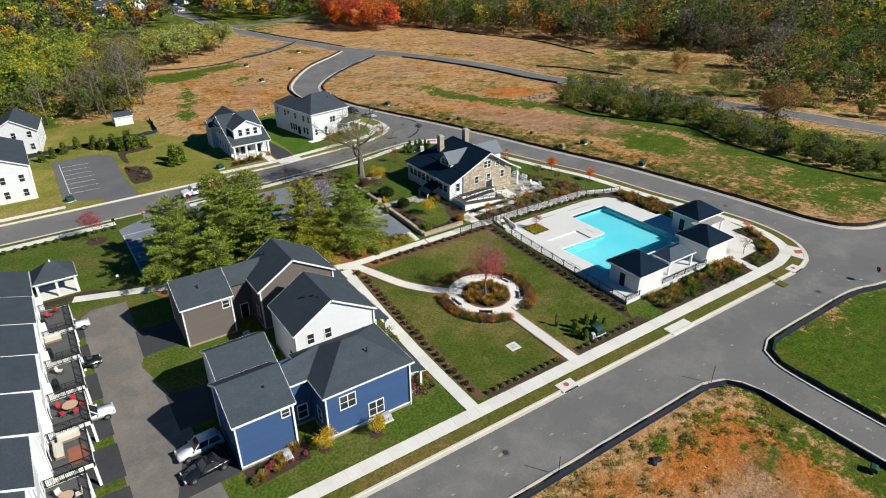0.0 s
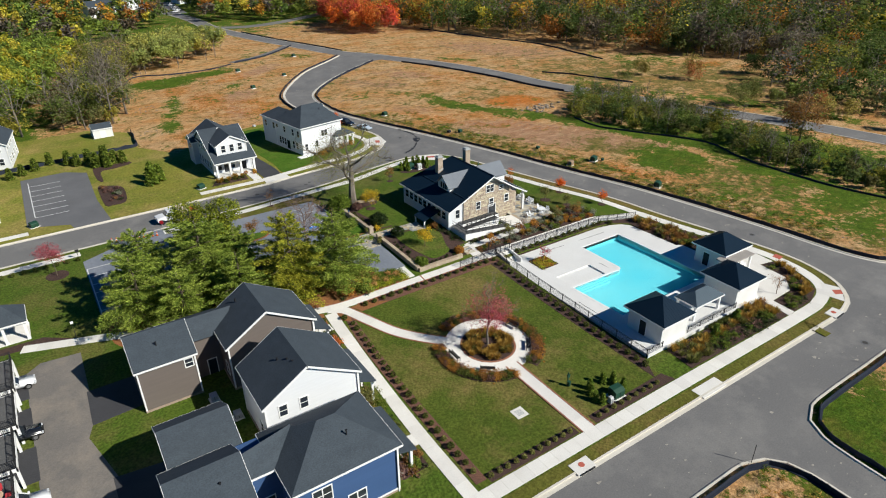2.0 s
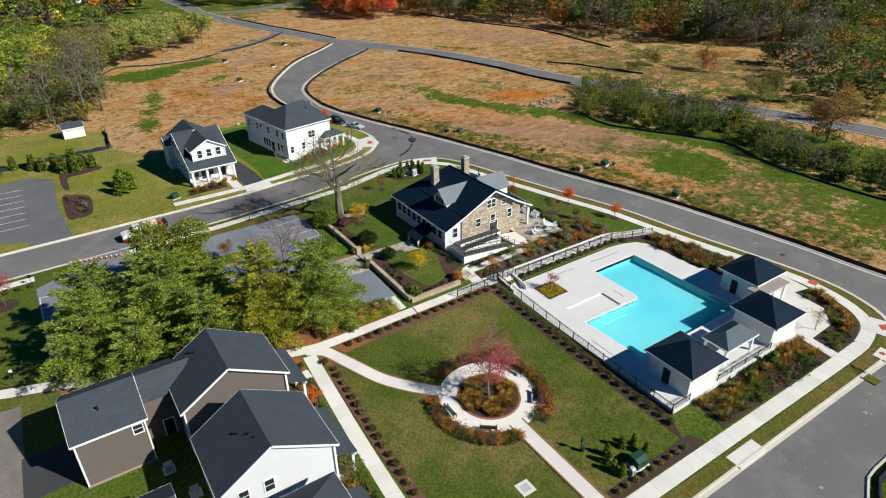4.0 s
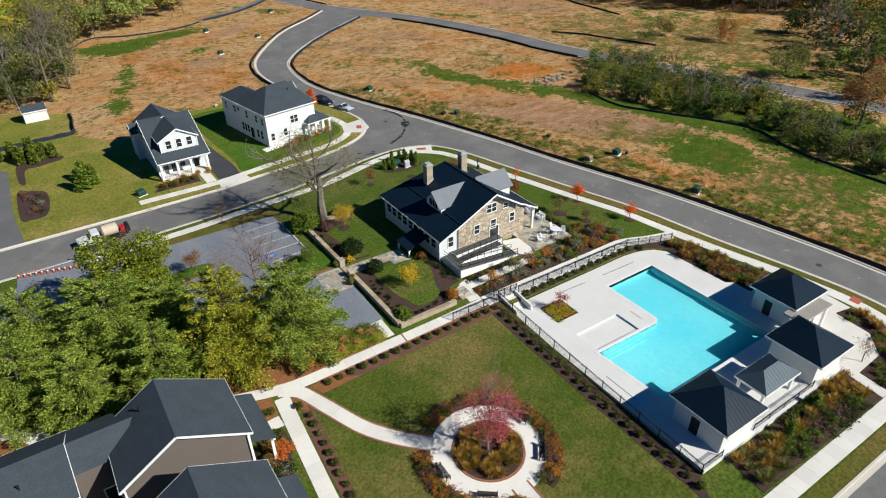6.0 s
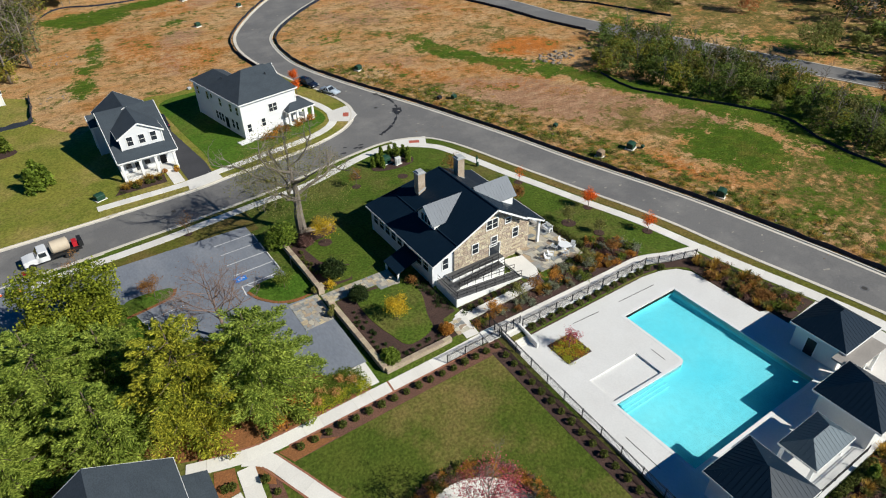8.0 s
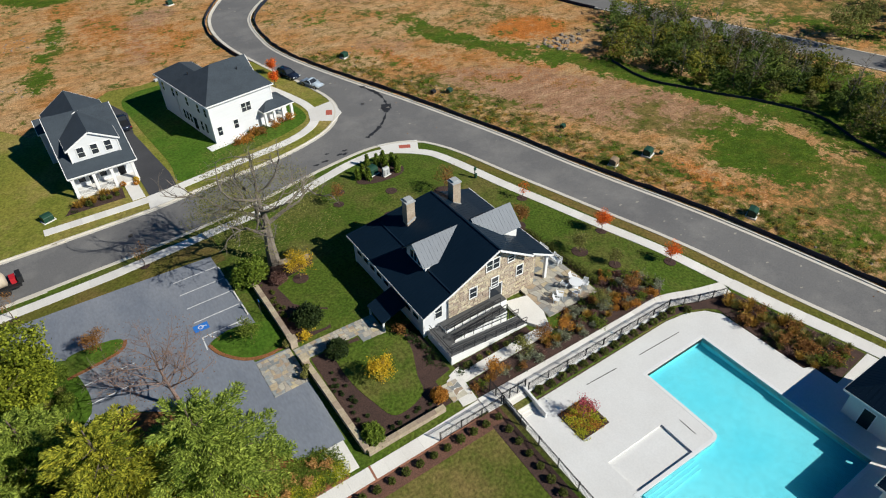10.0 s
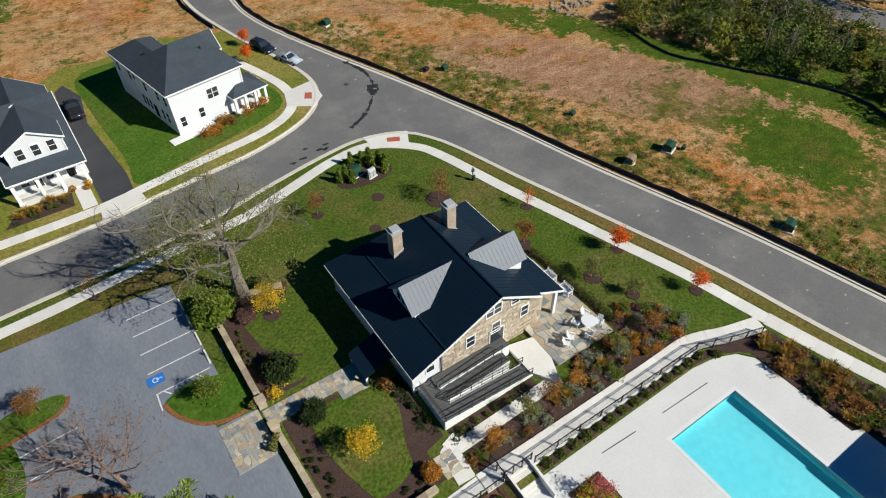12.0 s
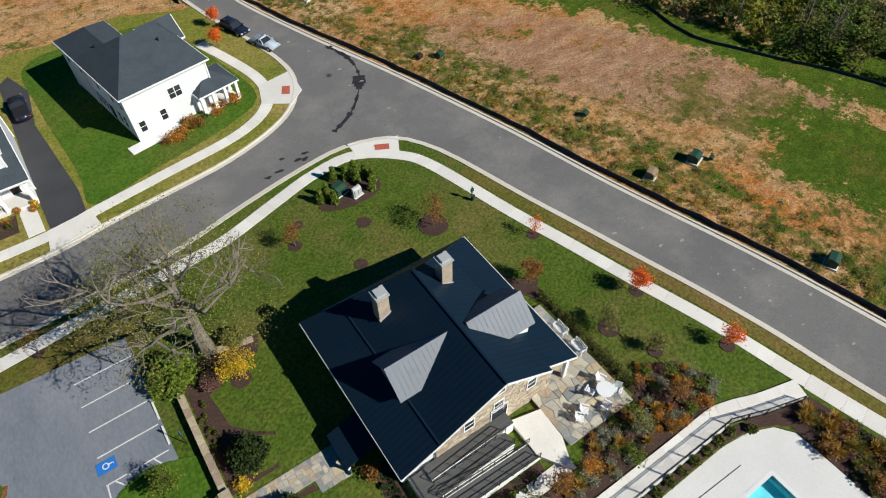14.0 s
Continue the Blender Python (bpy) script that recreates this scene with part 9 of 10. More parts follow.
def inlet(x, y, turn):
    d = empty("storm_drain", pose(x, y, H(x, y), 0, 0, turn), "concrete storm drain with iron lid at the kerb", "drain", "kerb drains")
    bm = bmesh.new()
    box(bm, -1.2, -0.75, 0, 1.2, 0.75, 0.165)
    part("slab", bm, M["concrete"], d)
    bm = bmesh.new()
    tube(bm, [(0, 0.1, 0.16), (0, 0.1, 0.185)], [0.33, 0.33], 18)
    part("lid", bm, M["red_tile"], d, "rusty round lid")
    bm = bmesh.new()
    box(bm, -1.0, -0.9, 0.03, 1.0, -0.74, 0.13)
    part("mouth", bm, M["black"], d)


inlet(43.6, 39.6, 0)
inlet(91.5, 39.7, 4)
bm = bmesh.new()
fd = empty("lawn_drain", pose(43.3, 48.9, H(43.3, 48.9) + 0.05), "square iron grate in a concrete frame on the lawn", "drain")
box(bm, -0.75, -0.75, 0, 0.75, 0.75, 0.09)
part("frame_slab", bm, M["concrete"], fd)
for i in range(8):
    bm = bmesh.new()
    box(bm, -0.42, -0.42 + i * 0.11, 0.08, 0.42, -0.36 + i * 0.11, 0.11)
    part("grate_bar", bm, M["grey_metal"], fd)

# ---------------------------------------------------------------- cabinets, posts, signs


def cabinet(x, y, w, d, hh, turn, material, label, pad=True):
    c = empty("utility_cabinet", pose(x, y, H(x, y) + 0.05, 0, 0, turn), label, "utility cabinet", "utility cabinets")
    if pad:
        bm = bmesh.new()
        box(bm, -w / 2 - 0.15, -d / 2 - 0.15, -0.1, w / 2 + 0.15, d / 2 + 0.15, 0.12)
        part("pad", bm, M["concrete"], c)
    bm = bmesh.new()
    prism(bm, [(-w / 2, -d / 2, 0.1), (-w / 2, d / 2, 0.1), (-w / 2, d / 2, hh), (-w / 2, -d * 0.1, hh), (-w / 2, -d / 2, hh * 0.82)], (w, 0, 0))
    bmesh.ops.recalc_face_normals(bm, faces=bm.faces[:])
    bmesh.ops.bevel(bm, geom=bm.edges[:], offset=0.03, segments=1, affect="EDGES")
    part("housing", bm, M[material], c)
    bm = bmesh.new()
    box(bm, -0.02, -d / 2 - 0.02, 0.2, 0.02, -d / 2, hh * 0.75)
    part("door_seam", bm, M["black"], c)
    return c


cabinet(54.2, 44.9, 1.5, 1.2, 1.25, 0, "green_box", "dark green transformer cabinet on a concrete pad")
cabinet(52.8, 44.4, 0.5, 0.5, 0.9, 0, "grey_metal", "pale utility pedestal beside the cabinet", False)
cabinet(72.0, 119.4, 1.35, 1.1, 1.2, 15, "green_box", "dark green transformer cabinet among evergreens")
cabinet(73.4, 117.9, 1.0, 0.5, 1.3, 15, "grey_metal", "pale grey meter cabinet among evergreens")
cabinet(72.9, 117.7, 0.3, 0.3, 1.5, 15, "grey_metal", "slim pale grey meter pedestal", False)
for x, y, s, m_, lab in ((107.9, 100.6, 1.0, "green_box", "dark green transformer in the bare field"), (109.6, 99.6, 0.45, "green_box", "small green pedestal in the bare field"), (107.2, 82.6, 1.0, "green_box", "dark green transformer in the bare field"),
                      (96.0, 134.9, 0.7, "green_box", "green pedestal in the bare field"), (93.5, 136.2, 0.6, "black", "black junction box in the bare field"), (103.3, 113.9, 0.6, "green_box", "small green pedestal in the bare field"),
                      (88.2, 159.7, 0.9, "green_box", "dark green transformer in the bare field"), (101.9, 101.6, 0.9, "wood", "stack of brown timber blocks in the field"), (31.9, 134.4, 0.9, "green_box", "dark green transformer before the grey house"),
                      (69.0, 212, 0.9, "green_box", "green transformer on the bare plots"), (84, 224, 0.8, "green_box", "green pedestal on the bare plots"), (73.0, 240, 0.9, "green_box", "green transformer on the bare plots"),
                      (59.1, 13.3, 0.6, "green_box", "small green pedestal on the building plot"), (100, 255, 0.9, "green_box", "green transformer on the bare plots"), (55, 170, 0.5, "grey_metal", "pale pedestal at the lawn edge"), (2.6, 133.2, 0.9, "green_box", "green cabinet before the small car park")):
    cabinet(x, y, 1.45 * s, 1.1 * s, 1.1 * s, 20, m_, lab, s > 0.7)


def post(x, y, hh, material, label, head=None, turn=0):
    p = empty("sign_post" if head else "marker_post", pose(x, y, H(x, y) + 0.05, 0, 0, turn), label, "post")
    bm = bmesh.new()
    box(bm, -0.028, -0.028, -0.2, 0.028, 0.028, hh)
    part("pole", bm, M[material], p)
    if head:
        bm = bmesh.new()
        sides, r, mm = head
        tube(bm, [(0, -0.05, hh - r), (0, -0.08, hh - r)], [r, r], sides)
        part("sign_plate", bm, M[mm], p)
    return p


M["sign_red"] = mat("red_sign", (0.5, 0.02, 0.03), 0.5, None, 2.0, 9.0, 0.5, 0.0, fine=0.05)
post(97.2, 30.7, 2.6, "grey_metal", "stop sign on a steel post seen from behind", (8, 0.42, "sign_red"), 60)
post(21.0, 117.2, 2.4, "grey_metal", "round red no-entry sign on a post", (16, 0.36, "sign_red"), -35)
post(57.8, 30.4, 2.4, "black", "slim dark steel post at the kerb")
post(33.6, 30.4, 2.4, "black", "slim dark steel post at the kerb")
post(84.5, 30.6, 2.2, "black", "slim dark steel post at the kerb")
post(48.2, 100.5, 2.2, "black", "dark accessible parking sign post", (4, 0.2, "blue_paint"), 90)
post(7.6, 115.4, 1.8, "black", "small dark sign on a post", (4, 0.35, "black"))
post(4.6, 90.8, 3.0, "black", "slim dark lamp post with a white head", (4, 0.24, "plastic_white"))


def dispenser(x, y):
    p = empty("pet_station", pose(x, y, H(x, y) + 0.05), "green pet waste station on a post", "waste station", "pet stations")
    bm = bmesh.new()
    box(bm, -0.05, -0.05, -0.2, 0.05, 0.05, 1.9)
    part("pole", bm, M["green_box"], p)
    bm = bmesh.new()
    box(bm, -0.17, -0.12, 1.25, 0.17, 0.06, 1.65)
    part("bag_box", bm, M["green_box"], p)
    bm = bmesh.new()
    tube(bm, [(0, -0.2, 0.15), (0, -0.2, 0.75)], [0.2, 0.22], 12)
    part("bin", bm, M["green_box"], p)


dispenser(50.9, 49.3)
dispenser(83.3, 110.2)

# ---------------------------------------------------------------- benches, tables and chairs


def bench(x, y, turn):
    b = empty("bench", pose(x, y, H(x, y) + 0.14, 0, 0, turn), "dark slatted metal bench on the terrace", "bench", "terrace benches")
    for i in range(5):
        bm = bmesh.new()
        box(bm, -0.9, -0.22 + i * 0.1, 0.42, 0.9, -0.14 + i * 0.1, 0.45)
        part("seat_slat", bm, M["iron"], b)
    for i in range(4):
        bm = bmesh.new()
        obox(bm, (-0.9, 0.28 + i * 0.03, 0.52 + i * 0.11), (0.9, 0.28 + i * 0.03, 0.52 + i * 0.11), 0.03, 0.08)
        part("back_slat", bm, M["iron"], b)
    for xx in (-0.85, 0.85):
        bm = bmesh.new()
        box(bm, xx - 0.03, -0.22, 0, xx + 0.03, -0.16, 0.62)
        box(bm, xx - 0.03, 0.2, 0, xx + 0.03, 0.27, 0.9)
        box(bm, xx - 0.03, -0.22, 0.6, xx + 0.03, 0.3, 0.64)
        part("end_frame", bm, M["black"], b)


for a in (178, 232, 322, 14):
    bench(CX + 5.0 * math.cos(radians(a)), CY + 5.0 * math.sin(radians(a)), a - 90)


def armchair(m, label, group):
    c = empty("garden_chair", m, label, "chair", group)
    for i in range(5):
        bm = bmesh.new()
        box(bm, -0.27 + i * 0.11, -0.3, 0.36, -0.18 + i * 0.11, 0.22, 0.39)
        part("seat_slat", bm, M["plastic_white"], c)
        bm = bmesh.new()
        obox(bm, (-0.225 + i * 0.11, 0.22, 0.36), (-0.225 + i * 0.11, 0.48, 0.98), 0.09, 0.025)
        part("back_slat", bm, M["plastic_white"], c)
    for s in (-1, 1):
        bm = bmesh.new()
        box(bm, s * 0.36 - 0.06, -0.35, 0.56, s * 0.36 + 0.06, 0.32, 0.59)
        part("armrest", bm, M["plastic_white"], c)
        for yy in (-0.3, 0.26):
            bm = bmesh.new()
            box(bm, s * 0.34 - 0.03, yy - 0.03, 0, s * 0.34 + 0.03, yy + 0.03, 0.56)
            part("leg", bm, M["plastic_white"], c)
    return c


PZ = H(77, 87) + 0.42
ch = armchair(pose(75.1, 84.3, PZ, 0, 0, 40), "white slatted garden chair on the patio", "patio chairs")
for x, y, t in ((75.9, 84.6, 40), (77.6, 83.9, 200), (79.3, 84.4, 300), (78.9, 85.9, 20), (77.4, 85.6, 110)):
    copy_thing(ch, pose(x, y, PZ, 0, 0, t))
tb = empty("garden_table", pose(78.4, 84.9, PZ), "round white garden table on the patio", "table")
bm = bmesh.new()
tube(bm, [(0, 0, 0.71), (0, 0, 0.75)], [0.75, 0.75], 32)
part("tabletop", bm, M["plastic_white"], tb)
bm = bmesh.new()
tube(bm, [(0, 0, 0.02), (0, 0, 0.1), (0, 0, 0.71)], [0.35, 0.08, 0.08], 12)
part("pedestal", bm, M["plastic_white"], tb)
for x, y, t in ((79.5, 89.3, -90), (79.4, 91.6, -90)):
    s = empty("garden_bench", pose(x, y, PZ + 0.02, 0, 0, t), "white slatted garden settee under the eaves", "bench", "garden settees")
    for i in range(5):
        bm = bmesh.new()
        box(bm, -0.65, -0.28 + i * 0.11, 0.38, 0.65, -0.2 + i * 0.11, 0.41)
        part("seat_slat", bm, M["plastic_white"], s)
    for i in range(9):
        bm = bmesh.new()
        obox(bm, (-0.6 + i * 0.15, 0.26, 0.42), (-0.6 + i * 0.15, 0.36, 0.9), 0.07, 0.02)
        part("back_slat", bm, M["plastic_white"], s)
    for xx in (-0.66, 0.66):
        bm = bmesh.new()
        box(bm, xx - 0.04, -0.3, 0, xx + 0.04, -0.22, 0.62)
        box(bm, xx - 0.04, 0.24, 0, xx + 0.04, 0.32, 0.92)
        box(bm, xx - 0.05, -0.32, 0.6, xx + 0.05, 0.3, 0.64)
        part("end_frame", bm, M["plastic_white"], s)

# ---------------------------------------------------------------- vehicles


def vehicle(m, paint, label, length=4.7, width=1.85, height=1.65, kind="suv"):
    """A car: body shell, glasshouse, roof, wheels and lamps; the nose points along +x."""
    c = empty("car", m, label, "car")
    L, W = length / 2, width / 2
    sill, belt = 0.32, height * 0.58
    prof = [(-L, 0.5), (-L * 0.985, belt - 0.05), (-L * 0.93, belt + 0.02), (L * 0.32, belt + 0.0), (L * 0.9, belt - 0.16), (L * 0.99, belt - 0.34), (L, 0.45), (L * 0.95, sill), (-L * 0.95, sill)]
    if kind == "pickup":
        prof = [(-L, 0.5), (-L, belt + 0.02), (L * 0.36, belt + 0.02), (L * 0.92, belt - 0.06), (L, belt - 0.3), (L, 0.5), (L * 0.95, sill + 0.1), (-L * 0.95, sill + 0.1)]
    bm = bmesh.new()
    prism(bm, [(x, -W, z) for x, z in prof], (0, width, 0))
    bmesh.ops.recalc_face_normals(bm, faces=bm.faces[:])
    for v in bm.verts:
        if abs(v.co.x) > L * 0.9:
            v.co.y *= 0.86
    bmesh.ops.bevel(bm, geom=bm.edges[:], offset=0.13, segments=3, affect="EDGES", clamp_overlap=True)
    for f in bm.faces:
        f.smooth = True
    part("body", bm, M[paint], c)
    back, front = {"suv": (-0.9, 0.32), "sedan": (-0.62, 0.3), "coupe": (-0.55, 0.25), "pickup": (-0.12, 0.42)}[kind]
    rb, rf = {"suv": (-0.78, 0.02), "sedan": (-0.38, 0.0), "coupe": (-0.25, -0.02), "pickup": (-0.08, 0.18)}[kind]
    bm = bmesh.new()
    lo = [(L * back, -W * 0.9), (L * front, -W * 0.88), (L * front, W * 0.88), (L * back, W * 0.9)]
    hi = [(L * rb, -W * 0.72), (L * rf, -W * 0.72), (L * rf, W * 0.72), (L * rb, W * 0.72)]
    a = [bm.verts.new((x, y, belt - 0.02)) for x, y in lo]
    b = [bm.verts.new((x, y, height - 0.04)) for x, y in hi]
    for i in range(4):
        bm.faces.new((a[i], a[(i + 1) % 4], b[(i + 1) % 4], b[i]))
    bm.faces.new(b)
    bm.faces.new(list(reversed(a)))
    bmesh.ops.bevel(bm, geom=bm.edges[:], offset=0.07, segments=2, affect="EDGES")
    part("glasshouse", bm, M["pane"], c, "dark tinted windows")
    bm = bmesh.new()
    box(bm, L * rb - 0.02, -W * 0.73, height - 0.12, L * rf + 0.02, W * 0.73, height + 0.01)
    bmesh.ops.bevel(bm, geom=bm.edges[:], offset=0.055, segments=3, affect="EDGES")
    for f in bm.faces:
        f.smooth = True
    part("roof", bm, M[paint], c)
    for s in (-1, 1):
        for (x, y), (u, w) in zip((lo[0], lo[1]), (hi[0], hi[1])):
            bm = bmesh.new()
            obox(bm, (x, s * abs(y), belt), (u, s * abs(w), height - 0.03), 0.09, 0.07)
            part("pillar", bm, M[paint], c)
        bm = bmesh.new()
        obox(bm, (L * (back + front) / 2, s * W * 0.9, belt), (L * (rb + rf) / 2, s * W * 0.73, height - 0.03), 0.08, 0.04)
        part("pillar", bm, M[paint], c)
        bm = bmesh.new()
        box(bm, L * 0.9, s * W * 0.72 - 0.18, belt - 0.34, L * 0.975, s * W * 0.72 + 0.14, belt - 0.2)
        part("headlight", bm, M["lamp_clear"], c)
        bm = bmesh.new()
        box(bm, -L * 1.0, s * W * 0.72 - 0.12, belt - 0.25, -L * 0.97, s * W * 0.72 + 0.12, belt - 0.08)
        part("taillight", bm, M["lamp_red"], c)
        bm = bmesh.new()
        box(bm, L * front - 0.12, s * (W + 0.02) - 0.08, belt - 0.02, L * front + 0.06, s * (W + 0.02) + 0.08, belt + 0.13)
        part("mirror", bm, M[paint], c)
        for x in (-L * 0.6, L * 0.62):
            bm = bmesh.new()
            tube(bm, [(x, s * (W - 0.22), 0.34), (x, s * (W + 0.01), 0.34)], [0.34, 0.34], 20)
            ty = part("tyre", bm, M["rubber"], c)
            bm = bmesh.new()
            tube(bm, [(x, s * (W - 0.05), 0.34), (x, s * (W + 0.025), 0.34)], [0.21, 0.2], 16)
            part("rim", bm, M["rim"], ty)
    if kind == "pickup":
        bm = bmesh.new()
        box(bm, -L * 0.95, -W * 0.8, belt + 0.01, -L * 0.14, W * 0.8, belt + 0.04)
        part("bed_floor", bm, M["black"], c)
    return c


def on(x, y, turn, lift=0.12):
    return pose(x, y, H(x, y) + lift, 0, 0, turn)


vehicle(on(5.6, 53.4, 184), "car_white", "white estate car parked on the dark drive", 4.7, 1.85, 1.65)
vehicle(on(5.4, 50.3, 184), "car_black", "black saloon car parked beside the blue house", 4.8, 1.85, 1.45, "sedan")
vehicle(on(-2.6, 84.2, 0), "car_white", "white car parked below a deck", 4.5, 1.8, 1.5, "sedan")
vehicle(on(-2.6, 74.6, 0), "car_black", "black car parked below a deck", 4.6, 1.8, 1.5, "sedan")
vehicle(on(-2.9, 64.4, 0), "car_white", "white sport utility car parked below a deck", 4.7, 1.9, 1.75)
vehicle(on(77.6, 151.6, -68, 0.01), "car_silver", "pale silver coupe parked at the kerb", 4.5, 1.9, 1.3, "coupe")
vehicle(on(75.6, 157.6, -70, 0.01), "car_navy", "dark navy car parked at the kerb", 4.8, 1.9, 1.6)
vehicle(on(46.0, 155.6, 92), "car_navy", "dark navy pickup truck on the drive", 5.6, 2.0, 1.85, "pickup")


def tank_truck(m):
    t = empty("truck", m, "white flatbed truck carrying a beige water tank", "truck")
    bm = bmesh.new()
    prism(bm, [(1.2, -1, 0.6), (3.2, -1, 0.6), (3.2, -1, 1.25), (2.4, -1, 1.4), (1.2, -1, 1.4)], (0, 2, 0))
    bmesh.ops.recalc_face_normals(bm, faces=bm.faces[:])
    bmesh.ops.bevel(bm, geom=bm.edges[:], offset=0.06, segments=2, affect="EDGES")
    part("bonnet", bm, M["car_white"], t)
    bm = bmesh.new()
    prism(bm, [(0.2, -1, 0.6), (1.7, -1, 0.6), (1.7, -1, 1.35), (1.25, -1, 2.1), (0.2, -1, 2.1)], (0, 2, 0))
    bmesh.ops.recalc_face_normals(bm, faces=bm.faces[:])
    bmesh.ops.bevel(bm, geom=bm.edges[:], offset=0.06, segments=2, affect="EDGES")
    part("cab", bm, M["car_white"], t)
    bm = bmesh.new()
    prism(bm, [(1.72, -0.85, 1.38), (1.74, -0.85, 1.42), (1.32, -0.85, 2.05), (1.28, -0.85, 2.05)], (0, 1.7, 0))
    bmesh.ops.recalc_face_normals(bm, faces=bm.faces[:])
    part("windscreen", bm, M["pane"], t)
    for s in (-1, 1):
        bm = bmesh.new()
        box(bm, 0.45, s * 1.0 - 0.02, 1.35, 1.3, s * 1.0 + 0.02, 1.95)
        part("side_window", bm, M["pane"], t)
        for x in (2.4, -1.9):
            bm = bmesh.new()
            tube(bm, [(x, s * 0.75, 0.45), (x, s * 1.03, 0.45)], [0.45, 0.45], 18)
            part("tyre", bm, M["rubber"], t)
    bm = bmesh.new()
    box(bm, -3.6, -1.1, 0.75, 0.1, 1.1, 0.95)
    part("flatbed", bm, M["black"], t)
    bm = bmesh.new()
    tube(bm, [(-2.4, 0, 1.7), (-2.25, 0, 1.7), (-0.35, 0, 1.7), (-0.15, 0, 1.7)], [0.55, 0.85, 0.85, 0.55], 24)
    part("tank", bm, M["tank"], t, "beige plastic tank")
    bm = bmesh.new()
    box(bm, -3.3, -0.5, 0.95, -2.7, 0.5, 1.7)
    part("pump", bm, M["sign_red"], t, "red pump engine")
    bm = bmesh.new()
    box(bm, -3.9, -0.8, 0.95, -3.4, 0.8, 1.8)
    part("hose_reel", bm, M["black"], t)
    for s in (-1, 1):
        bm = bmesh.new()
        obox(bm, (-3.5, s * 1.05, 1.3), (0, s * 1.05, 1.3), 0.05, 0.06)
        part("side_rail", bm, M["black"], t)


tank_truck(on(24.0, 122.0, 184, 0.0))
drape("lot_far", [(78, 424), (100, 420), (106, 486), (84, 496)], 0.05, M["lot_dark"], None, 0.1, label="distant grey car park among trees", kind="structure", category="car park")
far_car = vehicle(on(95, 426, 20), "car_white", "white car parked in the distant car park", 4.8, 1.9, 1.8)
for x, y, t in ((97, 433, 20), (98.5, 441, 22), (99.5, 449, 20), (88, 440, 200), (90, 456, 200), (101, 462, 20), (86, 430, 200)):
    copy_thing(far_car, on(x, y, t))

# ---------------------------------------------------------------- pavilion and sheds


def gazebo():
    h = empty("pavilion", pose(-2.9, 96.8, H(-2.9, 96.8)), "open white timber pavilion with dark hipped roof", "pavilion")
    hip_roof(h, -2.8, 2.8, -2.4, 2.4, 2.9, 4.9, M["shingle"])
    porch_posts(h, [(-2.4, -2), (2.4, -2), (-2.4, 2), (2.4, 2), (0, -2), (0, 2)], 0, 2.8, 0.16)
    bm = bmesh.new()
    box(bm, -2.6, -2.2, 0, 2.6, 2.2, 0.15)
    part("floor_slab", bm, M["concrete"], h)
    for a, b in (((-2.5, -2.1), (2.5, -2.1)), ((2.5, -2.1), (2.5, 2.1)), ((2.5, 2.1), (-2.5, 2.1)), ((-2.5, 2.1), (-2.5, -2.1))):
        bars("beam", [((*a, 2.6), (*b, 2.6))], 0.2, 0.3, M["trim"], h)
    bm = bmesh.new()
    tube(bm, [(0, 0, 4.8), (0, 0, 5.15)], [0.16, 0.05], 10)
    part("finial", bm, M["trim"], h)


gazebo()
drape("bed_pavilion", [(-6, 92.6), (0.4, 92.2), (4.4, 91.4), (1, 94), (-6, 94)], 0.11, M["mulch"], None, 0.06, label="mulch bed before the pavilion", kind="structure", category="planting bed")


def shed(m, w, d, hh, label, wall):
    s = empty("shed", m, label, "shed")
    gable_block(s, 0, w, 0, d, 0, hh, hh + 0.9, "x", M[wall], M["shingle"], 0.2, 0.2)
    door(s, "S", 0, w * 0.5, 0, 1.2, 1.9, M["trim"])


shed(pose(18.9, 182.9, 0.8, 0, 0, 3), 4.3, 3.4, 2.3, "small cream garden shed with dark roof", "stucco")
for x, y, t, w, d, lab in ((72, 455, 20, 12, 14, "distant pale house beyond the trees"), (50, 430, 10, 14, 12, "distant white house beyond the trees"), (60, 500, 30, 14, 12, "distant white house beyond the trees"), (108, 470, 10, 14, 14, "distant white house beyond the trees")):
    plain_house(pose(x, y, 0.5, 0, 0, t), w, d, 5.8, 8.6, lab)

# ---------------------------------------------------------------- deck furniture of the terraced row
M["rug"] = mat("terracotta_rug", (0.33, 0.12, 0.075), 0.95, (0.26, 0.1, 0.065), 2.0, 14.0, 0.5, 0.2, fine=0.2)
M["cushion"] = mat("cream_cushion", (0.62, 0.58, 0.5), 0.9, (0.56, 0.52, 0.45), 2.0, 14.0, 0.5, 0.1, fine=0.08)
M["red_fabric"] = mat("red_fabric", (0.45, 0.04, 0.05), 0.85, (0.38, 0.035, 0.045), 2.0, 14.0, 0.5, 0.1, fine=0.1)
M["tan_top"] = mat("tan_table_top", (0.55, 0.36, 0.25), 0.6, (0.48, 0.31, 0.21), 2.0, 14.0, 0.5, 0.05, fine=0.1)
DKZ = 3.2


def deck_table(x, y, r, top, label):
    t = empty("deck_table", pose(x, y, DKZ), label, "table")
    bm = bmesh.new()
    tube(bm, [(0, 0, 0.7), (0, 0, 0.74)], [r, r], 24)
    part("tabletop", bm, M[top], t)
    for k in range(4):
        a = k * math.pi / 2 + 0.78
        bm = bmesh.new()
        tube(bm, [(math.cos(a) * r * 0.6, math.sin(a) * r * 0.6, 0), (math.cos(a) * r * 0.5, math.sin(a) * r * 0.5, 0.7)], [0.03, 0.03], 6)
        part("leg", bm, M["black"], t)


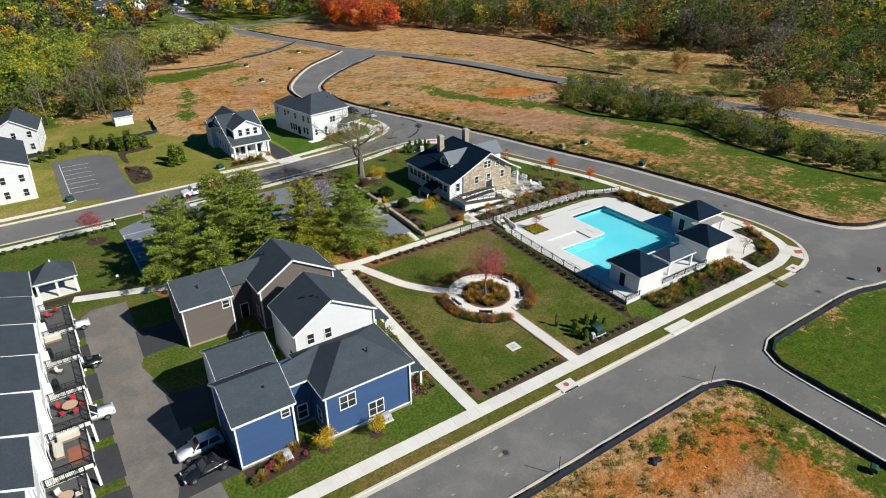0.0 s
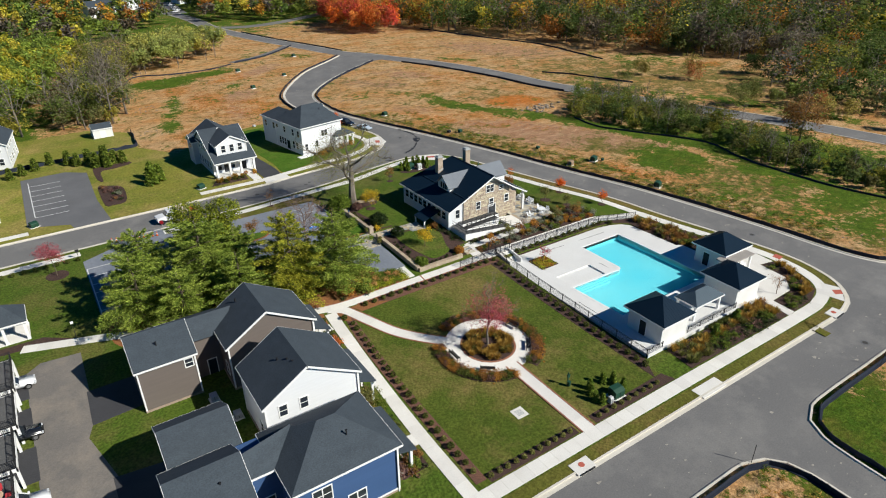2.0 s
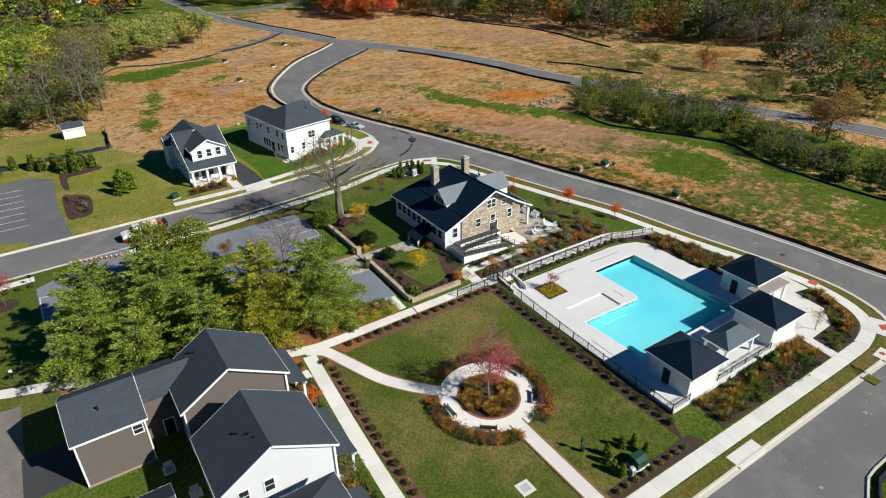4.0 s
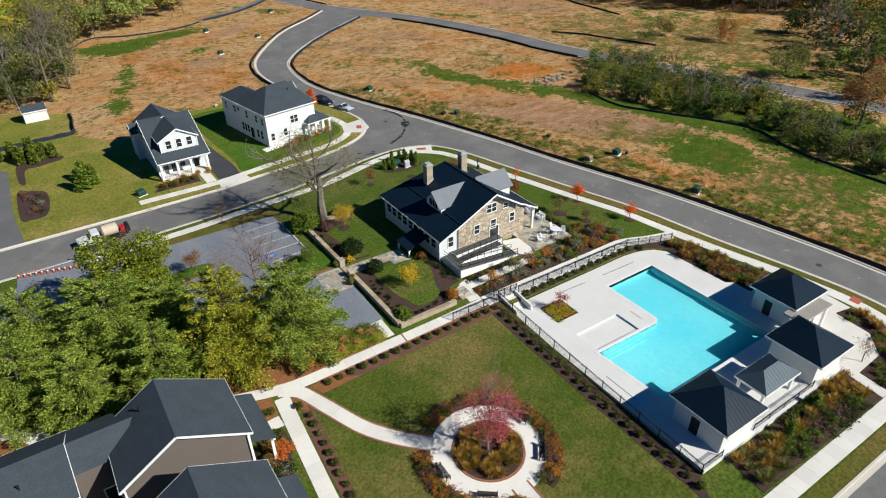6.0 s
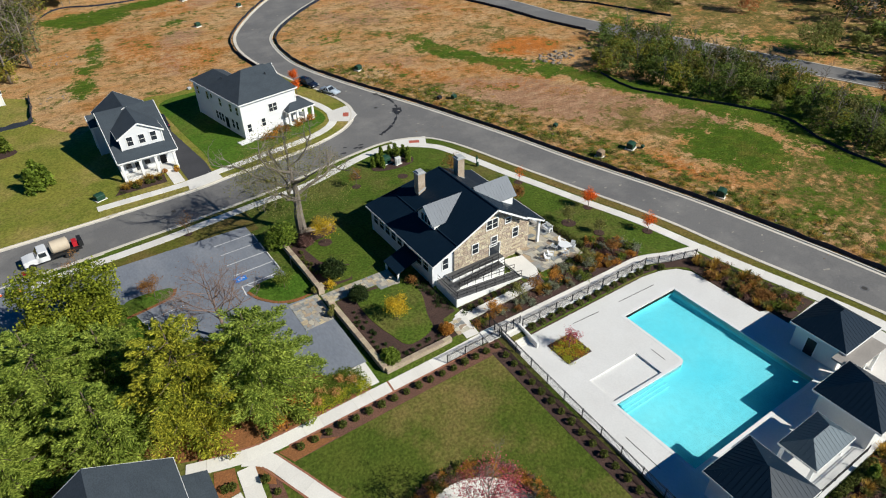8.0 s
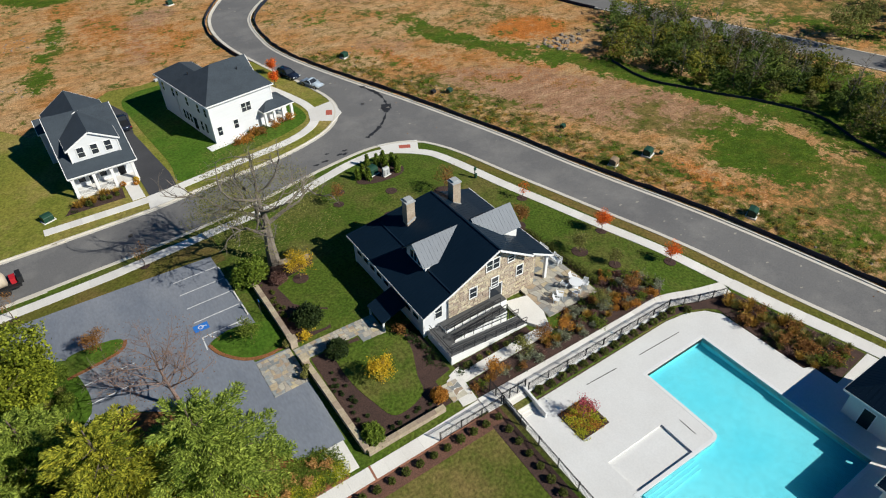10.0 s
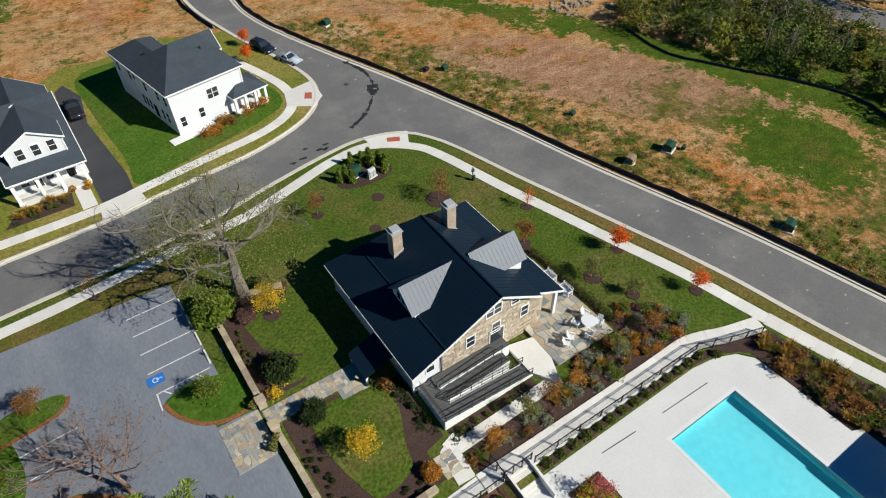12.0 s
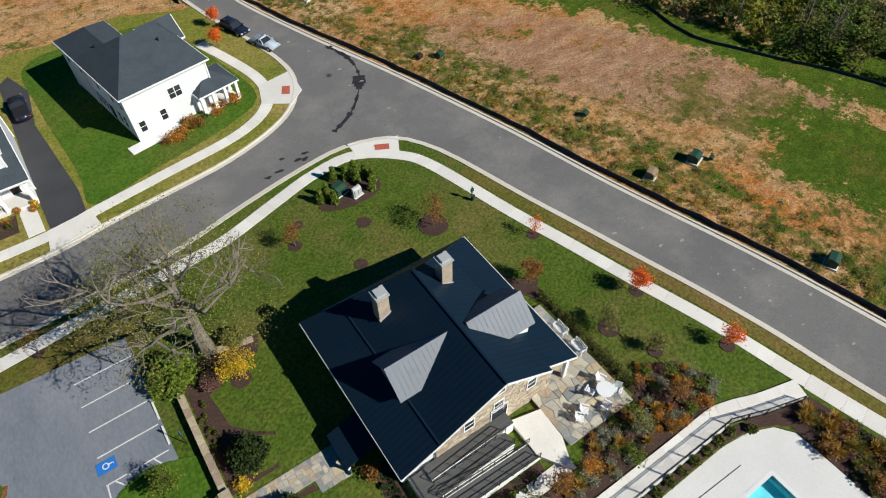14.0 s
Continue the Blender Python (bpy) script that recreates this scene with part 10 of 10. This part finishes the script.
def deck_chair(x, y, turn, fabric, label):
    c = empty("deck_chair", pose(x, y, DKZ, 0, 0, turn), label, "chair", "deck chairs")
    bm = bmesh.new()
    box(bm, -0.25, -0.25, 0.4, 0.25, 0.25, 0.48)
    part("seat", bm, M[fabric], c)
    bm = bmesh.new()
    obox(bm, (0, 0.27, 0.45), (0, 0.36, 0.95), 0.5, 0.06, (0, 1, 0))
    part("backrest", bm, M[fabric], c)
    for sx in (-0.23, 0.23):
        for sy in (-0.23, 0.23):
            bm = bmesh.new()
            box(bm, sx - 0.02, sy - 0.02, 0, sx + 0.02, sy + 0.02, 0.4)
            part("leg", bm, M["black"], c)


deck_table(-4.3, 63.6, 0.75, "tan_top", "round tan table on a deck")
for k in range(5):
    a = k * 1.256
    deck_chair(-4.3 + 1.05 * math.cos(a), 63.6 + 1.05 * math.sin(a), math.degrees(a) - 90, "red_fabric", "red cushioned deck chair round the table")
deck_table(-6.0, 50.6, 0.6, "tan_top", "small tan bistro table on a deck")
for k in range(3):
    a = k * 2.1
    deck_chair(-6.0 + 0.9 * math.cos(a), 50.6 + 0.9 * math.sin(a), math.degrees(a) - 90, "cushion", "cream deck chair beside the table")
bm = bmesh.new()
box(bm, -5.4, 55.0, DKZ + 0.005, -3.8, 57.6, DKZ + 0.02)
tagged(part("rug", bm, M["rug"]), "terracotta outdoor rug on a deck", "rug")


def sofa(x, y, turn, w):
    s = empty("outdoor_sofa", pose(x, y, DKZ, 0, 0, turn), "cream cushioned outdoor sofa on a deck", "sofa", "outdoor sofas")
    bm = bmesh.new()
    box(bm, -w / 2, -0.4, 0.05, w / 2, 0.4, 0.25)
    part("base", bm, M["wood"], s)
    bm = bmesh.new()
    box(bm, -w / 2, -0.38, 0.25, w / 2, 0.3, 0.42)
    bmesh.ops.bevel(bm, geom=bm.edges[:], offset=0.05, segments=2, affect="EDGES")
    part("seat_cushion", bm, M["cushion"], s)
    bm = bmesh.new()
    box(bm, -w / 2, 0.22, 0.4, w / 2, 0.42, 0.8)
    bmesh.ops.bevel(bm, geom=bm.edges[:], offset=0.05, segments=2, affect="EDGES")
    part("back_cushion", bm, M["cushion"], s)


sofa(-6.0, 57.6, 90, 2.2)
sofa(-5.0, 59.0, 0, 2.0)
sofa(-4.6, 78.6, 0, 1.8)
deck_chair(-4.4, 84.6, 60, "red_fabric", "red deck chair on a deck")
deck_chair(-3.6, 85.6, 160, "red_fabric", "red deck chair on a deck")
deck_chair(-4.6, 71, 60, "cushion", "cream deck chair on a deck")
for y in (68.2, 75.0, 82.4):
    gr = empty("grill", pose(-5.2, y, DKZ), "black covered barbecue grill on a deck", "grill", "deck grills")
    bm = bmesh.new()
    box(bm, -0.3, -0.5, 0.1, 0.3, 0.5, 0.85)
    part("cart", bm, M["black"], gr)
    bm = bmesh.new()
    tube(bm, [(0, -0.5, 0.85), (0, 0.5, 0.85)], [0.28, 0.28], 14)
    part("hood", bm, M["black"], gr)
for x, y, w in ((12.6, 47.6, 0.8), (23.6, 46.6, 0.9), (16, 69.6, 0.8), (17.4, 65.4, 0.8)):
    cabinet(x, y, w, 0.8, 0.85, 0, "grey_metal", "grey air-conditioning unit beside the house")


# ---------------------------------------------------------------- stones and debris on the bare field
def rubble(name, spots, label, material, sizes, seed):
    """Loose lumps scattered on the ground, too many to count."""
    g = np.random.default_rng(seed)
    bm = bmesh.new()
    for x, y in spots:
        r = g.uniform(*sizes)
        z = H(x, y) - 0.05
        top = [bm.verts.new((x + r * math.cos(a) * g.uniform(0.3, 0.7), y + r * math.sin(a) * g.uniform(0.3, 0.7), z + r * g.uniform(0.35, 0.7))) for a in np.linspace(0, 5.0, 5)]
        low = [bm.verts.new((x + r * math.cos(a) * g.uniform(0.8, 1.2), y + r * math.sin(a) * g.uniform(0.8, 1.2), z - 0.05)) for a in np.linspace(0, 5.0, 5)]
        bm.faces.new(top)
        for i in range(5):
            bm.faces.new((low[i], low[(i + 1) % 5], top[(i + 1) % 5], top[i]))
    bmesh.ops.recalc_face_normals(bm, faces=bm.faces[:])
    return tagged(part(name, bm, material), label, "rubble", "", "stuff")


M["rock"] = mat("pale_rock", (0.30, 0.25, 0.2), 0.9, (0.2, 0.16, 0.12), 1.0, 6.0, 0.5, 0.4, fine=0.3)
M["clod"] = mat("earth_clod", (0.30, 0.17, 0.08), 0.95, (0.2, 0.12, 0.06), 1.0, 6.0, 0.5, 0.5, fine=0.3)
g9 = np.random.default_rng(9)
strip = []
for i in range(170):
    k = int(g9.integers(8, len(KERB_FAR) - 4))
    d = 2.2 + abs(g9.normal(0, 5))
    strip.append(offset(KERB_FAR, -d)[k])
rubble("stones", [(x + g9.normal(0, 1), y + g9.normal(0, 1)) for x, y in strip], "pale stones and litter beside the silt fence", M["rock"], (0.08, 0.28), 91)
rubble("stones_west", [(38 + g9.normal(0, 4), 205 + g9.normal(0, 2.4)) for _ in range(40)] + [(60 + g9.normal(0, 9), 228 + g9.normal(0, 10)) for _ in range(40)] + [(32 + g9.normal(0, 3), 180 + g9.normal(0, 2)) for _ in range(20)],
       "pale rocks on the bare plots", M["rock"], (0.08, 0.3), 92)
rubble("clods", [(g9.uniform(80, 130), g9.uniform(110, 200)) for _ in range(120)] + [(g9.uniform(22, 60), g9.uniform(5, 28)) for _ in range(120)] + [(g9.uniform(105, 135), g9.uniform(60, 110)) for _ in range(100)],
       "clods of orange earth and straw", M["clod"], (0.06, 0.22), 93)
rubble("earth_pile", [(128 + g9.normal(0, 3), 141 + g9.normal(0, 1.6)) for _ in range(60)], "low pile of pale rubble by the thicket", M["rock"], (0.25, 0.7), 94)


# pale chips, spills and grit on the street
def grit(name, line, half, count, seed, label):
    g = np.random.default_rng(seed)
    verts, faces = [], []
    for k in range(count):
        i = int(g.integers(len(line)))
        x, y = line[i][0] + g.uniform(-half, half), line[i][1] + g.uniform(-half, half)
        r = 0.05 + 0.28 * g.random() ** 4
        n = len(verts)
        m_ = 6
        for q in range(m_):
            a = 6.283 * q / m_
            rr = r * g.uniform(0.5, 1.2)
            px, py = x + rr * math.cos(a) * 1.5, y + rr * math.sin(a) * 0.8
            verts.append((px, py, H(px, py) + 0.016))
        faces.append(tuple(range(n, n + m_)))
    me = bpy.data.meshes.new(name)
    me.from_pydata(verts, [], faces)
    me.materials.append(M["spill"])
    return tagged(new(name, me), label, "grit", "", "stuff")


M["spill"] = mat("dried_mud_spill", (0.36, 0.33, 0.29), 0.9, (0.27, 0.25, 0.22), 1.0, 8.0, 0.5, 0.1, fine=0.2)
grit("grit", [(x, 34.6) for x in range(0, 100, 2)], 2.6, 130, 5, "pale specks of dried mud on the street")
grit("grit", [p for p in offset(KERB_FAR, 4.0) if p[1] > 45], 2.4, 130, 6, "pale specks of dried mud on the street")
grit("grit", [(64, y) for y in range(-10, 30, 2)], 1.8, 60, 7, "pale specks of dried mud on the side street")

bag = empty("debris", pose(42.8, 26.1, H(42.8, 26.1)), "crumpled black plastic sheet on bare earth", "debris")
g9 = np.random.default_rng(19)
for k in range(3):
    bm = bmesh.new()
    bmesh.ops.create_icosphere(bm, subdivisions=2, radius=0.34, matrix=pose(0.42 * k - 0.4, 0.2 * (k % 2), 0.12))
    for v in bm.verts:
        v.co *= 1 + g9.normal(0, 0.14)
        v.co.z *= 0.6
    part("fold", bm, M["fabric"], bag)
bm = bmesh.new()
obox(bm, (33.9, 28.8, H(33.9, 28.8) + 0.06), (35.3, 28.7, H(35.3, 28.7) + 0.06), 0.24, 0.12)
tagged(part("plank", bm, M["wood"]), "pale timber plank lying on bare earth", "plank")
